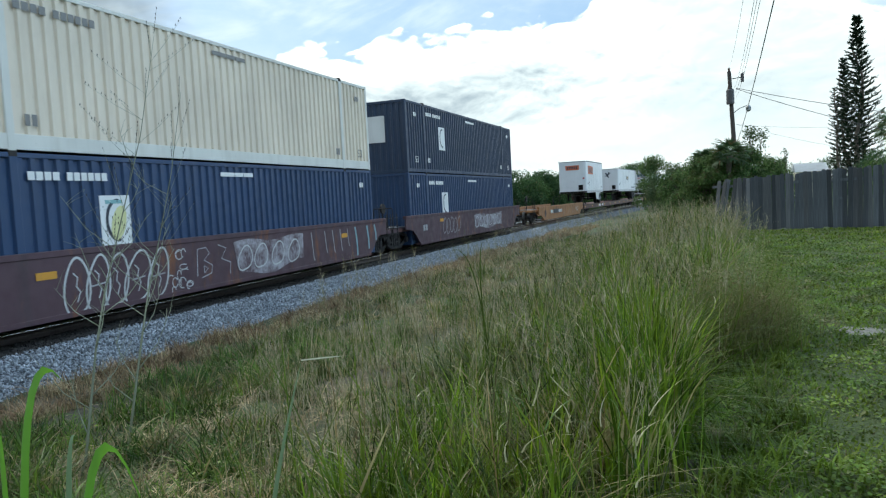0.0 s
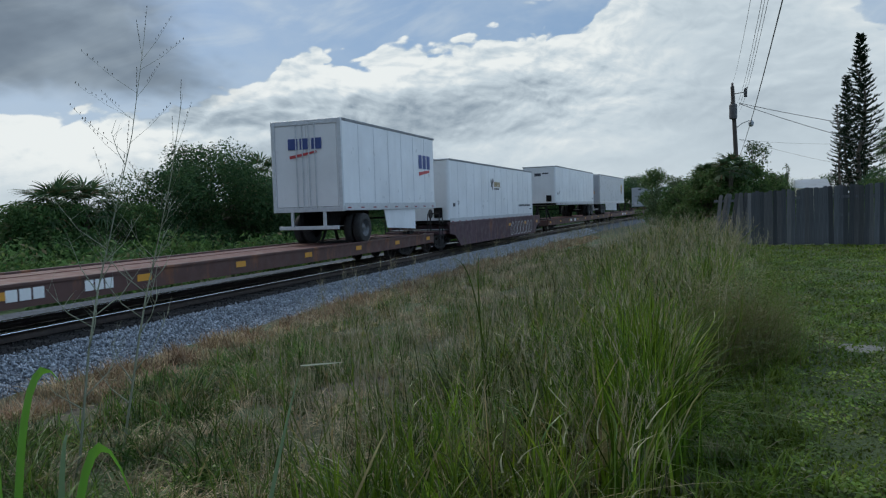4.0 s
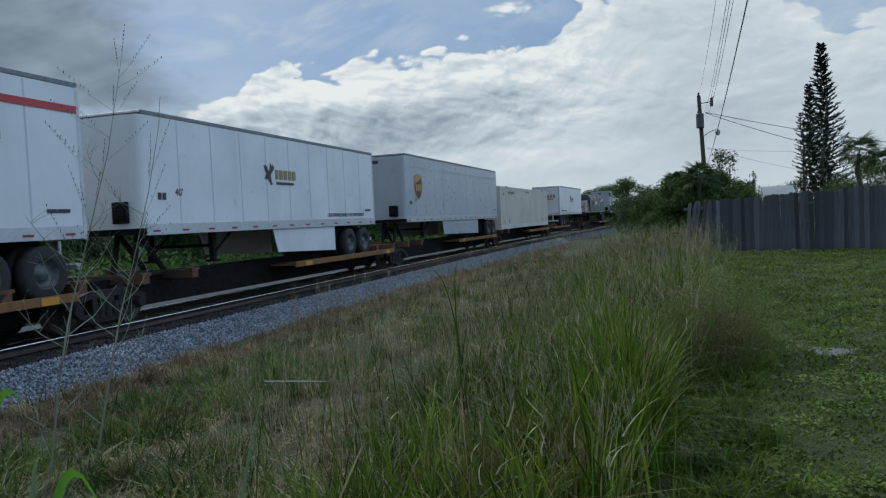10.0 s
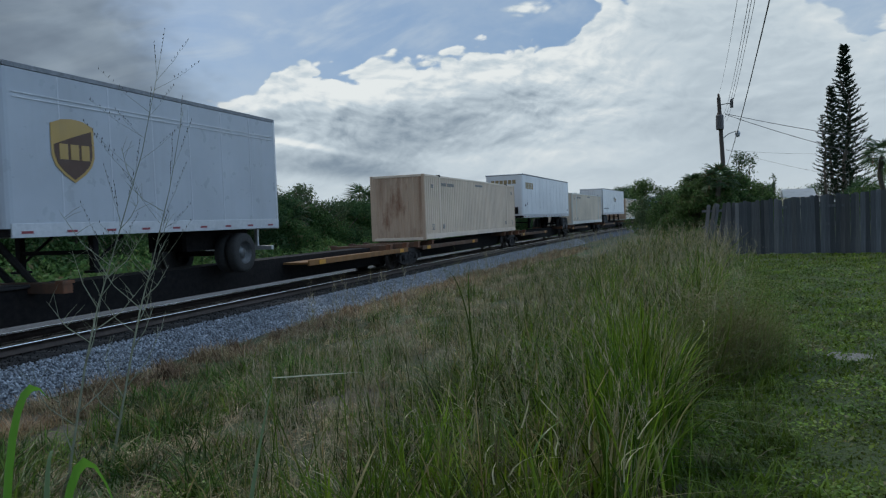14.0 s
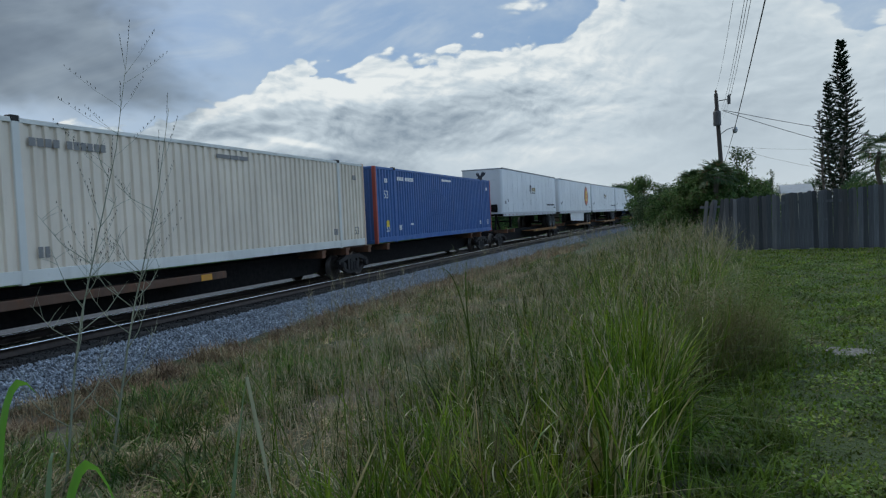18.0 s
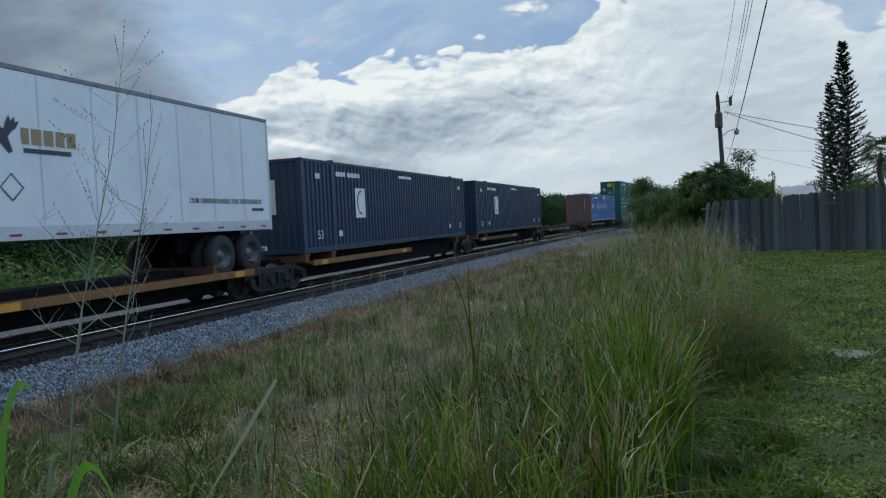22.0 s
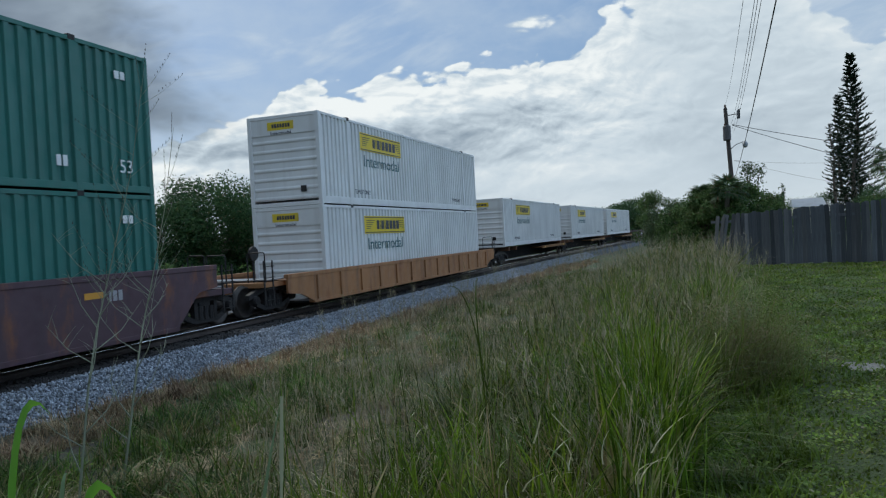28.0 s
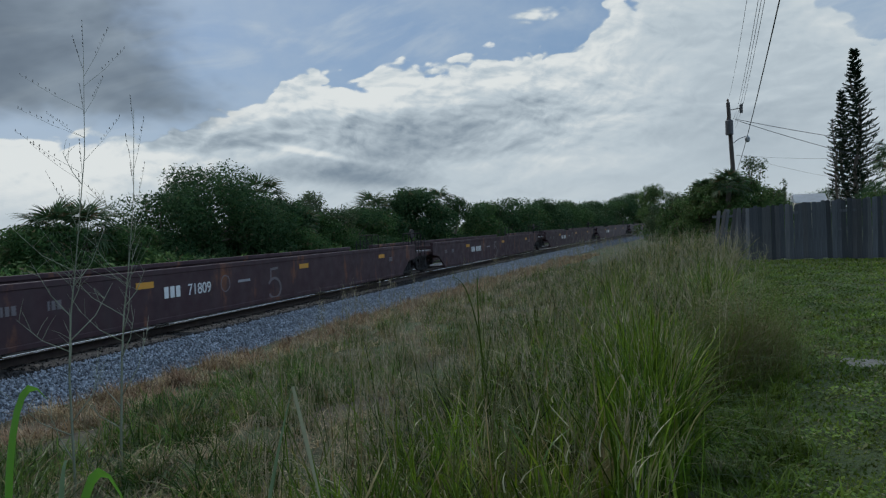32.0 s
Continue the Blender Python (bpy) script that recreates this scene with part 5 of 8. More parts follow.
def low_hitch_mesh(bm):
    for x in (-0.28, 0.28):
        tube(bm, (x, 0.9, 0.0), (x, 0.0, 0.98), 0.07, n=6)
        tube(bm, (x, -0.25, 0.0), (x, 0.0, 0.98), 0.07, n=6)
    box(bm, -0.42, 0.42, -0.35, 0.35, 0.96, 1.06, 0.02)
    box(bm, -0.5, 0.5, -0.4, 1.0, -0.02, 0.05, 0.01)


def spine_unit(s0, length, skin, label, platform=True, hitch=True, first=True, last=False, side_skin=None, turned=False):
    """One unit of an articulated spine car: a beam on shared bogies, a trailer hitch, container arms and a wheel platform."""
    c = rolling("spine_car_unit", s0 + length / 2, 0.0, label, "rail car", "cars of the train")
    half = length / 2
    side_skin = side_skin or skin
    # deep near-black beam; its colour also holds the shade below the load
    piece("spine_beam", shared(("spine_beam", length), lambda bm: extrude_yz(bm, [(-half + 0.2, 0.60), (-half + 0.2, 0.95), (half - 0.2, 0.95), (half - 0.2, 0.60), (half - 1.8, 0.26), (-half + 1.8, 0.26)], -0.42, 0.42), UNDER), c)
    for y in (-half + 2.6, -half + 0.9, half - 2.6, half - 0.9):
        piece("cross_arm", shared(("cross_arm",), lambda bm: [box(bm, -1.28, 1.28, -0.11, 0.11, 0.82, 1.02, 0.01), box(bm, -1.3, -1.12, -0.14, 0.14, 1.0, 1.06), box(bm, 1.12, 1.3, -0.14, 0.14, 1.0, 1.06)], RUSTY_ARM), c, at=Matrix.Translation((0, y, 0)))
    if platform:
        for k in (-1, 1):
            piece("wheel_platform", shared(("wheel_platform", length), lambda bm: [box(bm, 0.48, 1.36, half - 9.2, half - 1.1, 0.74, 0.80), box(bm, 1.32, 1.38, half - 9.2, half - 1.1, 0.69, 0.86, 0.01)], side_skin), c, at=Matrix.Diagonal((k, -1 if turned else 1, 1, 1)))
    if hitch:
        piece("hitch", shared(("low_hitch",), low_hitch_mesh, STEEL), c, "raised trailer hitch", at=pose(0, (half - 1.9) * (1 if turned else -1), 0.95, 0, 0, 180 if turned else 0))
    if first:
        bogie(c, -half)
    if last:
        bogie(c, half)
        coupler(c, half + 1.0, 1)
    if platform:
        for d in (8.4, 1.8):
            y = (half - d) * (-1 if turned else 1)
            plate("reflector", c, 1.385, y - 0.2, y + 0.2, 0.70, 0.84, YELLOW)
    return c


# ---- the train, from its head to its tail ----
MAROON = paint("maroon_car", (0.074, 0.038, 0.047), (0.035, 0.03, 0.03), 0.6, 0.6, rust=0.3)
ORANGE = paint("orange_car", (0.34, 0.155, 0.06), (0.09, 0.06, 0.045), 0.85, 0.6, rust=0.5)
BROWN = paint("brown_flat", (0.085, 0.040, 0.033), (0.04, 0.033, 0.03), 0.6, 0.6, rust=0.4)
RUSTY = paint("rusty_brown_car", (0.105, 0.056, 0.038), (0.04, 0.033, 0.03), 0.7, 0.65, rust=0.5)
RUSTY_ARM = paint("rusty_arm", (0.10, 0.052, 0.030), (0.03, 0.025, 0.022), 0.9, 0.7, rust=0.6)
SPINE_ORANGE = paint("spine_orange", (0.215, 0.100, 0.028), (0.05, 0.036, 0.026), 0.9, 0.65, rust=0.5)
BEIGE = paint("beige_container", (0.74, 0.635, 0.505), (0.30, 0.22, 0.15), 0.28, 0.5)
PALE_BEIGE = paint("pale_beige_container", (0.72, 0.665, 0.565), (0.30, 0.24, 0.18), 0.25, 0.5)
PINK_BEIGE = paint("pinkish_beige_container", (0.74, 0.60, 0.465), (0.30, 0.19, 0.12), 0.32, 0.55)
RUSTY_END = paint("rust_streaked_end", (0.56, 0.40, 0.28), (0.20, 0.085, 0.035), 0.9, 0.6, rust=0.6)
CREAM = paint("cream_rail", (0.66, 0.64, 0.58), (0.25, 0.2, 0.15), 0.35, 0.5)
NAVY = paint("navy_container", (0.018, 0.048, 0.115), (0.05, 0.06, 0.09), 0.4, 0.45)
DARKNAVY = paint("dark_navy_container", (0.017, 0.036, 0.076), (0.04, 0.05, 0.07), 0.4, 0.45)
BLUE = paint("blue_container", (0.045, 0.12, 0.32), (0.09, 0.10, 0.16), 0.4, 0.45)
LIGHTBLUE = paint("faded_blue_container", (0.055, 0.15, 0.34), (0.10, 0.10, 0.16), 0.4, 0.5)
GREEN = paint("green_container", (0.018, 0.132, 0.104), (0.03, 0.06, 0.05), 0.45, 0.45)
WHITEBOX = paint("white_container", (0.70, 0.695, 0.67), (0.30, 0.26, 0.21), 0.35, 0.45)
WHITE = paint("white_trailer", (0.72, 0.73, 0.74), (0.36, 0.34, 0.31), 0.22, 0.35)
GREYWHITE = paint("grey_trailer", (0.41, 0.435, 0.47), (0.24, 0.24, 0.245), 0.35, 0.32)
RUSTPOST = paint("red_oxide_post", (0.36, 0.07, 0.05), amount=0.5)

w1 = well_car(5.6, 19.4, MAROON, "maroon well car with white graffiti along its side", top=1.28)
w2 = well_car(25.2, 19.4, MAROON, "maroon well car with faded graffiti", top=1.28)
navy = container(7.34, 0.2, NAVY, "navy blue corrugated container in a well car", trim=NAVY)
beige_top = container(7.34, 3.1, BEIGE, "beige corrugated container stacked on a blue one", trim=CREAM, sill=0.30)
navy_b = container(27.0, 0.2, NAVY, "navy blue corrugated container in a well car")
dark_b = container(27.0, 3.1, DARKNAVY, "dark navy corrugated container on top of the stack")
empty = well_car(48.2, 17.9, ORANGE, "empty orange well car with dirty sides", top=1.02)
fl1 = flat_car(66.9, 28.0, BROWN, "brown flat car with yellow reflectors", hitches=(-9.6, 7.5))
fl2 = flat_car(95.2, 28.0, BROWN, "brown flat car with yellow reflectors", hitches=(8.0,))
yel = trailer(68.52, 0.83, WHITE, "short white trailer with an orange sign on its side", 8.53, single=True, skirt=(0.6, 3.2), seams=7)
hv1 = trailer(87.6, 0.80, WHITE, "white trailer with a black bird on its nose", 12.9, height=3.84, seams=10, tape=True)
yrc = trailer(115.0, 0.83, WHITE, "short white trailer with a blue badge on its doors", 8.53, nose_near=False, single=True, skirt=(-1.0, 2.0), seams=7)
w3 = well_car(124.0, 19.6, MAROON, "maroon well car with pale graffiti rings", top=1.2)
hv2 = trailer(125.4, 0.10, WHITE, "white trailer riding low in a well car", 16.15)
fl3 = flat_car(146.2, 28.2, BROWN, "long brown flat car with yellow reflectors", hitches=(-10.5,))
fl4 = flat_car(174.8, 28.2, BROWN, "long brown flat car with yellow reflectors", hitches=(-3.0, 6.0))
wh3 = trailer(149.0, 0.83, WHITE, "plain white trailer with panel seams", 16.15)
up1 = trailer(168.75, 0.83, GREYWHITE, "light grey trailer with a brown and gold shield", 15.6, nose_near=False, skirt=(-4.6, 2.5), seams=12)
w4 = well_car(204.6, 20.0, RUSTY, "rusty brown well car with a faded orange top edge", top=1.05, chord=ORANGE)
up2 = trailer(206.2, 0.10, GREYWHITE, "light grey trailer riding low in a well car", 16.15, seams=12)
for k, (a, b) in enumerate(((228.7, 246.5), (246.5, 263.0), (263.0, 280.3), (280.3, 298.0))):
    spine_unit(a, b - a, BROWN, "spine car unit with an orange wheel platform", first=True, last=False, side_skin=SPINE_ORANGE)
crt = trailer(229.6, 0.75, WHITE, "white trailer with broad red stripes", 16.15, skirt=(-3.5, 4.2))
hv3 = trailer(247.4, 0.75, WHITE, "white trailer with a dark bird badge", 12.8, height=3.84, skirt=(-1.0, 3.0), seams=10)
up3 = trailer(263.7, 0.75, GREYWHITE, "light grey trailer with a brown and gold shield", 16.15, skirt=(-3.0, 3.6), seams=12)
be1 = container(280.9, 1.07, PALE_BEIGE, "beige corrugated container on a spine car", trim=CREAM, sill=0.30, length=16.0)
for k, (a, b) in enumerate(((298.0, 317.6), (317.6, 335.6), (335.6, 356.2))):
    spine_unit(a, b - a, BROWN, "spine car unit with a wheel platform", first=True, last=k == 2, side_skin=SPINE_ORANGE, turned=k == 0)
hv4 = trailer(302.6, 0.75, WHITE, "white trailer with a dark bird on its doors", 12.4, nose_near=False, height=3.84, seams=10)
up4 = trailer(336.95, 0.75, GREYWHITE, "short light grey trailer with a shield badge", 8.53, single=True, seams=7)
for k, (a, b) in enumerate(((355.7, 373.6), (373.6, 391.8), (391.8, 409.5), (409.5, 427.0), (427.0, 444.1))):
    spine_unit(a, b - a, BROWN, "spine car unit with a wheel platform", first=True, last=False, side_skin=RUSTY_ARM, turned=True)
be2 = container(357.45, 1.07, PINK_BEIGE, "pinkish beige corrugated container with rusty streaks on its end", trim=PINK_BEIGE, end_skin=RUSTY_END, post=RUSTY_END, sill=0.26)
wer = trailer(375.9, 0.75, WHITE, "white trailer with a faded mark", 16.15)
be3 = container(394.0, 1.07, BEIGE, "beige corrugated container with a dent near its foot", trim=CREAM, sill=0.30)
hv5 = trailer(411.4, 0.75, WHITE, "white trailer with a dark bird and gold letters", 15.8, nose_near=False)
be4 = container(428.6, 1.07, BEIGE, "creamy beige corrugated container with rusty streaks on its end", trim=CREAM, end_skin=RUSTY_END, post=RUSTY_END, sill=0.26)
for k, (a, b) in enumerate(((444.1, 460.3), (464.4, 481.4), (481.4, 498.0), (498.0, 514.7), (514.7, 531.6))):
    spine_unit(a, b - a, BROWN, "spine car unit with an orange wheel platform", first=True, last=k in (0, 4), side_skin=SPINE_ORANGE, platform=k > 0)
bl1 = container(445.75, 1.07, BLUE, "bright blue corrugated container with red end posts", post=RUSTPOST, length=15.9, sill=0.22)
hv6 = trailer(464.4, 0.75, WHITE, "white trailer with a black bird and gold letters", 16.3)
oval = trailer(482.3, 0.75, WHITE, "white trailer with an orange and yellow oval", 15.6, skirt=(-3.0, 3.8))
hv7 = trailer(498.75, 0.75, WHITE, "white trailer with a black bird and gold letters", 15.6)
hv8 = trailer(515.4, 0.75, WHITE, "white trailer with a black bird and gold letters", 16.15)
for k, (a, b) in enumerate(((532.6, 550.8), (550.8, 569.0), (569.0, 588.6), (588.6, 606.2))):
    spine_unit(a, b - a, BROWN, "spine car unit with a rusty platform", first=True, last=k == 3, side_skin=SPINE_ORANGE if k == 0 else RUSTY_ARM, hitch=False, turned=True)
dk1 = container(533.35, 1.07, DARKNAVY, "dark navy corrugated container with a white panel")
dk2 = container(551.65, 1.07, DARKNAVY, "dark navy corrugated container with a white panel")
lbl = container(590.4, 1.07, LIGHTBLUE, "faded blue corrugated container with red end posts", post=RUSTPOST, end="plain", end_skin=paint("brown_end", (0.16, 0.10, 0.085), amount=0.5), sill=0.2)
greens = []
for a in (609.9, 629.1, 648.4):
    g_car = well_car(a, 20.2 if a > 640 else 19.2, MAROON, "maroon well car with white lettering", top=1.42)
    g_low = container(a + 1.5, 0.2, GREEN, "dark green corrugated container in a well car")
    g_top = container(a + 1.5, 3.1, GREEN, "dark green corrugated container on top of the stack")
    greens.append((g_car, g_low, g_top))
w5 = well_car(670.05, 22.5, ORANGE, "orange well car with ribbed sides", top=0.98, ribs=True)
jb_low = container(673.45, 0.2, WHITEBOX, "white corrugated container in a well car", end="h", sill=0.26)
jb_top = container(673.45, 3.1, WHITEBOX, "white corrugated container on top of the stack", end="h", sill=0.26)
for k, (a, b) in enumerate(((694.8, 713.2), (713.2, 732.8), (732.8, 752.4))):
    spine_unit(a, b - a, BROWN, "spine car unit with a rusty platform", first=True, last=k == 2, side_skin=SPINE_ORANGE, hitch=False)
sp1 = container(694.8, 1.07, WHITEBOX, "white corrugated container with a yellow sign", end="h", sill=0.26)
sp2 = container(715.5, 1.07, WHITEBOX, "white corrugated container with a yellow sign", end="h", sill=0.26)
sp3 = container(734.0, 1.07, WHITEBOX, "white corrugated container with a yellow sign", end="h", sill=0.26)
DARK_MAROON = paint("dark_maroon_car", (0.042, 0.016, 0.020), (0.028, 0.024, 0.025), 0.6, 0.6, rust=0.2)
empties = [well_car(a, 21.4, DARK_MAROON, "empty maroon well car with white lettering", top=1.18) for a in (752.5, 774.2, 796.4, 818.1, 840.3, 862.0)]


# ---- grass and weeds ----


def blades(base, height, bend, width, rng, segs=3, lean=0.0):
    """Curved tapering blades: verts, faces (triangles)."""
    n = len(base)
    a = rng.uniform(0, 2 * math.pi, n)
    la, lt = rng.uniform(0, 2 * math.pi, n), np.abs(rng.normal(0, lean, n))
    tilt = np.stack([np.cos(la) * lt, np.sin(la) * lt, np.zeros(n)], 1)
    d = np.stack([np.cos(a), np.sin(a), np.zeros(n)], 1)
    fa = a + math.pi / 2 + rng.normal(0, 0.5, n)
    side = np.stack([np.cos(fa), np.sin(fa), np.zeros(n)], 1)
    rows = []
    for i in range(segs + 1):
        t = i / segs
        up = height * t * (1 - 0.45 * bend * t)
        out = height * bend * t * t * 0.85
        c = base + np.stack([d[:, 0] * out, d[:, 1] * out, up], 1) + tilt * (height * t)[:, None]
        if i < segs:
            w = (width * (1 - 0.75 * t ** 1.3))[:, None]
            rows += [c - side * w, c + side * w]
        else:
            rows.append(c)
    k = 2 * segs + 1
    v = np.stack(rows, 1).reshape(-1, 3)
    f = []
    for i in range(segs - 1):
        f += [(2 * i, 2 * i + 1, 2 * i + 3), (2 * i, 2 * i + 3, 2 * i + 2)]
    f.append((2 * segs - 2, 2 * segs - 1, 2 * segs))
    f = np.array(f)
    return v, (f[None] + (np.arange(n) * k)[:, None, None]).reshape(-1, 3)


def scatter(n, x0, x1, y0, y1, rng, near=1.6):
    """Points in a stretch of ground, thicker towards the camera."""
    y = y0 + (y1 - y0) * rng.random(n) ** near
    x = rng.uniform(0, 1, n)
    lo = np.interp(y, *x0) if isinstance(x0, tuple) else x0
    hi = np.interp(y, *x1) if isinstance(x1, tuple) else x1
    return lo + (hi - lo) * x, y


def ground_points(x, y, sink=0.02):
    return np.stack([x, y, ground_z(x, y) - sink], 1)


def stuff(name, v, f, material, label, category):
    tagged(new(name, mesh_np(name, v, f, material)), label, category, kind="stuff")


LAWN_EDGE = ([2, 4.5, 6, 8, 13, 26, 60], [-0.3, -0.05, 0.10, 0.7, 1.2, 1.6, 2.2])
TALL_EDGE = ([2, 4, 8, 15, 30, 60], [-1.5, -1.9, -2.4, -2.6, -2.2, -2.0])
FOOT_EDGE = ([0, 20, 40, 60], [-8.85, -8.7, -8.15, -7.3])
GRASS_EDGE = ([2, 4.5, 6, 8, 13, 26, 60], [-0.6, -0.32, -0.2, 0.25, 0.85, 1.4, 2.0])

GRASS_LAWN = leaf_mat("lawn_blades", (0.058, 0.104, 0.010), (0.180, 0.262, 0.034), (0.21, 0.19, 0.10), 0.06, 0.40, 0.45, 0.35)
CLOVER = leaf_mat("clover_leaves", (0.058, 0.110, 0.012), (0.180, 0.270, 0.040), (0.24, 0.22, 0.12), 0.05, 0.35, 0.45, 0.35)
GRASS_TALL = leaf_mat("tall_blades", (0.016, 0.034, 0.005), (0.158, 0.212, 0.029), (0.30, 0.245, 0.115), 0.16, 0.36, 0.36, 0.5)
GRASS_WEED = leaf_mat("weed_blades", (0.017, 0.041, 0.005), (0.136, 0.209, 0.025), (0.24, 0.19, 0.085), 0.17, 0.38, 0.45, 0.5)
GRASS_BRIGHT = leaf_mat("reed_blades", (0.032, 0.075, 0.006), (0.226, 0.339, 0.032), (0.33, 0.28, 0.15), 0.07, 0.48, 0.36, 0.4)
GRASS_DRY = leaf_mat("dry_blades", (0.158, 0.118, 0.063), (0.610, 0.486, 0.294), (0.09, 0.13, 0.04), 0.15, 0.28, 0.5, 0.4)
GRASS_DEAD = leaf_mat("dead_brown_blades", (0.150, 0.098, 0.056), (0.420, 0.280, 0.158), (0.40, 0.31, 0.18), 0.2, 0.3, 0.5, 0.4)
GRASS_OLD = leaf_mat("old_blades", (0.34, 0.32, 0.17), (0.74, 0.68, 0.44), (0.12, 0.20, 0.06), 0.25, 0.35, 0.32)
PANICLE = leaf_mat("seed_heads", (0.30, 0.26, 0.17), (0.50, 0.44, 0.31), (0.16, 0.17, 0.08), 0.3, 0.4)


def flat_leaves(x, y, z, size, rng):
    """Small round leaves lying nearly level: verts, faces."""
    n = len(x)
    a = rng.uniform(0, 6.28, n)
    nx, ny = rng.normal(0, 0.35, n), rng.normal(0, 0.35, n)
    p = np.stack([x, y, z], 1)
    t = np.stack([np.cos(a), np.sin(a), -(nx * np.cos(a) + ny * np.sin(a))], 1) * size[:, None]
    b = np.stack([-np.sin(a), np.cos(a), nx * np.sin(a) - ny * np.cos(a)], 1) * size[:, None]
    k = 0.7
    v = np.stack([p + t, p + (t + b) * k, p + b, p + (b - t) * k, p - t, p - b], 1).reshape(-1, 3)
    f0 = np.arange(n) * 6
    f = np.concatenate([np.stack([f0, f0 + 1, f0 + 2, f0 + 5], 1), np.stack([f0 + 2, f0 + 3, f0 + 4, f0 + 5], 1)])
    return v, f


def lawn_bare(x, y):
    """How bare the turf is: the sandy patch, the scuffed edge, small gaps."""
    b = np.exp(-(((x - 1.75) / 0.36) ** 2 + ((y - 8.5) / 0.42) ** 2) ** 2)
    b = np.maximum(b, 0.8 * np.exp(-(((x - 0.05) / 0.22) ** 2 + ((y - 4.9) / 0.35) ** 2)))
    g = np.sin(x * 5.1 + 2.0 * np.sin(y * 2.3)) * np.sin(y * 4.3 + 1.7 * np.sin(x * 3.1))
    return np.maximum(b, np.clip((g - 0.6) * 1.4, 0, 0.45))


def build_lawn():
    rng = np.random.default_rng(21)
    x, y = scatter(120000, LAWN_EDGE, ([2, 30, 60], [4.0, 16.0, 26.0]), 2.2, 27, rng, 1.9)
    x = x + rng.normal(0, 0.12, len(x)) + np.where(rng.random(len(x)) < 0.3, rng.normal(0, 0.5, len(x)) * (x > 3), 0)
    clump = 0.5 + 0.5 * np.sin(x * 2.3 + 1.7 * np.sin(y * 1.1)) * np.sin(y * 1.9 + x)
    keep = rng.random(len(x)) > lawn_bare(x, y) * 0.6
    x, y, clump = x[keep], y[keep], clump[keep]
    far = np.interp(y, [2, 27], [1.0, 2.4])
    v, f = blades(ground_points(x, y, 0.005), rng.uniform(0.02, 0.07, len(x)) * (0.5 + 1.0 * clump) * np.sqrt(far), rng.uniform(0.4, 1.4, len(x)), rng.uniform(0.005, 0.010, len(x)) * far, rng, 2)
    stuff("lawn_grass", v, f, GRASS_LAWN, "short mown green lawn grass", "grass")
    x, y = scatter(110000, LAWN_EDGE, ([2, 30, 60], [4.0, 16.0, 26.0]), 2.2, 22, rng, 1.9)
    k = np.sin(x * 3.3 + 1.3 * np.sin(y * 1.7)) * np.sin(y * 2.6 + 1.1 * np.sin(x * 2.0)) + 0.4 * np.sin(x * 9.0) * np.sin(y * 8.0)
    keep = (rng.random(len(x)) > lawn_bare(x, y) * 0.86) & (k + rng.normal(0, 0.3, len(x)) > -0.15)
    x, y, k = x[keep], y[keep], k[keep]
    far = np.interp(y, [2, 22], [1.0, 2.4])
    v, f = flat_leaves(x, y, ground_z(x, y) + rng.uniform(0.015, 0.05, len(x)) * (1 + 0.5 * k), rng.uniform(0.007, 0.0155, len(x)) * np.sqrt(far), rng)
    stuff("clover", v, f, CLOVER, "low green clover and weeds through the lawn", "clover")
    # taller tussocks that the mower missed
    x, y, k = clumped(9000, LAWN_EDGE, ([2, 27], [0.45, 2.6]), 2.6, 27, rng, 170, 0.09, 1.4)
    v, f = blades(ground_points(x, y), rng.uniform(0.08, 0.30, len(x)), rng.uniform(0.3, 1.2, len(x)), rng.uniform(0.005, 0.009, len(x)), rng, 3)
    stuff("lawn_edge_grass", v, f, GRASS_LAWN, "uncut green grass along the lawn's edge", "grass")
    # the worn sandy patch
    n = Nodes("pale_sand")
    g = n.noise(30, 8, rough=0.75)
    n.bump(g, 0.6, 0.02)
    m = n.done(n.mix(n.band(g, 0.35, 0.65), (0.05, 0.048, 0.036), (0.30, 0.285, 0.26)), 0.9)
    bm = bmesh.new()
    r2 = random.Random(9)
    ring = []
    for i in range(40):
        a = 2 * math.pi * i / 40
        k = 1 + 0.22 * math.sin(3 * a + 1) + 0.15 * math.sin(7 * a) + r2.uniform(-0.1, 0.1)
        px, py = 1.75 + 0.25 * k * math.cos(a), 8.5 + 0.22 * k * math.sin(a)
        ring.append(bm.verts.new((px, py, float(ground_z(px, py)) + 0.006)))
    c = bm.verts.new((1.75, 8.5, float(ground_z(1.75, 8.5)) + 0.02))
    for i in range(40):
        bm.faces.new((c, ring[i], ring[(i + 1) % 40]))
    tagged(new("sandy_patch", mesh_of(bm, "sandy_patch", m)), "bare pale sandy patch worn in the lawn", "ground", kind=ST)


def clumped(n, lo, hi, y0, y1, rng, clumps, spread, near=1.5):
    """Points gathered in tussocks."""
    cx, cy = scatter(clumps, lo, hi, y0, y1, rng, near)
    k = rng.integers(0, clumps, n)
    s = spread * (0.6 + 0.8 * rng.random(clumps))[k]
    return cx[k] + rng.normal(0, 1, n) * s, cy[k] + rng.normal(0, 1, n) * s, k


build_lawn()


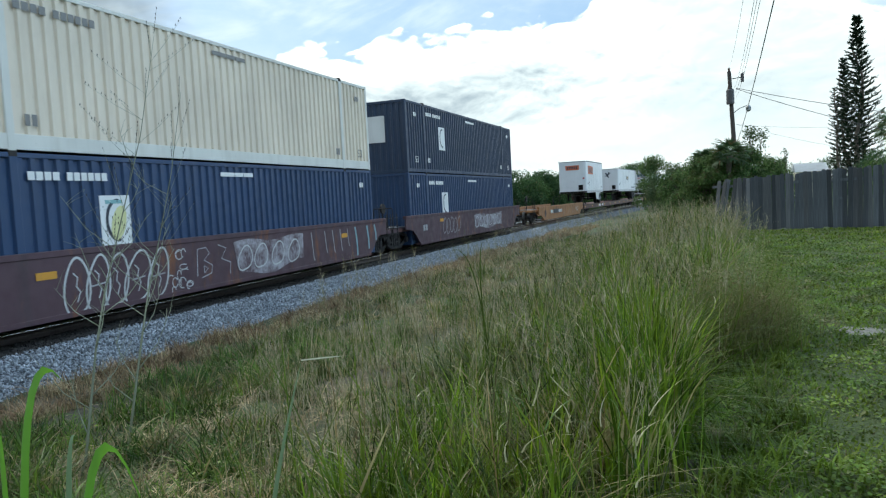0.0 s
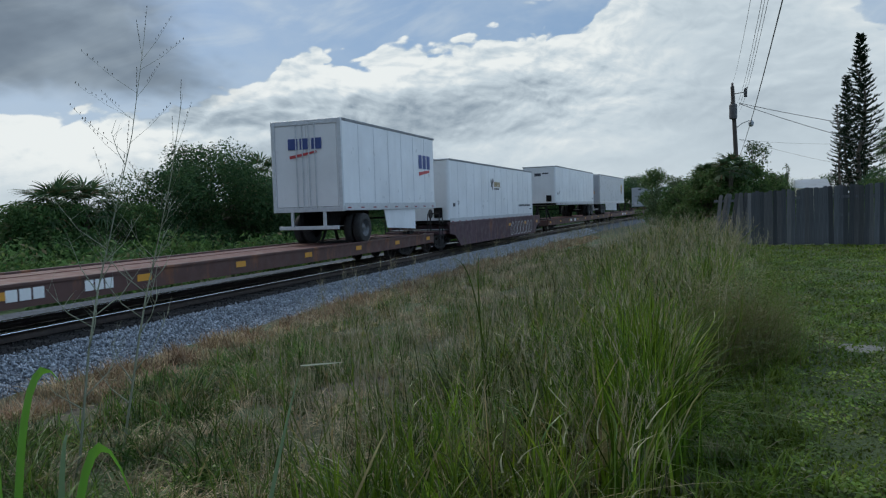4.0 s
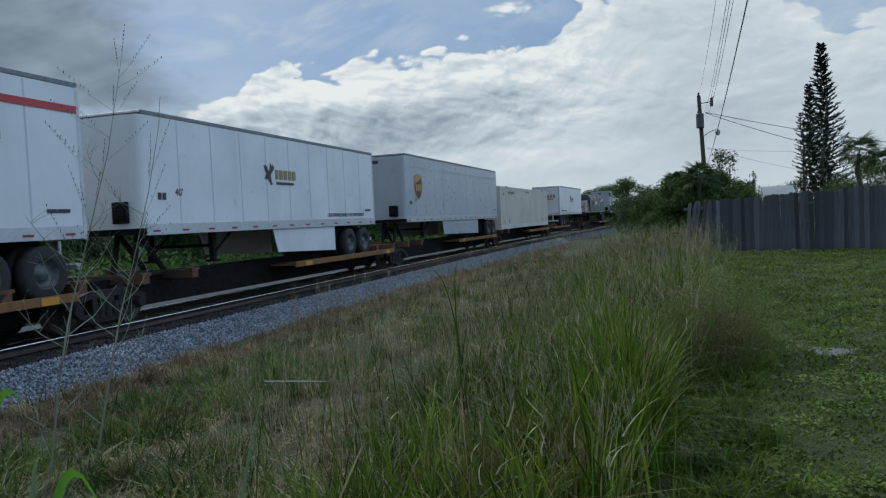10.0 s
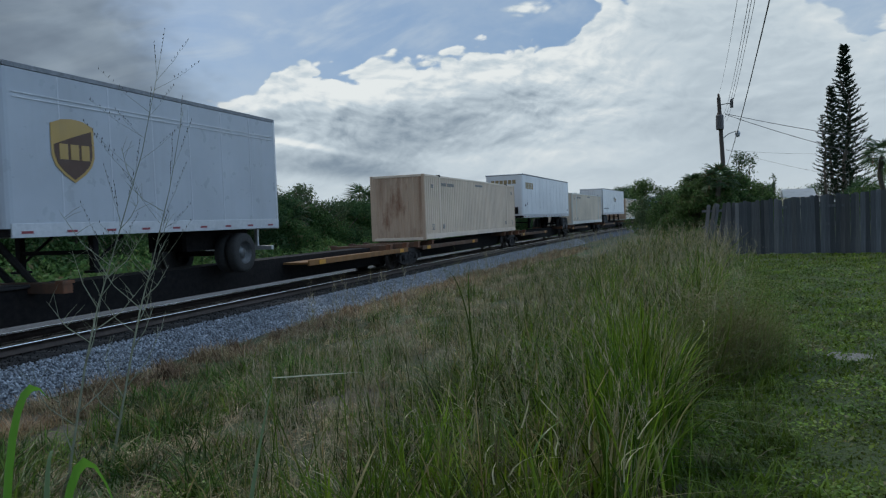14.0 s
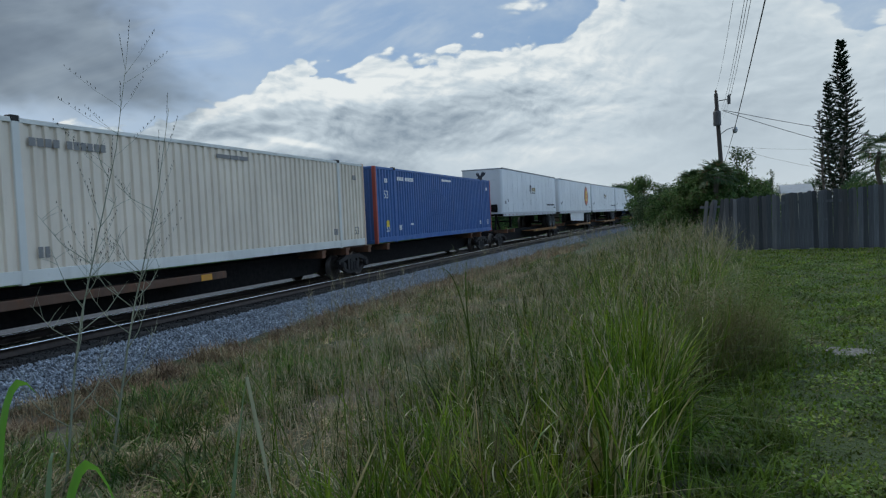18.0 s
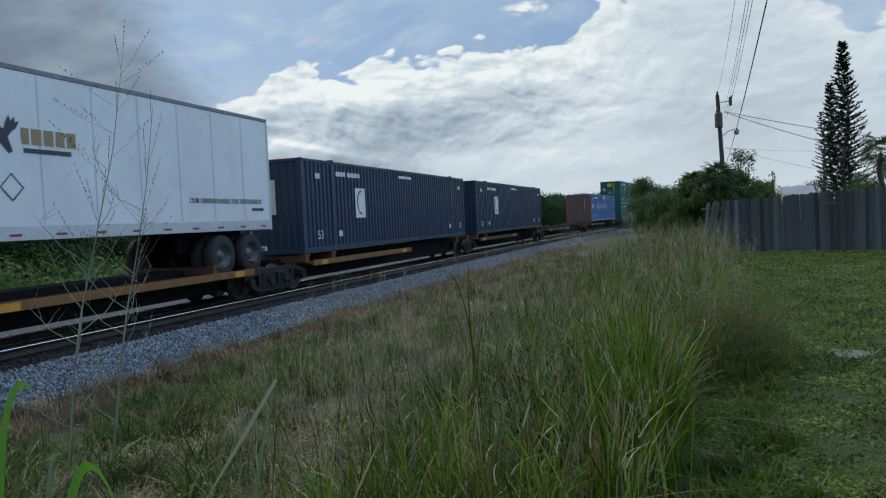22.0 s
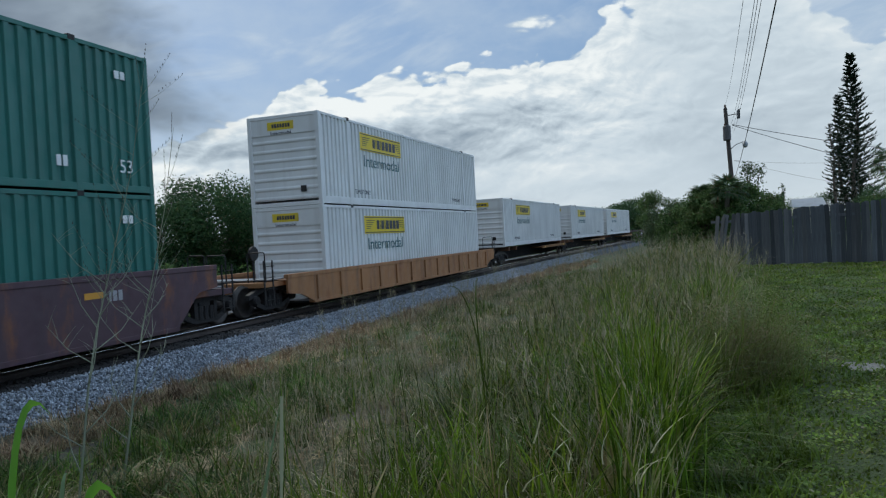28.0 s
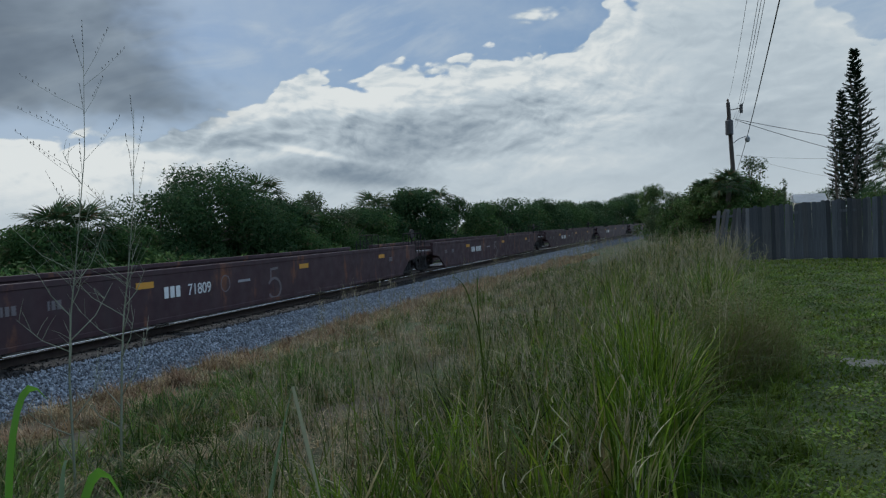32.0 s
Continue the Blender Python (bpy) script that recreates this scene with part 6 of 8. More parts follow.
def build_tall():
    rng = np.random.default_rng(31)
    n = 26000
    x, y, k = clumped(n, TALL_EDGE, GRASS_EDGE, 2.3, 34, rng, 400, 0.085, 1.6)
    ch = rng.uniform(0.3, 1.08, 400)[k]
    ridge = np.interp(x, [-5, -3, -1.2, 0.2, 1.5], [0.45, 0.62, 0.95, 1.0, 0.8]) * np.interp(y, [2.3, 4, 7, 12, 30], [0.60, 0.70, 0.92, 1.05, 1.1])
    h = ch * ridge * rng.uniform(0.5, 1.15, n) * 1.22
    v, f = blades(ground_points(x, y), h, rng.uniform(0.15, 1.7, n), rng.uniform(0.003, 0.0085, n) * np.interp(y, [2, 8, 30], [0.85, 1.2, 2.6]), rng, 5, 0.38)
    stuff("tall_grass", v, f, GRASS_TALL, "tall green and straw-coloured grass, seeding", "grass")
    # broad bright reeds, thickest in one clump at the lawn's edge
    n = 4200
    x, y, k = clumped(n, ([2, 8, 30], [-1.6, -1.7, -1.6]), GRASS_EDGE, 2.6, 15, rng, 90, 0.075, 1.5)
    h = rng.uniform(0.5, 1.15, 90)[k] * rng.uniform(0.55, 1.1, n) * np.interp(y, [2.6, 5, 9], [0.75, 1.0, 1.1])
    m = 1100
    x = np.concatenate([x, rng.normal(-0.27, 0.11, m)])
    y = np.concatenate([y, rng.normal(4.9, 0.55, m)])
    h = np.concatenate([h, rng.uniform(0.55, 1.2, m)])
    v, f = blades(ground_points(x, y), h, np.concatenate([rng.uniform(0.08, 0.9, n), rng.uniform(0.03, 0.6, m)]), rng.uniform(0.005, 0.0115, n + m), rng, 6, 0.16)
    stuff("reed_grass", v, f, GRASS_BRIGHT, "bright green broad-bladed grass in clumps", "grass")
    # sunlit arching grass along the ridge beside the lawn
    n = 5200
    x, y, k = clumped(n, ([5, 9, 14, 20], [-0.9, -0.9, -0.6, -0.4]), ([5, 9, 14, 20], [-0.1, 0.4, 0.85, 1.1]), 5.2, 17, rng, 70, 0.11, 1.15)
    h = rng.uniform(0.55, 1.15, 70)[k] * rng.uniform(0.6, 1.1, n)
    v, f = blades(ground_points(x, y), h, rng.uniform(0.5, 1.7, n), rng.uniform(0.004, 0.009, n) * np.interp(y, [5, 17], [1.0, 1.7]), rng, 6, 0.3)
    stuff("arching_grass", v, f, GRASS_BRIGHT, "bright green arching grass along the ridge", "grass")
    # broad old leaves, bent over and pale
    n = 1700
    x, y = scatter(n, ([2, 8, 30], [-1.8, -3.2, -2.4]), LAWN_EDGE, 3.2, 14, rng, 1.1)
    lift = rng.uniform(0.0, 0.75, n) * np.interp(x, [-3.5, -2, 0], [0.3, 0.7, 1.0])
    p = ground_points(x, y)
    p[:, 2] += lift
    v, f = blades(p, rng.uniform(0.08, 0.24, n), rng.uniform(0.4, 1.4, n), rng.uniform(0.0025, 0.006, n), rng, 5, 0.5)
    stuff("old_grass_leaves", v, f, GRASS_OLD, "pale bent-over old grass leaves", "grass")
    # stems standing out above the rest
    n = 420
    x, y = scatter(n, ([2, 8, 30], [-2.2, -3.0, -2.6]), LAWN_EDGE, 3.0, 12, rng, 1.2)
    v, f = blades(ground_points(x, y), rng.uniform(0.8, 1.35, n), rng.uniform(0.05, 0.6, n), rng.uniform(0.0035, 0.006, n), rng, 6, 0.2)
    stuff("grass_stems", v, f, GRASS_WEED, "dark green grass stems above the rest", "grass")
    # seed heads standing above
    n = 2000
    x, y = scatter(n, ([2, 5, 8, 15, 30, 60], [-1.5, -3.4, -4.2, -4.0, -2.6, -2.0]), LAWN_EDGE, 3.4, 26, rng, 1.3)
    base = ground_points(x, y)
    hh = rng.uniform(0.85, 1.5, n) * np.interp(y, [2.5, 4, 8], [0.65, 0.8, 1.0])
    vs, fs, off = [], [], 0
    v, f = blades(base, hh, rng.uniform(0.05, 0.35, n), np.full(n, 0.0018), rng, 4)
    vs.append(v)
    fs.append(f)
    off += len(v)
    tips = v.reshape(n, -1, 3)[:, -1]
    low = v.reshape(n, -1, 3)[:, 6]
    m = 13
    t = rng.uniform(0.15, 1.0, (n, m))
    p = (low[:, None] + (tips - low)[:, None] * t[..., None]).reshape(-1, 3)
    v2, f2 = blades(p, np.repeat(hh, m) * rng.uniform(0.05, 0.13, n * m), rng.uniform(0.5, 1.3, n * m), np.full(n * m, 0.0016), rng, 2)
    vs.append(v2)
    fs.append(f2 + off)
    stuff("grass_seed_heads", np.concatenate(vs), np.concatenate(fs), PANICLE, "thin pale seed heads over the tall grass", "grass")


build_tall()


def build_verge():
    rng = np.random.default_rng(41)
    # matted straw between the tall grass and the ballast
    n = 40000
    x, y, k = clumped(n, ([0, 20, 40], [-8.3, -8.3, -7.6]), TALL_EDGE, 2.2, 34, rng, 380, 0.15, 1.6)
    bare = np.exp(-(((x + 6.35) / 0.35) ** 2 + ((y - 8.1) / 0.55) ** 2)) + np.exp(-(((x + 5.9) / 0.4) ** 2 + ((y - 6.6) / 0.3) ** 2))
    keep = rng.random(n) > bare * 0.97
    x, y = x[keep], y[keep]
    v, f = blades(ground_points(x, y), rng.uniform(0.08, 0.36, len(x)), rng.uniform(0.6, 2.2, len(x)), rng.uniform(0.003, 0.0075, len(x)) * np.interp(y, [2, 30], [1, 2.4]), rng, 3)
    stuff("dry_grass", v, f, GRASS_DRY, "matted straw-coloured cut grass", "grass")
    # green weeds in tufts, thick towards the ballast
    n = 20000
    x, y, k = clumped(n, ([0, 20, 40], [-7.6, -6.9, -5.6]), TALL_EDGE, 2.2, 34, rng, 230, 0.14, 1.5)
    keep = rng.random(n) > 0.9 * np.exp(-(((x + 6.35) / 0.3) ** 2 + ((y - 8.1) / 0.5) ** 2))
    x, y, k = x[keep], y[keep], k[keep]
    h = rng.uniform(0.20, 0.55, 230)[k] * rng.uniform(0.45, 1.15, len(x))
    v, f = blades(ground_points(x, y), h, rng.uniform(0.2, 1.3, len(x)), rng.uniform(0.003, 0.008, len(x)) * np.interp(y, [2, 30], [1, 2.2]), rng, 4, 0.25)
    stuff("green_weeds", v, f, GRASS_WEED, "knee-high green weeds in tufts", "grass")
    n = 11000
    x, y, k = clumped(n, ([0, 20, 40], [-6.9, -6.6, -5.6]), ([0, 8, 20], [-2.6, -3.6, -3.6]), 3.0, 10.5, rng, 70, 0.135, 1.0)
    keep = rng.random(n) > 0.95 * np.exp(-(((x + 6.35) / 0.3) ** 2 + ((y - 8.1) / 0.5) ** 2))
    x, y, k = x[keep], y[keep], k[keep]
    h = rng.uniform(0.25, 0.62, 70)[k] * rng.uniform(0.4, 1.1, len(x))
    v, f = blades(ground_points(x, y), h, rng.uniform(0.2, 1.4, len(x)), rng.uniform(0.004, 0.010, len(x)), rng, 4, 0.35)
    stuff("leafy_weeds", v, f, leaf_mat("leafy_weed_blades", (0.018, 0.050, 0.007), (0.135, 0.235, 0.038), (0.24, 0.20, 0.10), 0.14, 0.4, 0.42, 0.5), "leafy green weed clumps on the verge", "weeds")
    n = 5200
    x, y, k = clumped(n, ([0, 20, 40], [-6.6, -6.2, -5.0]), ([0, 8, 20], [-2.6, -3.6, -3.4]), 2.6, 14, rng, 60, 0.16, 1.2)
    v, f = flat_leaves(x, y, ground_z(x, y) + rng.uniform(0.02, 0.22, n), rng.uniform(0.006, 0.013, n), rng)
    stuff("broad_weeds", v, f, GRASS_WEED, "small broad-leaved green weeds", "weeds")
    # the sprayed brown strip along the ballast
    n = 30000
    x, y, k = clumped(n, FOOT_EDGE, ([0, 20, 40], [-7.4, -6.8, -5.6]), 2.5, 50, rng, 260, 0.15, 1.5)
    v, f = blades(ground_points(x, y), rng.uniform(0.10, 0.46, n), rng.uniform(0.3, 1.5, n), rng.uniform(0.0035, 0.008, n) * np.interp(y, [2, 40], [1, 2.4]), rng, 3)
    stuff("dead_grass", v, f, GRASS_DEAD, "dead brown grass along the foot of the ballast", "grass")
    # brown dry bush at the lawn's edge
    cs = np.array([(0.45, 7.7, 0.45), (0.25, 8.1, 0.5), (0.70, 8.3, 0.4), (0.50, 8.9, 0.55), (0.22, 7.4, 0.35)])
    n = 5000
    k = rng.integers(0, 5, n)
    base = np.stack([cs[k, 0] + rng.normal(0, 0.20, n), cs[k, 1] + rng.normal(0, 0.26, n), np.zeros(n)], 1)
    base[:, 2] = ground_z(base[:, 0], base[:, 1])
    v, f = blades(base, rng.uniform(0.30, 0.95, n), rng.uniform(0.2, 1.2, n), rng.uniform(0.0018, 0.004, n), rng, 4, 0.25)
    q = 12000
    p = base[rng.integers(0, n, q)] + np.stack([rng.normal(0, 0.13, q), rng.normal(0, 0.13, q), rng.uniform(0.05, 0.85, q)], 1)
    v2, f2 = flat_leaves(p[:, 0], p[:, 1], p[:, 2], rng.uniform(0.005, 0.011, q), rng)
    bush = leaf_mat("bush_stems", (0.12, 0.105, 0.045), (0.28, 0.235, 0.11), (0.13, 0.17, 0.04), 0.4, 0.4)
    stuff("dry_bush", v, f, bush, "brown dry weedy bush at the lawn's edge", "bush")
    stuff("bush_leaves", v2, f2, bush, "small brown leaves of the dry bush", "bush")


build_verge()


def build_round_about():
    """Lawn and rough grass on all sides of the place where one stands."""
    rng = np.random.default_rng(51)
    n = 26000
    x, y = rng.uniform(-0.4, 6.5, n) + rng.normal(0, 0.3, n), rng.uniform(-6, 2.5, n) + rng.normal(0, 0.2, n)
    v, f = blades(ground_points(x, y, 0.005), rng.uniform(0.02, 0.08, n), rng.uniform(0.4, 1.4, n), rng.uniform(0.006, 0.012, n), rng, 2)
    stuff("lawn_grass", v, f, GRASS_LAWN, "short mown green lawn grass", "grass")
    n = 14000
    x, y, k = clumped(n, -8.5, -0.5, -6, 2.4, rng, 260, 0.17, 1.0)
    v, f = blades(ground_points(x, y), rng.uniform(0.08, 0.36, n), rng.uniform(0.6, 2.0, n), rng.uniform(0.004, 0.008, n), rng, 3)
    stuff("dry_grass", v, f, GRASS_DRY, "matted straw-coloured cut grass", "grass")
    x, y, k = clumped(n, -8.0, -0.5, -6, 2.2, rng, 200, 0.14, 1.0)
    v, f = blades(ground_points(x, y), rng.uniform(0.12, 0.42, n), rng.uniform(0.2, 1.3, n), rng.uniform(0.004, 0.009, n), rng, 3, 0.25)
    stuff("green_weeds", v, f, GRASS_WEED, "knee-high green weeds in tufts", "grass")


build_round_about()


# ---- weeds and single leaves close to the camera ----
STALK = leaf_mat("dry_stalk", (0.19, 0.205, 0.135), (0.30, 0.31, 0.22), None, 0, 0.15)
TWIG = leaf_mat("green_twig", (0.26, 0.28, 0.19), (0.42, 0.43, 0.33), None, 0, 0.2)
SEED = leaf_mat("dark_seeds", (0.03, 0.025, 0.02), (0.08, 0.065, 0.045), None, 0, 0.2)
BROAD = leaf_mat("broad_green_leaf", (0.13, 0.32, 0.035), (0.20, 0.42, 0.06), None, 0, 0.5, 0.35)
BROAD_GREY = leaf_mat("broad_grey_leaf", (0.16, 0.24, 0.12), (0.26, 0.35, 0.20), None, 0, 0.35, 0.35)
PALE = leaf_mat("pale_leaf_underside", (0.34, 0.37, 0.25), (0.44, 0.46, 0.33), None, 0, 0.35, 0.35)
SWAY, WEEDS = [], []


def seed_weed(d, line, heads, label, seed):
    """A forked pale stalk with thin twigs and a few strings of dark seeds; line: (azimuth, elevation) up the stalk."""
    rng = random.Random(seed)
    pts = [dir_at(a, e, d + 0.25 * i) for i, (a, e) in enumerate(line)]
    x, y = pts[0].x, pts[0].y
    gz = float(ground_z(x, y))
    base = Vector((x, y, gz))
    w = tagged(new("weed_stalk"), label, "weed", "tall weeds by the track")
    w.matrix_basis = Matrix.Translation(base)
    P = [Vector((-0.08, 0, -0.03))] + [p - base for p in pts]
    fine = []
    for a, b in zip(P, P[1:]):
        fine += [a.lerp(b, k / 3) for k in range(3)]
    fine.append(P[-1])
    n = len(fine)
    bm = bmesh.new()
    hoop(bm, fine, [0.0115 * (1 - i / n) ** 1.1 + 0.0014 for i in range(n)], 6)
    part("stalk", bm, STALK, w, "pale dry stalk", smooth=True)

    def at(f):
        g = f * (n - 1)
        i = min(int(g), n - 2)
        return fine[i].lerp(fine[i + 1], g - i)
    right = Vector((0.74, 0.67, 0))
    for f, l, s in ((0.20, 0.52, -1), (0.34, 0.66, 1), (0.24, 0.42, -1), (0.26, 0.55, 1), (0.40, 0.45, -1), (0.43, 0.50, 1), (0.50, 0.55, -1), (0.53, 0.42, 1), (0.58, 0.60, 1), (0.62, 0.5, -1), (0.70, 0.4, 1), (0.78, 0.35, -1)):
        p = at(f)
        out = right * s * l * rng.uniform(0.35, 0.75) + Vector((0, 1, 0)) * rng.uniform(-0.2, 0.2)
        up = l * rng.uniform(0.6, 1.0)
        q = p + out * 0.55 + Vector((0, 0, up * 0.4))
        r = p + out + Vector((0, 0, up))
        bm = bmesh.new()
        hoop(bm, [p, p.lerp(q, 0.5), q, q.lerp(r, 0.5), r], [0.0075 - 0.005 * f, 0.0062 - 0.004 * f, 0.0046 - 0.0025 * f, 0.0024, 0.001], 5)
        br = part("branch", bm, TWIG, w, "thin side shoot", smooth=True)
        for k in range(4):
            c = q.lerp(r, rng.uniform(0.0, 0.9))
            e = c + Vector((rng.uniform(-0.16, 0.16), rng.uniform(-0.16, 0.16), rng.uniform(0.04, 0.2)))
            bm = bmesh.new()
            hoop(bm, [c, c.lerp(e, 0.5) + Vector((0, 0, 0.01)), e], [0.0022, 0.0015, 0.0008], 4)
            part("twig", bm, TWIG, br)
    for k in range(heads):
        c = at(rng.uniform(0.55, 1.0))
        e = c + right * rng.uniform(-0.38, 0.38) + Vector((0, rng.uniform(-0.2, 0.2), rng.uniform(0.2, 0.55)))
        bm = bmesh.new()
        hoop(bm, [c, c.lerp(e, 0.5) - Vector((0, 0, 0.02)), e], [0.002, 0.0014, 0.0008], 4)
        head = part("seed_head", bm, TWIG, w, "thin string of seeds")
        for j in range(7):
            p = c.lerp(e, 0.45 + 0.09 * j + rng.uniform(-0.03, 0.03))
            bm = bmesh.new()
            hoop(bm, [p, p + Vector((rng.uniform(-0.006, 0.006), 0, 0.010)), p + Vector((rng.uniform(-0.009, 0.009), 0, 0.022))], [0.0015, rng.uniform(0.0025, 0.005), 0.0008], 5)
            part("seed", bm, SEED, head)
    WEEDS.append((w, seed * 1.7))


def leaf_blade(parent, pts, width, material):
    """One broad folded leaf along a line of points."""
    bm = bmesh.new()
    rows = []
    P = [Vector(p) for p in pts]
    n = len(P)
    for i, p in enumerate(P):
        d = (P[min(i + 1, n - 1)] - P[max(i - 1, 0)]).normalized()
        side = d.cross(Vector((0.35, 0.9, 0.2))).normalized()
        up = side.cross(d).normalized()
        t = i / (n - 1)
        w = width * (0.75 + 0.5 * t if t < 0.4 else 0.95 * (1 - ((t - 0.4) / 0.6) ** 1.6)) + 0.0006
        rows.append([bm.verts.new(p - side * w + up * w * 0.25), bm.verts.new(p), bm.verts.new(p + side * w + up * w * 0.25)])
    for a, b in zip(rows, rows[1:]):
        for k in range(2):
            bm.faces.new((a[k], a[k + 1], b[k + 1], b[k]))
    return part("leaf", bm, material, parent, smooth=True)


def arc(p, q, r, n=14):
    """A bent line p to r by way of q."""
    p, q, r = Vector(p), Vector(q), Vector(r)
    return [(1 - t) ** 2 * p + 2 * t * (1 - t) * q + t * t * r for t in (i / n for i in range(n + 1))]



seed_weed(6.4, [(-46.0, -16.5), (-45.0, -9.3), (-44.2, -5.2), (-43.1, -1.0), (-41.3, 6.0), (-40.2, 12.2)], 24, "tall dry weed with forked shoots and dark seeds", 1)
seed_weed(6.6, [(-42.8, -14.5), (-41.7, -8.5), (-41.1, -5.5), (-40.2, -2.0), (-39.0, 3.2), (-38.0, 9.0)], 14, "tall dry weed with forked shoots and few seeds", 2)


def tuft(name, az, d, lines, label, sway=1.5, phase=0.0):
    """A few leaves rooted together; each line: the bend and the tip as (azimuth, elevation, distance), width, material."""
    x, y = spot(az, d)
    g = tagged(new(name), label, "grass", "grass tufts near the camera")
    z = float(ground_z(x, y))
    g.matrix_basis = Matrix.Translation((x, y, z))
    base = Vector((x, y, z))
    for (a1, e1, d1), (a2, e2, d2), w, m in lines:
        leaf_blade(g, [p - base for p in arc(base, dir_at(a1, e1, d1), dir_at(a2, e2, d2))], w, m)
    SWAY.append((g, sway, phase))
    return g


tuft("grass_tuft", -51.0, 1.8, [((-51.4, -3.5, 1.8), (-47.3, -10.9, 1.75), 0.023, BROAD), ((-51.6, -13, 1.75), (-51.2, -13.5, 1.7), 0.022, BROAD)], "bright green broad grass leaves close by", 2.2, 0.4)
tuft("grass_tuft", -49.0, 1.7, [((-47.8, -13.5, 1.7), (-46.6, -14.9, 1.7), 0.021, BROAD_GREY), ((-47.0, 0.5, 1.7), (-42.0, -22.5, 1.6), 0.017, BROAD)], "grey-green and green leaves, one bent over", 1.6, 2.2)
tuft("grass_tuft", -14.9, 4.4, [((-15.5, -3, 4.5), (-18.0, -4.0, 4.5), 0.005, GRASS_WEED), ((-16.4, -4.5, 4.4), (-15.6, -3.4, 4.5), 0.006, GRASS_WEED)], "tall grass stems with bent tips", 0.8, 1.1)

# the broken leaf: a stem with a tip that hangs and swings from its fold
FOLD = dir_at(-31.2, -11.6, 2.3)
fx, fy = spot(-36.5, 2.25)
FOOT = Vector((fx, fy, float(ground_z(fx, fy))))
broken = tagged(new("broken_grass_leaf"), "tall grey-green grass leaf with a broken tip", "grass", "grass tufts near the camera")
broken.matrix_basis = Matrix.Translation(FOOT)
leaf_blade(broken, [p - FOOT for p in arc(FOOT, (FOOT + FOLD) * 0.5 + Vector((-0.05, 0, 0.12)), FOLD)][:-1] + [FOLD - FOOT], 0.013, BROAD_GREY)
BROKEN_TIP = leaf_blade(broken, [(0, 0, -0.03 * i) for i in range(16)], 0.0065, PALE)
BROKEN_TIP.name = "leaf_tip"


# ---- marks, signs and paint on the train ----
GOLD = paint("dull_gold", (0.30, 0.22, 0.10), amount=0.3)
BROWN_INK = paint("brown_mark", (0.075, 0.035, 0.02), amount=0.2)
SHIELD_GOLD = paint("shield_gold", (0.42, 0.27, 0.08), amount=0.3)
SIGN_ORANGE = paint("sign_orange", (0.60, 0.13, 0.05), amount=0.35)
SIGN_YELLOW = paint("sign_yellow", (0.72, 0.52, 0.02), amount=0.35)
STRIPE_RED = paint("stripe_red", (0.45, 0.045, 0.05), amount=0.3)
TEAL_INK = paint("teal_lettering", (0.03, 0.12, 0.13), amount=0.3)
BLUE_INK = paint("blue_mark", (0.03, 0.06, 0.22), amount=0.3)
FADED_WHITE = paint("faded_white_paint", (0.34, 0.33, 0.34), amount=0.6)
GHOST = paint("ghost_of_white_paint", (0.15, 0.13, 0.135), amount=0.6)
GRAFFITI = paint("white_graffiti", (0.50, 0.50, 0.49), amount=0.45)
SMEAR = paint("overpainted_blue", (0.055, 0.115, 0.28), amount=0.4)
SIDE = 1.3                       # x of a trailer's near side
CSIDE = CW / 2 - 0.009           # x of a container's near side


def near(thing, length):
    """Local y of a distance from the thing's near end."""
    return lambda d: d - length / 2


def stroke(parent, x, pts, width, material, name="graffiti_stroke"):
    """A painted line on a side facing +x."""
    bm = bmesh.new()
    rows = []
    for i, (y, z) in enumerate(pts):
        a, b = pts[max(i - 1, 0)], pts[min(i + 1, len(pts) - 1)]
        d = Vector((b[0] - a[0], b[1] - a[1]))
        d = d.normalized() if d.length else Vector((1, 0))
        w = width / 2
        rows.append((bm.verts.new((x, y - d.y * w, z + d.x * w)), bm.verts.new((x, y + d.y * w, z - d.x * w))))
    for p, q in zip(rows, rows[1:]):
        bm.faces.new((p[0], p[1], q[1], q[0]))
    part(name, bm, material, parent)


def ring(y, z, ry, rz, a0=0, a1=360, n=22, lean=0.0):
    return [(y + ry * math.cos(radians(a0 + (a1 - a0) * i / n)) + lean * rz * math.sin(radians(a0 + (a1 - a0) * i / n)), z + rz * math.sin(radians(a0 + (a1 - a0) * i / n))) for i in range(n + 1)]


BIRD = [(0.0, 0.86), (0.12, 0.60), (0.22, 0.52), (0.10, 0.34), (0.02, 0.30), (0.16, 0.24), (0.30, 0.30), (0.46, 0.14), (0.60, 0.0), (0.72, 0.06), (0.64, 0.26), (0.58, 0.42), (0.72, 0.58), (0.86, 0.66), (0.98, 0.86),
        (0.84, 0.82), (0.82, 0.96), (0.70, 0.84), (0.64, 1.0), (0.54, 0.80), (0.46, 0.62), (0.36, 0.66), (0.30, 0.84), (0.22, 0.80), (0.16, 0.92), (0.10, 0.82)]
SHIELD = [(0.0, 0.90), (0.25, 0.98), (0.5, 1.0), (0.75, 0.98), (1.0, 0.90), (1.0, 0.42), (0.92, 0.26), (0.75, 0.13), (0.5, 0.0), (0.25, 0.13), (0.08, 0.26), (0.0, 0.42)]


def fit_outline(o, y, z, w, h):
    return [(y + a * w, z + b * h) for a, b in o]


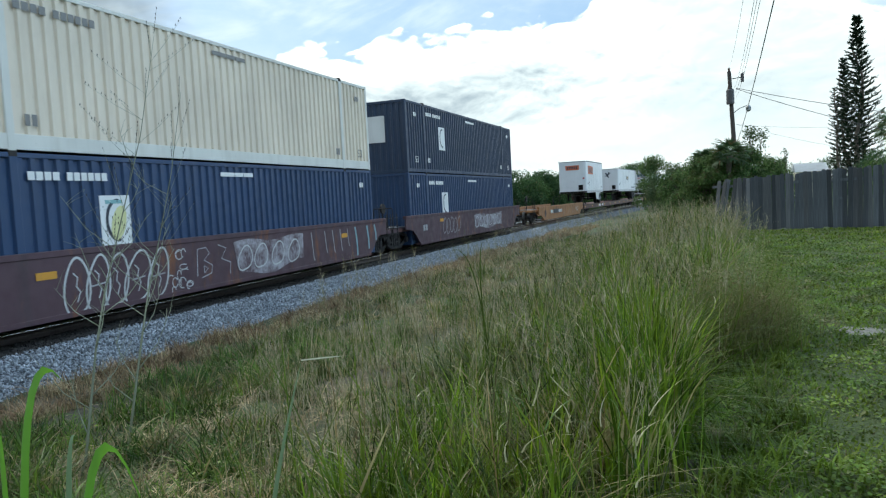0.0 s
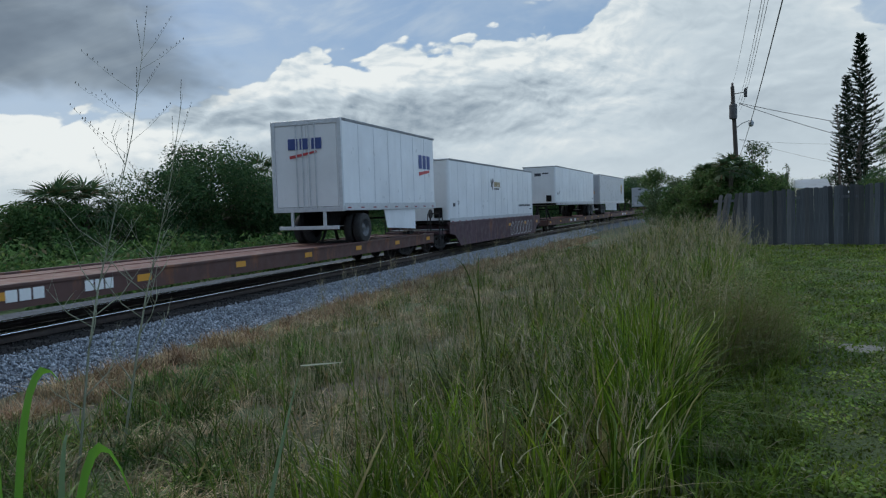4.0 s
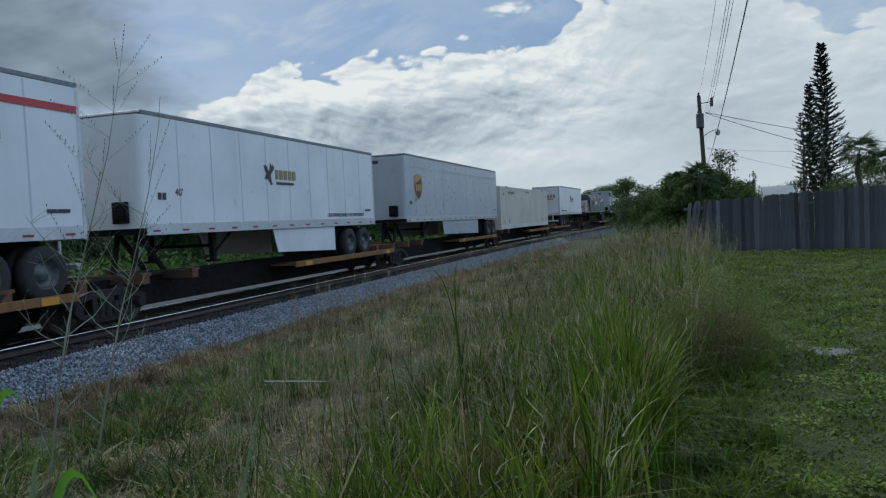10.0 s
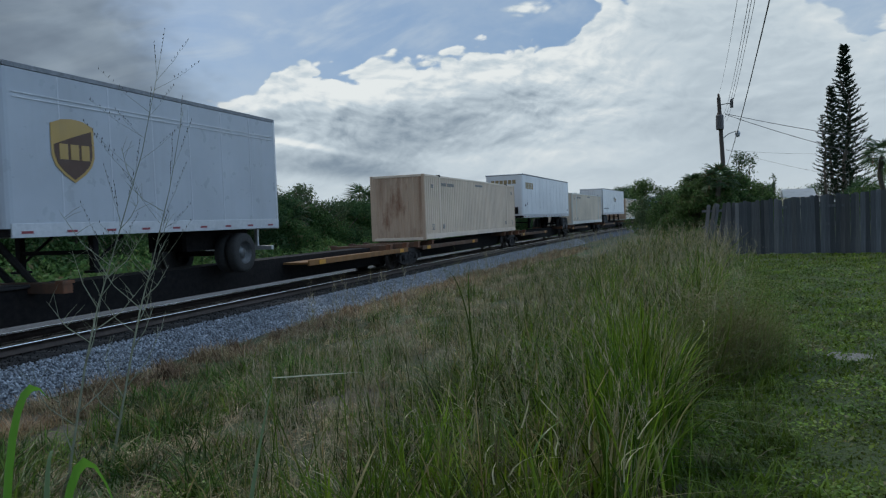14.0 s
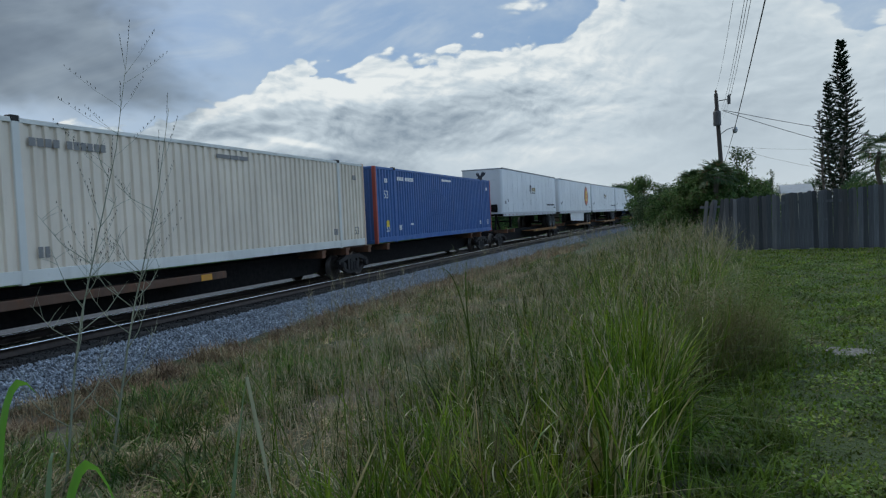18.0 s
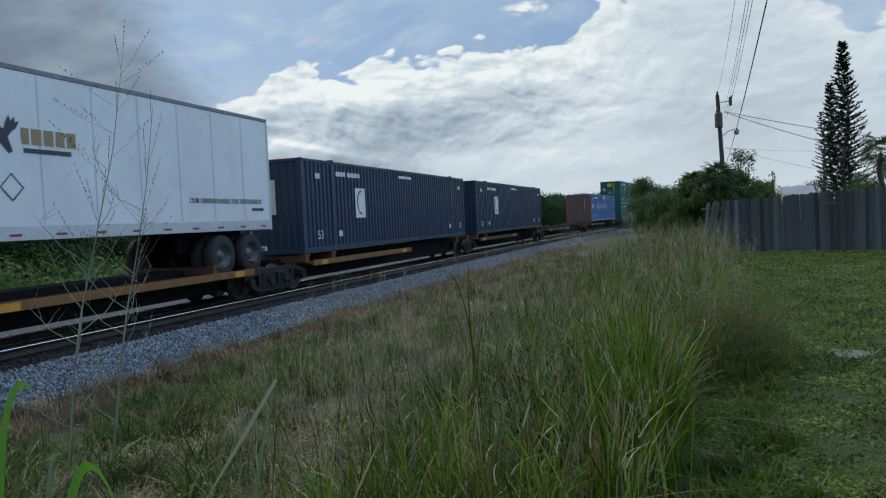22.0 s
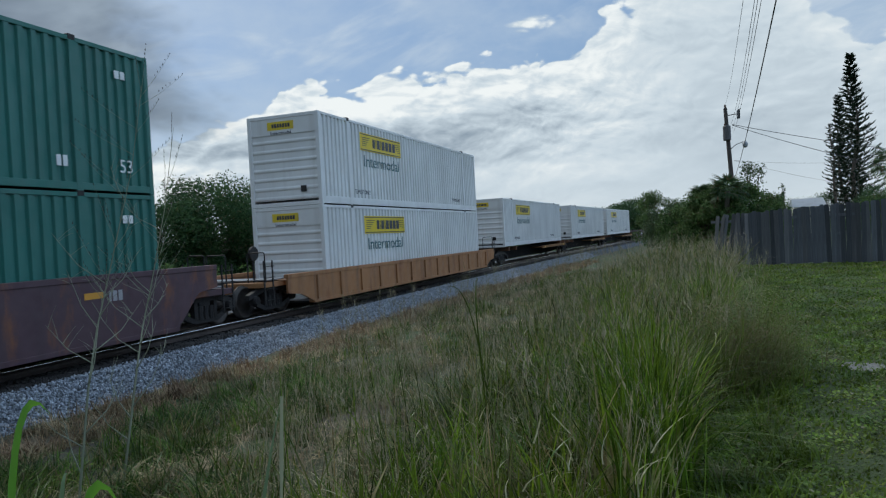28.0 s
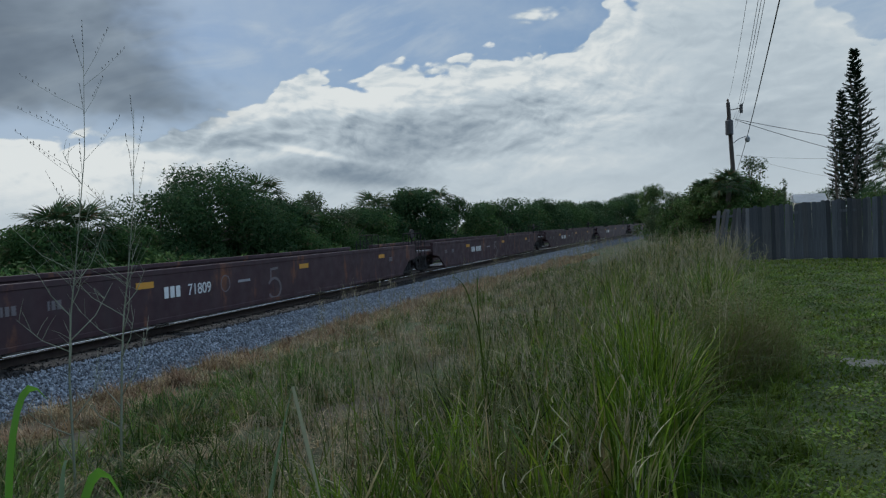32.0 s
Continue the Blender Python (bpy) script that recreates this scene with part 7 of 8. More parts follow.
def bird_badge(t, y, z, h=0.65, gold=True, end=False, x=None):
    """A dark flying bird with gold bars for the name beside it."""
    x = (SIDE + 0.004) if x is None else x
    shape("bird_mark", t, x, fit_outline(BIRD, y, z, h * 0.92, h), DARK_INK, "black flying bird mark", end)
    if gold:
        bars(t, x, y + h * 0.95, z + h * 0.28, [0.15, 0.2, 0.2, 0.18, 0.2], h * 0.42, GOLD, "gold_lettering", end)
        bars(t, x, y + h * 1.0, z + h * 0.05, [0.7, 0.3], h * 0.12, DARK_INK, end=end)


def slogan(t, y, z, width=3.0):
    lettering(t, "OUR DRIVERS MAKE THE DIFFERENCE!", SIDE + 0.004, y, z, 0.12, DARK_INK, width)


def shield_badge(t, y, z, w=1.0, h=1.18):
    shape("shield_mark", t, SIDE + 0.004, fit_outline(SHIELD, y, z, w, h), SHIELD_GOLD, "gold rim of the shield mark")
    shape("shield_field", t, SIDE + 0.011, fit_outline(SHIELD[5:] + [(0.0, 0.58), (0.4, 0.70), (1.0, 0.86)], y + 0.06 * w, z + 0.05 * h, w * 0.88, h * 0.92), BROWN_INK, "brown field of the shield mark")
    bars(t, SIDE + 0.018, y + 0.17 * w, z + 0.36 * h, [0.19 * w, 0.19 * w, 0.19 * w], 0.24 * h, SHIELD_GOLD)


def trailer_small_print(t, length, seed):
    bars(t, SIDE + 0.004, -length / 2 + 0.5, 1.9, [0.12, 0.12], 0.16, DARK_INK)
    lettering(t, "53'" if length > 14 else "28'" if length < 9 else "40'", SIDE + 0.004, -length / 2 + 1.1, 2.0, 0.17, DARK_INK)
    bars(t, SIDE + 0.004, length / 2 - 0.9, 1.62, [0.22, 0.3], 0.07, DARK_INK)


n = near(yel, 8.53)
shape("sign", yel, SIDE + 0.004, [(n(0.86), 3.67), (n(0.90), 2.86), (n(3.30), 2.86), (n(3.34), 3.60)], SIGN_ORANGE, "orange sign panel")
bars(yel, SIDE + 0.012, n(1.12), 3.0, [0.24] * 6, 0.5, paint("sign_brown", (0.16, 0.05, 0.04), amount=0.2))
shape("sign", yel, -8.53 / 2 - 0.004, [(-0.66, 3.70), (-0.62, 3.28), (0.62, 3.28), (0.66, 3.72)], SIGN_ORANGE, "orange sign panel", True)
bars(yel, -8.53 / 2 - 0.012, -0.48, 3.38, [0.11] * 6, 0.25, DARK_INK, end=True)
shape("red_label", yel, -8.53 / 2 - 0.004, [(0.95, 2.55), (0.95, 2.42), (1.12, 2.42), (1.12, 2.55)], STRIPE_RED, "", True)
n = near(hv1, 12.9)
bird_badge(hv1, n(5.6), 2.45)
slogan(hv1, n(9.3), 1.52)
bird_badge(hv1, -0.25, 2.75, 0.72, False, True, -12.9 / 2 - 0.004)
bars(yrc, -8.53 / 2 - 0.045, -0.65, 3.15, [0.36, 0.36, 0.36], 0.36, BLUE_INK, end=True)
shape("red_swoosh", yrc, -8.53 / 2 - 0.045, [(-0.6, 2.95), (0.4, 3.1), (0.42, 3.04), (-0.6, 2.85)], STRIPE_RED, "red stripe under the badge", True)
bars(yrc, SIDE + 0.004, 2.4, 2.75, [0.34, 0.34, 0.34], 0.55, BLUE_INK)
shape("red_swoosh", yrc, SIDE + 0.004, [(2.4, 2.6), (3.6, 2.72), (3.6, 2.62), (2.4, 2.45)], STRIPE_RED, "red stripe under the badge")
slogan(hv2, near(hv2, 16.15)(12.6), 1.82, 2.8)
bird_badge(hv2, near(hv2, 16.15)(6.6), 2.75)
bars(wh3, -16.15 / 2 - 0.004, -0.35, 3.35, [0.5], 0.22, DARK_INK, end=True)
bars(wh3, -16.15 / 2 - 0.004, 0.25, 3.5, [0.2, 0.26], 0.1, DARK_INK, end=True)
shield_badge(up1, near(up1, 15.6)(13.0), 2.12)
shield_badge(up2, near(up2, 16.15)(1.12), 2.12)
shield_badge(up3, near(up3, 16.15)(1.15), 2.1)
shield_badge(up4, near(up4, 8.53)(1.0), 2.1)
for t, l in ((up1, 15.6), (up2, 16.15), (up3, 16.15), (up4, 8.53)):
    for z in (3.52, 3.60):
        plate("pinstripe", t, SIDE + 0.004, -l / 2 + 0.25, l / 2 - 0.1, z, z + 0.025, ALU)
    if t is not up1:
        bars(t, -l / 2 - 0.004, -0.3, 3.72, [0.42], 0.14, DARK_INK, end=True)
        shape("front_hatch", t, -l / 2 - 0.004, [(-0.85, 1.55), (-0.85, 1.95), (-0.5, 1.95), (-0.5, 1.55)], ALU, "", True)
shape("placard", up1, -15.6 / 2 - 0.06, [(0.3, 2.15), (0.3, 2.45), (0.75, 2.45), (0.75, 2.15)], YELLOW, "yellow placard on the doors", True)
n = near(crt, 16.15)
xs = SIDE + 0.004
shape("red_stripe", crt, xs, [(n(1.9), 3.66), (n(16.1), 3.66), (n(16.1), 3.52), (n(2.5), 3.52), (n(2.05), 3.36), (n(1.85), 2.98), (n(1.75), 2.58), (n(0.60), 2.58), (n(0.78), 3.02), (n(1.20), 3.46)], STRIPE_RED, "broad red stripe along the top")
shape("red_stripe", crt, xs, [(n(0.3), 1.44), (n(0.3), 1.62), (n(2.6), 1.62), (n(2.95), 1.80), (n(3.15), 2.58), (n(4.2), 2.58), (n(3.95), 1.95), (n(3.55), 1.56), (n(3.0), 1.44)], STRIPE_RED, "broad red stripe at the front")
shape("tower_mark", crt, xs + 0.002, [(n(1.95), 1.9), (n(1.95), 2.9), (n(2.15), 3.25), (n(2.4), 2.9), (n(2.4), 1.9)], FADED_WHITE, "pale tower mark")
bars(crt, xs, n(12.2), 2.88, [0.38] * 5, 0.3, DARK_INK)
bars(crt, -16.15 / 2 - 0.004, -0.25, 3.62, [0.13] * 5, 0.16, DARK_INK, end=True)
bars(crt, -16.15 / 2 - 0.004, -0.25, 3.42, [0.75], 0.07, STRIPE_RED, end=True)
bird_badge(hv3, near(hv3, 12.8)(4.98), 2.37)
slogan(hv3, near(hv3, 12.8)(8.8), 1.44)
bird_badge(hv4, near(hv4, 12.4)(5.4), 2.35)
bird_badge(hv4, -1.0, 2.55, 0.72, True, True, -12.4 / 2 - 0.045)
slogan(hv4, near(hv4, 12.4)(0.6), 1.44)
bars(wer, SIDE + 0.004, near(wer, 16.15)(0.8), 3.1, [0.35] * 5, 0.45, GOLD)
bars(wer, -16.15 / 2 - 0.004, -0.9, 3.45, [0.24] * 6, 0.26, GOLD, end=True)
for t, l, d, z in ((hv5, 15.8, 7.4, 2.62), (hv6, 16.3, 7.15, 2.62), (hv7, 15.6, 7.5, 2.6), (hv8, 16.15, 7.7, 2.6)):
    bird_badge(t, near(t, l)(d), z)
    q = near(t, l)(d + 0.15)
    stroke(t, SIDE + 0.006, [(q + 0.22, 1.80), (q + 0.44, 2.03), (q + 0.22, 2.26), (q, 2.03), (q + 0.22, 1.80)], 0.03, DARK_INK, "diamond_mark")
slogan(hv5, near(hv5, 15.8)(0.7), 1.78)
bird_badge(hv5, -1.0, 2.65, 0.72, True, True, -15.8 / 2 - 0.045)
for t, l in ((hv6, 16.3), (hv7, 15.6), (hv8, 16.15)):
    slogan(t, near(t, l)(12.7), 1.80)
    bird_badge(t, -0.38, 3.22, 0.75, False, True, -l / 2 - 0.004)
    bars(t, -l / 2 - 0.004, -0.75, 1.5, [0.12, 0.2, 0.16, 0.2, 0.14], 0.22, DARK_INK, "blot", True)
q, z = near(oval, 15.6)(12.95), 2.75
shape("oval_sign", oval, SIDE + 0.004, ring(q, z, 0.98, 0.96, n=28)[:-1], BROWN_INK, "dark rim of the oval sign")
shape("oval_field", oval, SIDE + 0.011, ring(q, z, 0.88, 0.86, n=28)[:-1], SIGN_ORANGE, "orange field of the oval sign")
shape("oval_mark", oval, SIDE + 0.018, [(q - 0.5, z - 0.48), (q - 0.3, z + 0.5), (q + 0.62, z + 0.5), (q + 0.58, z + 0.28), (q + 0.0, z + 0.28), (q - 0.04, z + 0.1), (q + 0.45, z + 0.1), (q + 0.4, z - 0.1), (q - 0.1, z - 0.1), (q - 0.15, z - 0.26), (q + 0.5, z - 0.26), (q + 0.45, z - 0.48)], SIGN_YELLOW, "yellow mark in the oval sign")
for k, (t, l) in enumerate(((yel, 8.53), (hv1, 12.9), (hv2, 16.15), (wh3, 16.15), (up2, 16.15), (crt, 16.15), (hv3, 12.8), (up3, 16.15), (wer, 16.15), (hv6, 16.3), (oval, 15.6), (hv7, 15.6), (hv8, 16.15))):
    trailer_small_print(t, l, k)


# containers
def container_print(c, length, ink, z_id=2.42):
    """Small lettering that every box carries: bars for its number, the size, notes at the posts."""
    n = near(c, length)
    off = (length - 12.192) / 2
    bars(c, CSIDE, n(off + 0.25), z_id, [0.14, 0.14, 0.14, 0.14, -0.1, 0.13, 0.13, 0.13, 0.13, 0.13, 0.13], 0.15, ink)
    bars(c, CSIDE, n(length * 0.47), 2.56, [0.55, 0.35, 0.4], 0.1, ink)
    for d in (0.85, length - 0.95):
        lettering(c, "53", CSIDE, n(d), 0.42, 0.26, ink)
        bars(c, CSIDE, n(d), 2.3, [0.12, 0.12], 0.16, ink)
    for d in (off + 0.3, length - off - 0.5):
        bars(c, CSIDE, n(d), 0.45, [0.1, 0.1], 0.2, ink)


def panel_badge(c, length, d, z, w=0.78, h=1.02, end_z=None):
    """A white panel with a dark crescent."""
    n = near(c, length)
    plate("panel", c, CSIDE, n(d), n(d + w), z, z + h, WHITE_INK, "white panel with a dark crescent")
    stroke(c, CSIDE + 0.012, ring(n(d + w * 0.56), z + h * 0.52, w * 0.36, h * 0.38, 80, 280), 0.07, DARK_INK, "crescent_mark")
    if end_z is not None:
        shape("panel", c, -length / 2 - 0.004, [(-0.42, end_z), (-0.42, end_z + 1.05), (0.38, end_z + 1.05), (0.38, end_z)], WHITE_INK, "white panel with a dark crescent", True)


for c, l in ((navy, 16.154), (navy_b, 16.154), (dark_b, 16.154), (dk1, 16.154), (dk2, 16.154), (lbl, 16.154)):
    container_print(c, l, WHITE_INK)
for c, l in ((beige_top, 16.154), (be1, 16.0), (be2, 16.154), (be3, 16.154), (be4, 16.154)):
    container_print(c, l, paint("grey_lettering", (0.20, 0.19, 0.18), amount=0.3))
container_print(bl1, 15.9, WHITE_INK)
panel_badge(navy, 16.154, 3.76, 1.12)
n = near(navy, 16.154)
shape("panel_mark", navy, CSIDE + 0.007, ring(n(4.22), 1.60, 0.19, 0.34, n=18, lean=0.25)[:-1], paint("pale_yellow_mark", (0.62, 0.60, 0.30), amount=0.3), "pale yellow leaf mark")
bars(navy, CSIDE + 0.007, n(3.9), 1.98, [0.12, 0.16, 0.12], 0.07, paint("pale_teal_mark", (0.22, 0.42, 0.42), amount=0.3), "panel_mark")
stroke(navy, CSIDE + 0.012, [(n(4.16), 1.3), (n(4.24), 1.55), (n(4.38), 1.82)], 0.03, DARK_INK, "panel_mark")
panel_badge(navy_b, 16.154, 3.75, 1.05)
panel_badge(dark_b, 16.154, 3.7, 1.05, end_z=1.25)
for c in (dk1, dk2):
    panel_badge(c, 16.154, 3.6, 1.05, end_z=1.22)
plate("dull_patch", lbl, CSIDE, near(lbl, 16.154)(3.4), near(lbl, 16.154)(5.2), 1.35, 1.95, SMEAR, "patch of painted-over lettering")
plate("dull_patch", lbl, CSIDE, near(lbl, 16.154)(5.5), near(lbl, 16.154)(9.9), 1.35, 1.85, SMEAR, "patch of painted-over lettering")
plate("panel", lbl, CSIDE, near(lbl, 16.154)(7.9), near(lbl, 16.154)(8.3), 2.28, 2.7, WHITE_INK)
plate("panel", lbl, CSIDE, near(lbl, 16.154)(0.88), near(lbl, 16.154)(1.37), 1.4, 1.8, WHITE_INK)
bars(lbl, -16.154 / 2 + 0.004, 0.62, 1.3, [0.03], 1.1, WHITE_INK, end=True)
n = near(bl1, 15.9)
lettering(bl1, "53", CSIDE, n(0.75), 1.7, 0.3, WHITE_INK)
plate("panel", bl1, CSIDE, n(0.9), n(1.15), 0.6, 0.85, SIGN_YELLOW)
plate("panel", bl1, CSIDE, n(3.4), n(3.7), 0.62, 0.7, WHITE_INK)
for k, (car, low, top) in enumerate(greens):
    for c in (low, top):
        container_print(c, 16.154, WHITE_INK)
        n = near(c, 16.154)
        shape("diamond", c, CSIDE, [(n(3.68), 1.62), (n(3.86), 1.85), (n(3.68), 2.08), (n(3.50), 1.85)], WHITE_INK)
        shape("diamond", c, -16.154 / 2 + 0.003, [(-0.82, 1.62), (-0.60, 1.85), (-0.82, 2.08), (-1.03, 1.85)], WHITE_INK, "", True)
        bars(c, -16.154 / 2 + 0.003, 0.42, 1.2, [0.08], 1.5, SIGN_YELLOW, "yellow_strip", True)
        lettering(c, "53", -16.154 / 2 + 0.003, -0.25, 1.3, 0.26, WHITE_INK, None, True)
        if k < 2 or c is top:
            d = 7.3 if k < 2 else 3.7
            plate("sign", c, CSIDE, n(d), n(d + 1.35), 1.2, 2.1, SIGN_YELLOW, "yellow sign with a dark mark")
            bars(c, CSIDE + 0.008, n(d + 0.12), 1.35, [0.42], 0.6, DARK_INK)
            bars(c, CSIDE + 0.008, n(d + 0.68), 1.35, [0.24, 0.16], 0.6, BLUE_INK)
            shape("sign", c, -16.154 / 2 + 0.003, [(-0.4, 2.2), (-0.4, 2.62), (0.22, 2.62), (0.22, 2.2)], SIGN_YELLOW, "yellow sign with a dark mark", True)
        else:
            shape("house_mark", c, CSIDE, [(n(5.82), 1.1), (n(5.82), 1.85), (n(6.4), 2.2), (n(6.97), 1.85), (n(6.97), 1.1)], WHITE_INK, "white house-shaped mark")
            bars(c, CSIDE + 0.008, n(6.05), 1.22, [0.2, 0.2], 0.6, STRIPE_RED)
            bars(c, CSIDE, n(7.5), 1.55, [0.28, 0.26, 0.26], 0.42, WHITE_INK)
            bars(c, CSIDE, n(7.4), 1.06, [0.26, 0.2, 0.22, 0.22, 0.24], 0.36, WHITE_INK)
    n = near(car, 20.2 if k == 2 else 19.2)
    x = 1.46 + 0.034
    lettering(car, "53", x, n(1.5), 0.3, 0.42, FADED_WHITE)
    bars(car, x, n(4.7), 0.62, [0.18] * 4 + [-0.15] + [0.18] * 6, 0.26, FADED_WHITE)
    lettering(car, "ABC"[2 - k], x, n(7.8), 0.62, 0.27, FADED_WHITE)
    shape("slanted_mark", car, x, [(n(10.7), 0.62), (n(10.9), 0.98), (n(13.5), 0.98), (n(13.3), 0.62)], FADED_WHITE, "slanted white mark")
    shape("slanted_mark", car, x, [(n(10.5), 0.42), (n(10.55), 0.5), (n(13.2), 0.56), (n(13.15), 0.48)], FADED_WHITE)
    for d in (1.0, 2.9, 5.6, 9.0, 12.1, 15.4):
        plate("reflector", car, x, n(d), n(d + 0.45), 1.08, 1.2, YELLOW)
    for d in (2.2, 3.2, 16.0):
        bars(car, x, n(d), 1.0, [0.05, 0.1, 0.1], 0.2, FADED_WHITE)
for c in (jb_low, jb_top, sp1, sp2, sp3):
    n = near(c, 16.154)
    s = plate("sign", c, CSIDE, n(2.85), n(6.4), 1.93, 2.55, SIGN_YELLOW, "yellow sign with dark lettering")
    for z in (1.96, 2.49):
        plate("sign_line", c, CSIDE + 0.008, n(2.9), n(6.35), z, z + 0.03, DARK_INK)
    bars(c, CSIDE + 0.008, n(3.85), 2.08, [0.2, 0.03, 0.24, 0.03, 0.25, 0.25, 0.25, 0.24], 0.32, DARK_INK)
    for k in range(5):
        plate("sign_line", c, CSIDE + 0.008, n(3.0), n(3.68 - 0.1 * k), 2.38 - 0.07 * k, 2.40 - 0.07 * k, DARK_INK)
        plate("sign_line", c, CSIDE + 0.008, n(5.65 + 0.1 * k), n(6.3), 2.38 - 0.07 * k, 2.40 - 0.07 * k, DARK_INK)
    lettering(c, "Intermodal", CSIDE, n(3.05), 1.38, 0.40, TEAL_INK, 3.1)
    lettering(c, "TOP LIFT ONLY", CSIDE, n(12.35), 0.40, 0.15, DARK_INK, 1.2)
    lettering(c, "TOP LIFT ONLY", CSIDE, n(2.3), 0.40, 0.15, DARK_INK, 1.2)
    e = -16.154 / 2 + 0.016
    shape("end_sign", c, e, [(-0.55, 2.42), (-0.55, 2.68), (0.40, 2.68), (0.40, 2.42)], SIGN_YELLOW, "yellow sign with dark lettering", True)
    bars(c, e - 0.008, -0.38, 2.49, [0.07] * 7, 0.12, DARK_INK, end=True)
    lettering(c, "Intermodal", e, -0.45, 2.28, 0.10, DARK_INK, 0.75, True)
    shape("vent_plate", c, e, [(0.55, 0.42), (0.55, 0.62), (0.75, 0.62), (0.75, 0.42)], STEEL, "small dark vent", True)

# graffiti and numbers on the cars
X1 = 1.46 + 0.036
n = near(w1, 19.4)
def spray(name, c, under, lo, hi):
    """Sprayed paint, blotchy and worn through to the car's own colour."""
    m = Nodes(name)
    cloud = m.noise(2.2, 6, (1, 1, 1.4), 0.6)
    fine = m.noise(14.0, 5, (1, 1, 0.5), 0.7)
    f = m.mix(0.35, cloud, fine)
    MATS[name] = m.done(m.mix(m.band(f, lo, hi), under, c), 0.65)
    return MATS[name]


SPRAY = spray("worn_spray_paint", (0.36, 0.34, 0.36), (0.075, 0.036, 0.045), 0.40, 0.60)
SPRAY_CYAN = paint("faded_cyan_paint", (0.20, 0.32, 0.35), (0.08, 0.05, 0.05), 0.7)


def bubble(y, z, w, h, lean, seed):
    """The outline of one swollen letter."""
    r = random.Random(seed)
    k = [r.uniform(0.85, 1.12) for i in range(4)]
    pts = []
    for i in range(31):
        a = 2 * math.pi * i / 30
        q = 1 + 0.10 * math.sin(2 * a + k[0]) * k[1] + 0.06 * math.sin(3 * a + 3 * k[2])
        pts.append((y + w * q * math.cos(a) + lean * math.sin(a), z + h * q * math.sin(a)))
    return pts


for i, (d, r, l) in enumerate(((4.62, 0.27, 0.02), (5.12, 0.26, 0.06), (5.58, 0.26, 0.10), (6.14, 0.33, 0.12), (6.72, 0.27, 0.14))):
    stroke(w1, X1, bubble(n(d), 0.68, r, 0.56, l, i), 0.045, GRAFFITI)
    stroke(w1, X1 + 0.002, [(n(d - 0.08), 0.95), (n(d + 0.02), 0.86), (n(d - 0.02), 0.70), (n(d + 0.06), 0.60), (n(d - 0.02), 0.42)], 0.028, GRAFFITI)
    if i in (1, 3, 4):
        stroke(w1, X1 + 0.003, [(n(d - 0.18), 0.66), (n(d + 0.2), 0.70)], 0.03, FADED_WHITE)
rng = random.Random(9)
for k in range(14):
    d, z = rng.uniform(7.0, 7.75), rng.uniform(0.28, 1.1)
    stroke(w1, X1 + 0.002, ring(n(d), z, rng.uniform(0.05, 0.16), rng.uniform(0.05, 0.12), rng.uniform(0, 120), rng.uniform(200, 360), 10), 0.022, GRAFFITI)
for pts in ([(7.95, 0.5), (8.0, 1.1), (8.3, 1.12), (8.42, 0.98), (8.2, 0.84), (8.5, 0.7), (8.45, 0.52), (8.1, 0.45)], [(8.2, 0.55), (8.2, 0.72), (8.34, 0.64), (8.2, 0.55)], [(8.75, 1.15), (9.05, 1.05), (8.85, 0.82), (9.2, 0.7), (9.15, 0.42)]):
    stroke(w1, X1, [(n(a), b) for a, b in pts], 0.028, FADED_WHITE)
patch = [(n(9.35 + 3.3 * f), 1.16 + 0.05 * math.sin(9 * f)) for f in (i / 12 for i in range(13))] + [(n(12.6 - 3.1 * f), 0.30 + 0.10 * math.sin(7 * f + 1) + 0.12 * (1 - f)) for f in (i / 12 for i in range(13))]
shape("sprayed_patch", w1, X1 - 0.003, patch[::-1], SPRAY, "worn white and grey sprayed letters")
for d in (9.8, 10.5, 11.3, 12.1):
    stroke(w1, X1 + 0.006, bubble(n(d), 0.74, 0.27, 0.32, 0.06, int(d * 10)), 0.035, GRAFFITI)
for d, h in ((13.2, 0.75), (14.0, 0.6), (14.5, 0.62), (15.0, 0.6), (15.5, 0.5)):
    stroke(w1, X1, [(n(d - 0.08), 1.18), (n(d), 1.18 - h), (n(d + 0.05), 1.1 - h)], 0.04, FADED_WHITE)
for d, h in ((16.0, 0.95), (16.9, 0.8), (17.5, 0.55)):
    stroke(w1, X1, [(n(d), 1.2), (n(d + 0.1), 1.2 - 0.55 * h), (n(d + 0.1), 1.2 - h)], 0.11, SPRAY_CYAN)
plate("reflector", w1, X1, n(3.77), n(4.2), 0.9, 1.03, YELLOW)
plate("reflector", w1, X1, n(15.0), n(15.4), 0.9, 1.03, YELLOW)
bars(w1, X1, n(2.6), 0.95, [0.05, 0.1, 0.1], 0.2, FADED_WHITE)
n = near(w2, 19.4)
patch = [(n(9.5 + 5.0 * f), 1.10 + 0.05 * math.sin(8 * f)) for f in (i / 12 for i in range(13))] + [(n(14.5 - 4.9 * f), 0.42 + 0.08 * math.sin(9 * f)) for f in (i / 12 for i in range(13))]
shape("sprayed_patch", w2, X1 - 0.003, patch[::-1], SPRAY, "worn white and grey sprayed letters")
for d in (9.9, 10.7, 11.5, 12.3, 13.1, 13.9):
    stroke(w2, X1 + 0.006, bubble(n(d), 0.75, 0.3, 0.28, 0.05, int(d * 10)), 0.035, GRAFFITI)
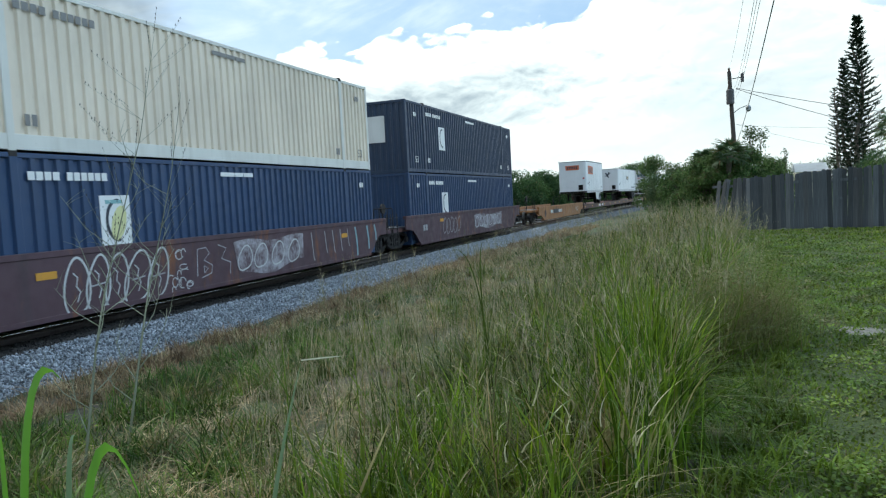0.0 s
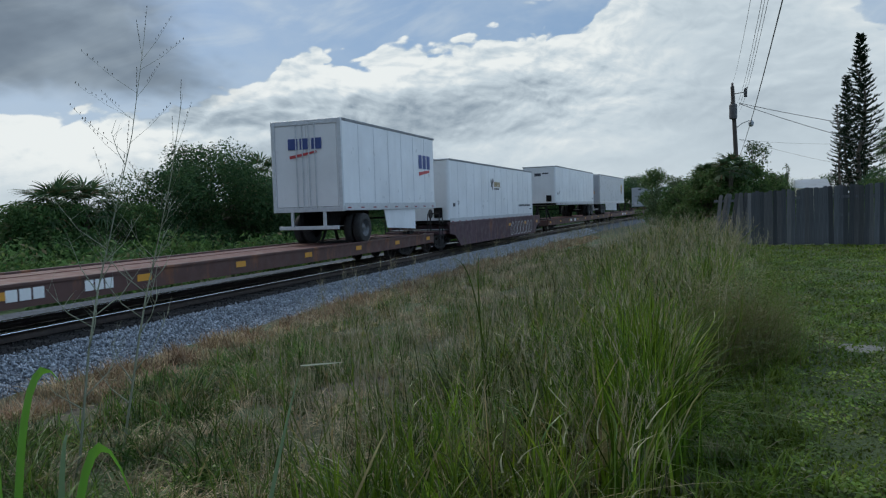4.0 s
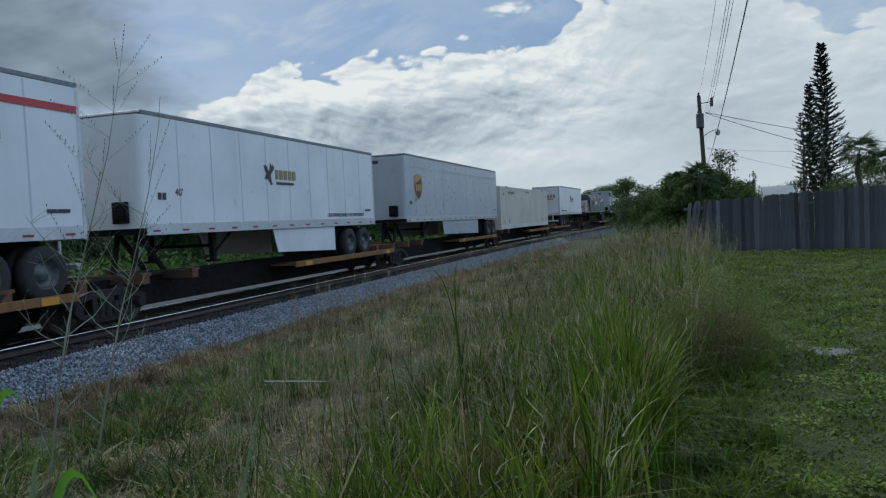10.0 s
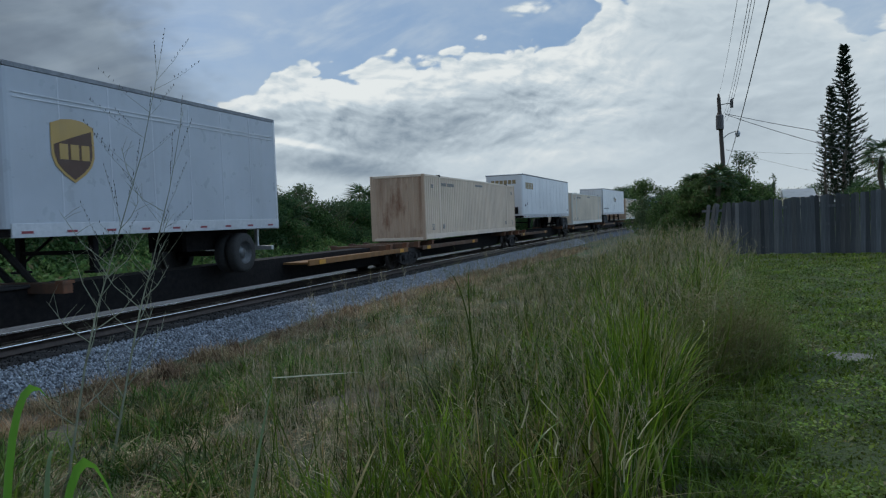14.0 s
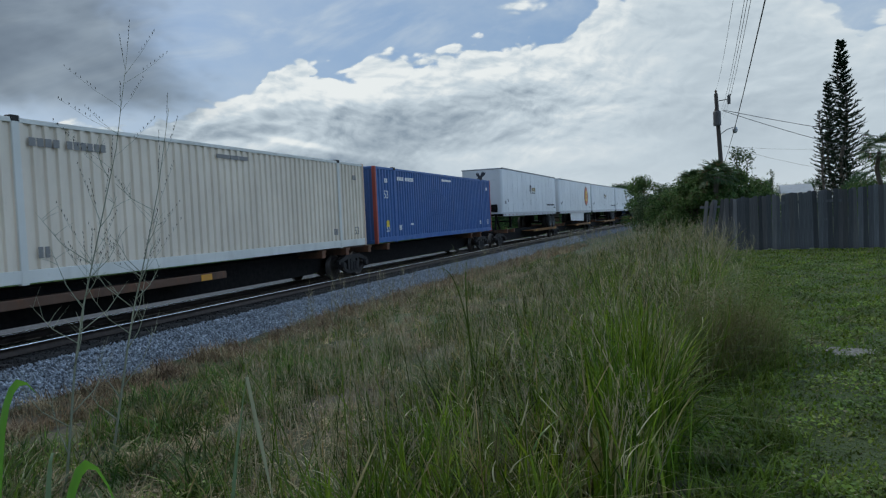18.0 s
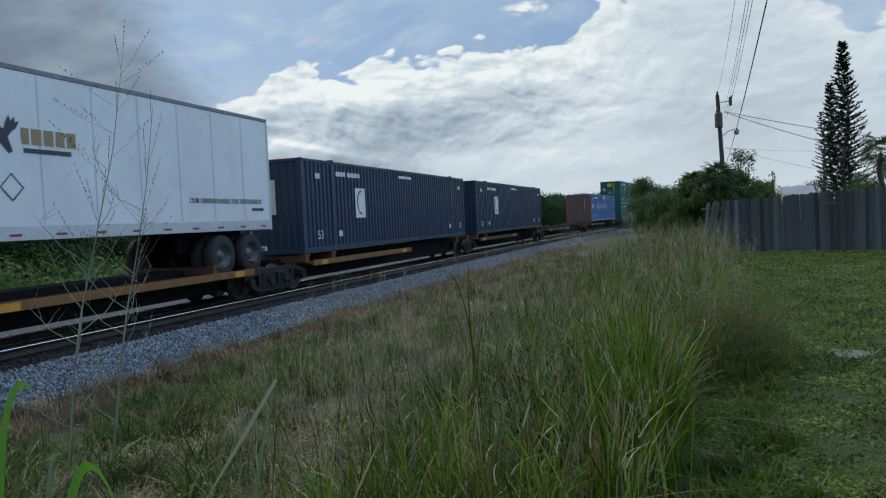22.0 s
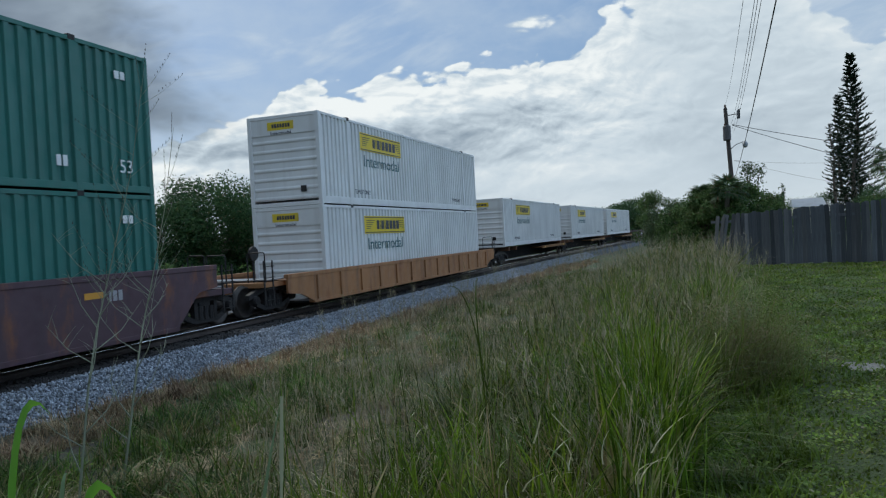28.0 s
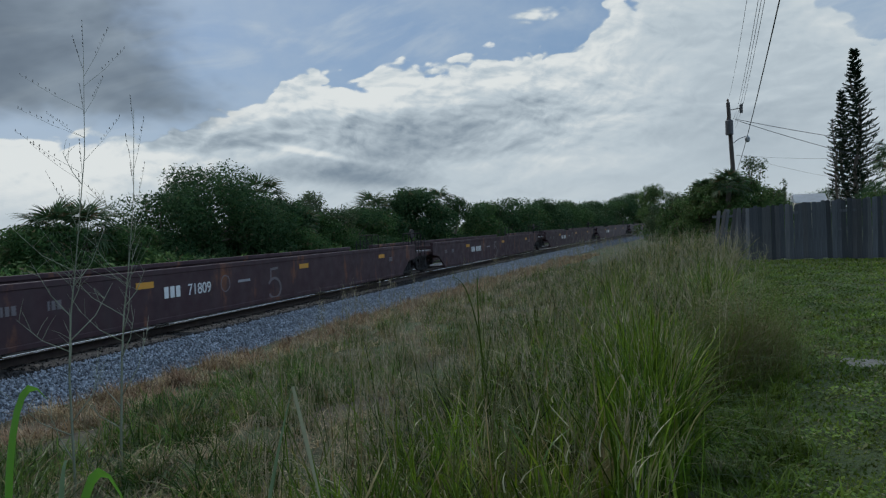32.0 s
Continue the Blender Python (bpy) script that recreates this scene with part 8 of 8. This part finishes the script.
for k, d in enumerate((5.2, 5.65, 6.1, 6.6, 7.1)):
    stroke(w2, X1, bubble(n(d), 0.8 - 0.05 * (k % 2), 0.2, 0.36, 0.05, k + 40), 0.03, FADED_WHITE)
bars(w2, X1, n(2.6), 0.72, [0.2, 0.2], 0.24, FADED_WHITE)
plate("reflector", w2, X1, n(4.6), n(5.0), 1.0, 1.13, YELLOW)
n = near(empty, 17.9)
bars(empty, X1, n(4.4), 0.58, [0.16] * 4, 0.24, WHITE_INK)
plate("dark_patch", empty, X1, n(5.3), n(7.2), 0.56, 0.86, DARK_INK, "painted-over patch")
bars(empty, X1 + 0.006, n(7.0), 0.58, [0.16] * 6, 0.22, WHITE_INK)
shape("dark_blot", empty, X1, ring(n(2.7), 0.62, 0.3, 0.24, n=14)[:-1], BROWN)
for k in range(4):
    stroke(empty, X1, [(n(13.6 + 0.35 * k), 0.5), (n(13.8 + 0.35 * k), 0.85), (n(14.0 + 0.3 * k), 0.55)], 0.05, GRAFFITI)
n = near(w3, 19.6)
for k in range(7):
    stroke(w3, X1, bubble(n(11.6 + 0.75 * k), 0.62, 0.32, 0.40, 0.08, k + 60), 0.05, GRAFFITI)
    stroke(w3, X1 + 0.002, [(n(11.5 + 0.75 * k), 0.85), (n(11.7 + 0.75 * k), 0.66), (n(11.55 + 0.75 * k), 0.40)], 0.04, FADED_WHITE)
for d in (10.8, 14.5, 17.6):
    plate("reflector", w3, X1, n(d), n(d + 0.45), 0.82, 0.98, YELLOW)
n = near(w4, 20.0)
for k in range(3):
    stroke(w4, X1, ring(n(2.9 + 0.42 * k), 0.5, 0.2, 0.28), 0.09, GRAFFITI)
for d in (1.9, 9.6, 14.6):
    plate("reflector", w4, X1, n(d), n(d + 0.5), 0.8, 0.95, YELLOW)
for c in empties:
    n = near(c, 21.4)
    bars(c, X1, n(6.1), 0.66, [0.13, 0.13, 0.13], 0.24, WHITE_INK)
    if c is empties[0]:
        lettering(c, "71809", X1, n(6.85), 0.66, 0.24, WHITE_INK, 0.8)
    else:
        bars(c, X1, n(6.85), 0.66, [0.11] * 5, 0.24, WHITE_INK)
    stroke(c, X1, ring(n(8.2), 0.8, 0.17, 0.19), 0.03, GHOST, "ring_mark")
    bars(c, X1, n(8.7), 0.78, [0.5], 0.06, FADED_WHITE)
    stroke(c, X1, ring(n(10.3), 0.5, 0.3, 0.26, 150, -150), 0.07, GHOST, "five_mark")
    stroke(c, X1, [(n(10.15), 0.74), (n(10.15), 1.0), (n(10.5), 1.02)], 0.07, GHOST, "five_mark")
    for d in (5.3, 11.6, 17.0):
        plate("reflector", c, X1, n(d), n(d + 0.5), 0.92, 1.05, YELLOW)
    for d in (2.3, 3.2, 17.9):
        bars(c, X1, n(d), 0.76, [0.05, 0.08, 0.09], 0.16, GHOST)
for c in (fl1, fl2, fl3, fl4):
    bars(c, 1.366, -6.5, 0.58, [0.22, 0.22, 0.22, -0.8, 0.2, 0.2, 0.2], 0.2, WHITE_INK)


# ---- flatbed trailer with a tarped load ----
def flatbed():
    a, l = 317.6, 14.4
    t = rolling("flatbed_trailer", a + l / 2, 0.75, "flatbed trailer with an orange-red side rail", "trailer", "trailers on the train")
    half = l / 2
    part("deck", deck_bm(half), paint("flatbed_red", (0.22, 0.06, 0.04), amount=0.6, rust=0.3), t)
    bm = bmesh.new()
    for x in (-0.5, 0.5):
        extrude_yz(bm, [(-half + 0.5, 1.0), (-half + 0.5, 1.22), (half - 0.2, 1.22), (half - 0.2, 0.95), (half - 4.5, 0.8), (-half + 3.5, 0.8)], x - 0.05, x + 0.05)
    part("frame_beam", bm, UNDER, t)
    for y in (half - 1.9, half - 0.7):
        for x in (-1.14, -0.80, 0.80, 1.14):
            piece("wheel", shared(("tyre",), wheel_mesh, TYRE, True), t, at=pose(x, y, 0.515, 0, 0, 0 if x > 0 else 180))
            if abs(x) > 1:
                piece("rim", shared(("rim",), rim_mesh, RIM, True), t, at=pose(x * 1.005, y, 0.515, 0, 0, 0 if x > 0 else 180))
    piece("landing_gear", MESHES[(("landing_gear",), UNDER.name)], t, at=Matrix.Translation((0, -half + 3.4, 0)))
    for i in range(14):
        plate("marker_tape", t, 1.305, -half + 0.5 + i, -half + 0.8 + i, 1.27, 1.33, RED_TAPE if i % 2 else WHITE_INK)
    b = rolling("bulkhead_box", a + 0.83, 2.1, "dirty white box with black letters and a pink square", "crate", "loads on the flatbed")
    bm = bmesh.new()
    box(bm, -0.6, 1.25, -0.53, 0.53, 0, 1.16, 0.02)
    part("body", bm, paint("dirty_white_box", (0.50, 0.49, 0.44), (0.2, 0.15, 0.1), 0.6, 0.6, rust=0.2), b)
    bm = bmesh.new()
    box(bm, -0.65, 1.3, -0.58, 0.58, 1.16, 1.25, 0.02)
    for x in (-0.1, 0.45, 0.95):
        box(bm, x - 0.03, x + 0.03, -0.56, -0.5, 0.02, 1.17, 0.005)
    part("rim", bm, CREAM, b)
    for i, w in enumerate("CYPZ"):
        lettering(b, w, -0.57, -0.5 + i * 0.36, 0.84, 0.2, DARK_INK, None, True)
    lettering(b, "20", -0.57, -0.2, 0.32, 0.2, DARK_INK, None, True)
    lettering(b, "00", -0.57, 0.2, 0.32, 0.2, DARK_INK, None, True)
    shape("pink_square", b, -0.57, [(0.75, 0.40), (0.75, 0.66), (1.0, 0.66), (1.0, 0.40)], paint("pink_square", (0.62, 0.10, 0.16), amount=0.2), "", True)
    shape("pink_square", b, 1.256, [(-0.5, 0.40), (-0.5, 0.68), (-0.1, 0.68), (-0.1, 0.40)], paint("pink_square", (0.62, 0.10, 0.16), amount=0.2))
    load = rolling("tarped_load", a + 8.4, 2.1, "load under black and green tarpaulins with straps", "tarped load", "loads on the flatbed")
    tarp_black = rough_mat("black_tarp", (0.005, 0.006, 0.008), (0.016, 0.018, 0.022), 3, 0.3, 0.9, 0.06)
    tarp_green = rough_mat("green_tarp", (0.006, 0.055, 0.060), (0.015, 0.10, 0.105), 3, 0.42, 0.9, 0.06)
    rng2 = np.random.default_rng(8)

    def tarp(y0, y1, z0, z1, w, rnd, amp, end=True):
        """A draped cover: a rounded box, creased and sagging."""
        ny, nu = 60, 36
        ys = np.linspace(y0, y1, ny)
        prof = []
        for u in np.linspace(0, 1, nu):
            p = u * (2 * (z1 - z0) + 2 * w)
            h = z1 - z0
            if p < h:
                x, z = w, z0 + p
            elif p < h + 2 * w:
                x, z = w - (p - h), z1
            else:
                x, z = -w, z1 - (p - h - 2 * w)
            prof.append((x, z))
        prof = np.array(prof)
        bulge = np.minimum(1, np.minimum(np.abs(prof[:, 0] - w) + np.abs(prof[:, 1] - z1), np.abs(prof[:, 0] + w) + np.abs(prof[:, 1] - z1)) / rnd)
        prof[:, 1] -= (1 - bulge) * rnd * 0.35
        prof[:, 0] *= 1 - (1 - bulge) * 0.05
        k1, k2 = rng2.uniform(0, 6, 2)
        V = np.zeros((ny, nu, 3))
        for i, y in enumerate(ys):
            fold = amp * (np.sin(y * 3.1 + k1) * 0.5 + np.sin(y * 7.3 + prof[:, 1] * 3 + k2) * 0.35 + rng2.normal(0, 0.18, nu))
            side = np.abs(prof[:, 0]) > w * 0.9
            V[i, :, 0] = prof[:, 0] + np.sign(prof[:, 0]) * fold * side
            V[i, :, 1] = y
            V[i, :, 2] = prof[:, 1] + np.where(side, 0, fold * 1.2 + 0.10 * np.sin((y - y0) / (y1 - y0) * 9 + k1))
        idx = np.arange(ny * nu).reshape(ny, nu)
        f = np.stack([idx[:-1, :-1], idx[1:, :-1], idx[1:, 1:], idx[:-1, 1:]], -1).reshape(-1, 4)
        v = V.reshape(-1, 3)
        if end:
            extra = []
            for i in (0, ny - 1):
                c = len(v)
                v = np.concatenate([v, [[0, ys[i], (z0 + z1) / 2]]])
                for j in range(nu - 1):
                    extra.append((idx[i, j], idx[i, j + 1], c, c))
            tri = [(q[0], q[1], q[2]) for q in extra]
            allf = np.concatenate([f[:, [0, 1, 2]], f[:, [0, 2, 3]], np.array(tri)])
        else:
            allf = np.concatenate([f[:, [0, 1, 2]], f[:, [0, 2, 3]]])
        return v, allf
    for y0, y1, z1, w, m, nm in ((-6.9, -4.2, 1.12, 1.15, tarp_black, "low_cover"), (-4.9, 0.9, 1.92, 1.27, tarp_black, "black_cover"), (0.5, 5.3, 2.05, 1.25, tarp_black, "black_cover")):
        v, f = tarp(y0, y1, 0.0, z1, w, 0.5, 0.05)
        piece(nm, mesh_np(nm, v, f, m, True), load, "creased black tarpaulin")
    for y0, y1 in ((-3.7, 0.8), (0.6, 5.25)):
        v, f = tarp(y0, y1, 0.0, 0.78, 1.31, 0.05, 0.05, False)
        v[:, 2] = np.where(np.abs(v[:, 0]) < 1.1, 0.3, v[:, 2])
        piece("green_cover", mesh_np("green_cover", v, f, tarp_green, True), load, "creased dark green tarpaulin skirt")
    for y in (-2.9, -1.5, -0.2, 1.4, 2.6, 3.8, 4.6):
        stroke(load, 1.42, [(y + 0.05, 0.02), (y, 0.8), (y + 0.03, 1.85)], 0.07, FADED_GREY, "strap")
    bars(load, 1.40, -2.5, 0.85, [0.25] * 5, 0.36, WHITE_INK)
    lettering(load, "12592", 1.40, 1.55, 1.15, 0.2, WHITE_INK, 0.85)
    bars(load, 1.40, 2.9, 1.2, [0.22] * 3, 0.36, WHITE_INK)


def deck_bm(half):
    bm = bmesh.new()
    box(bm, -1.3, 1.3, -half, half, 1.22, 1.34, 0.015)
    return bm


FADED_GREY = paint("grey_strap", (0.10, 0.11, 0.115), amount=0.3)
flatbed()


def motions():
    """The train runs towards the camera and past it, slowing a little; weeds and leaves sway."""
    for ob, s, z in TRAIN:
        rows = []
        for i in range(17):
            t = 2.0 * i
            x, y, a = track(s - SPEED * t + SLOWING * t * t)
            rows.append((t, pose(x, y, RAIL_Z + z, 0, 0, -math.degrees(a))))
        walk(ob, rows)
    for ob, amount, phase in SWAY:
        p = ob.matrix_basis.translation
        rows = []
        for i in range(65):
            t = 0.5 * i
            a = amount * (0.6 * math.sin(1.9 * t + phase) + 0.4 * math.sin(3.7 * t + 2 * phase))
            rows.append((t, pose(p.x, p.y, p.z, a * 0.5, a, 0)))
        walk(ob, rows)
    # the tall weeds bend with the wind that the train draws along
    off_view = Vector((-0.67, 0.74, 0))
    gust = ((0, 1), (1, 3), (3, 0), (6, 1), (9, 0), (12, 4), (14, 3), (15.5, -6), (16.5, -16), (17, -14), (17.6, -5), (18, 0), (19, 3), (21, -2), (23, -2), (25, 1), (28, 0), (30, -4), (32, -8))
    for ob, phase in WEEDS:
        p = ob.matrix_basis.translation.copy()
        rows = []
        for i in range(65):
            t = 0.5 * i
            a = float(np.interp(t, [g[0] for g in gust], [g[1] for g in gust])) + 0.7 * math.sin(2.3 * t + phase)
            rows.append((t, Matrix.Translation(p) @ Matrix.Rotation(radians(a), 4, off_view)))
        walk(ob, rows)
    # the broken leaf: azimuth of its fold, then the way its tip points (right, away, up)
    right, away = Vector((0.855, 0.518, 0)), Vector((-0.518, 0.855, 0))
    rows = []
    for t, az in ((0, -32.2), (2, -32.6), (6, -31.6), (8, -30.9), (10, -31.5), (12, -31.4), (14, -31.0), (17, -29.3), (19, -29.0), (21, -31.2), (23, -30.9), (25, -29.8), (28, -30.8), (31, -30.8), (32, -31.7)):
        lean = math.atan2(2.3 * radians(az + 31.2), FOLD.z - FOOT.z)
        rows.append((t, Matrix.Translation(FOOT) @ Matrix.Rotation(lean, 4, -away)))
    walk(broken, rows)
    rows = []
    for t, r, f, u in ((0, 0.36, 0.9, -0.17), (6, 0.38, 0.9, -0.17), (8, 0.6, 0.75, -0.24), (12, 0.5, 0.85, -0.18), (14, 0.7, 0.7, -0.16), (15.0, 0.7, 0.5, -0.5), (16.0, 0.3, 0.2, -0.9), (17, -0.09, 0.1, -1),
                       (19, 0.24, 0.1, -1), (20, -0.2, 0.1, -1), (21, -0.68, 0.1, -1), (23, -0.42, 0.1, -1), (25, 0.18, 0.1, -1), (28, -0.07, 0.1, -1), (29.5, 0.2, 0.1, -1), (31, 0.22, 0.1, -1), (32, 0.2, 0.1, -1)):
        d = (right * r + away * f + Vector((0, 0, u))).normalized()
        z = -d
        x = (right - z * right.dot(z)).normalized() if abs(right.dot(z)) < 0.95 else away
        y = z.cross(x)
        m = Matrix((x, y, z)).transposed().to_4x4()
        rows.append((t, Matrix.Translation(FOLD - FOOT) @ m))
    walk(BROKEN_TIP, rows)


motions()
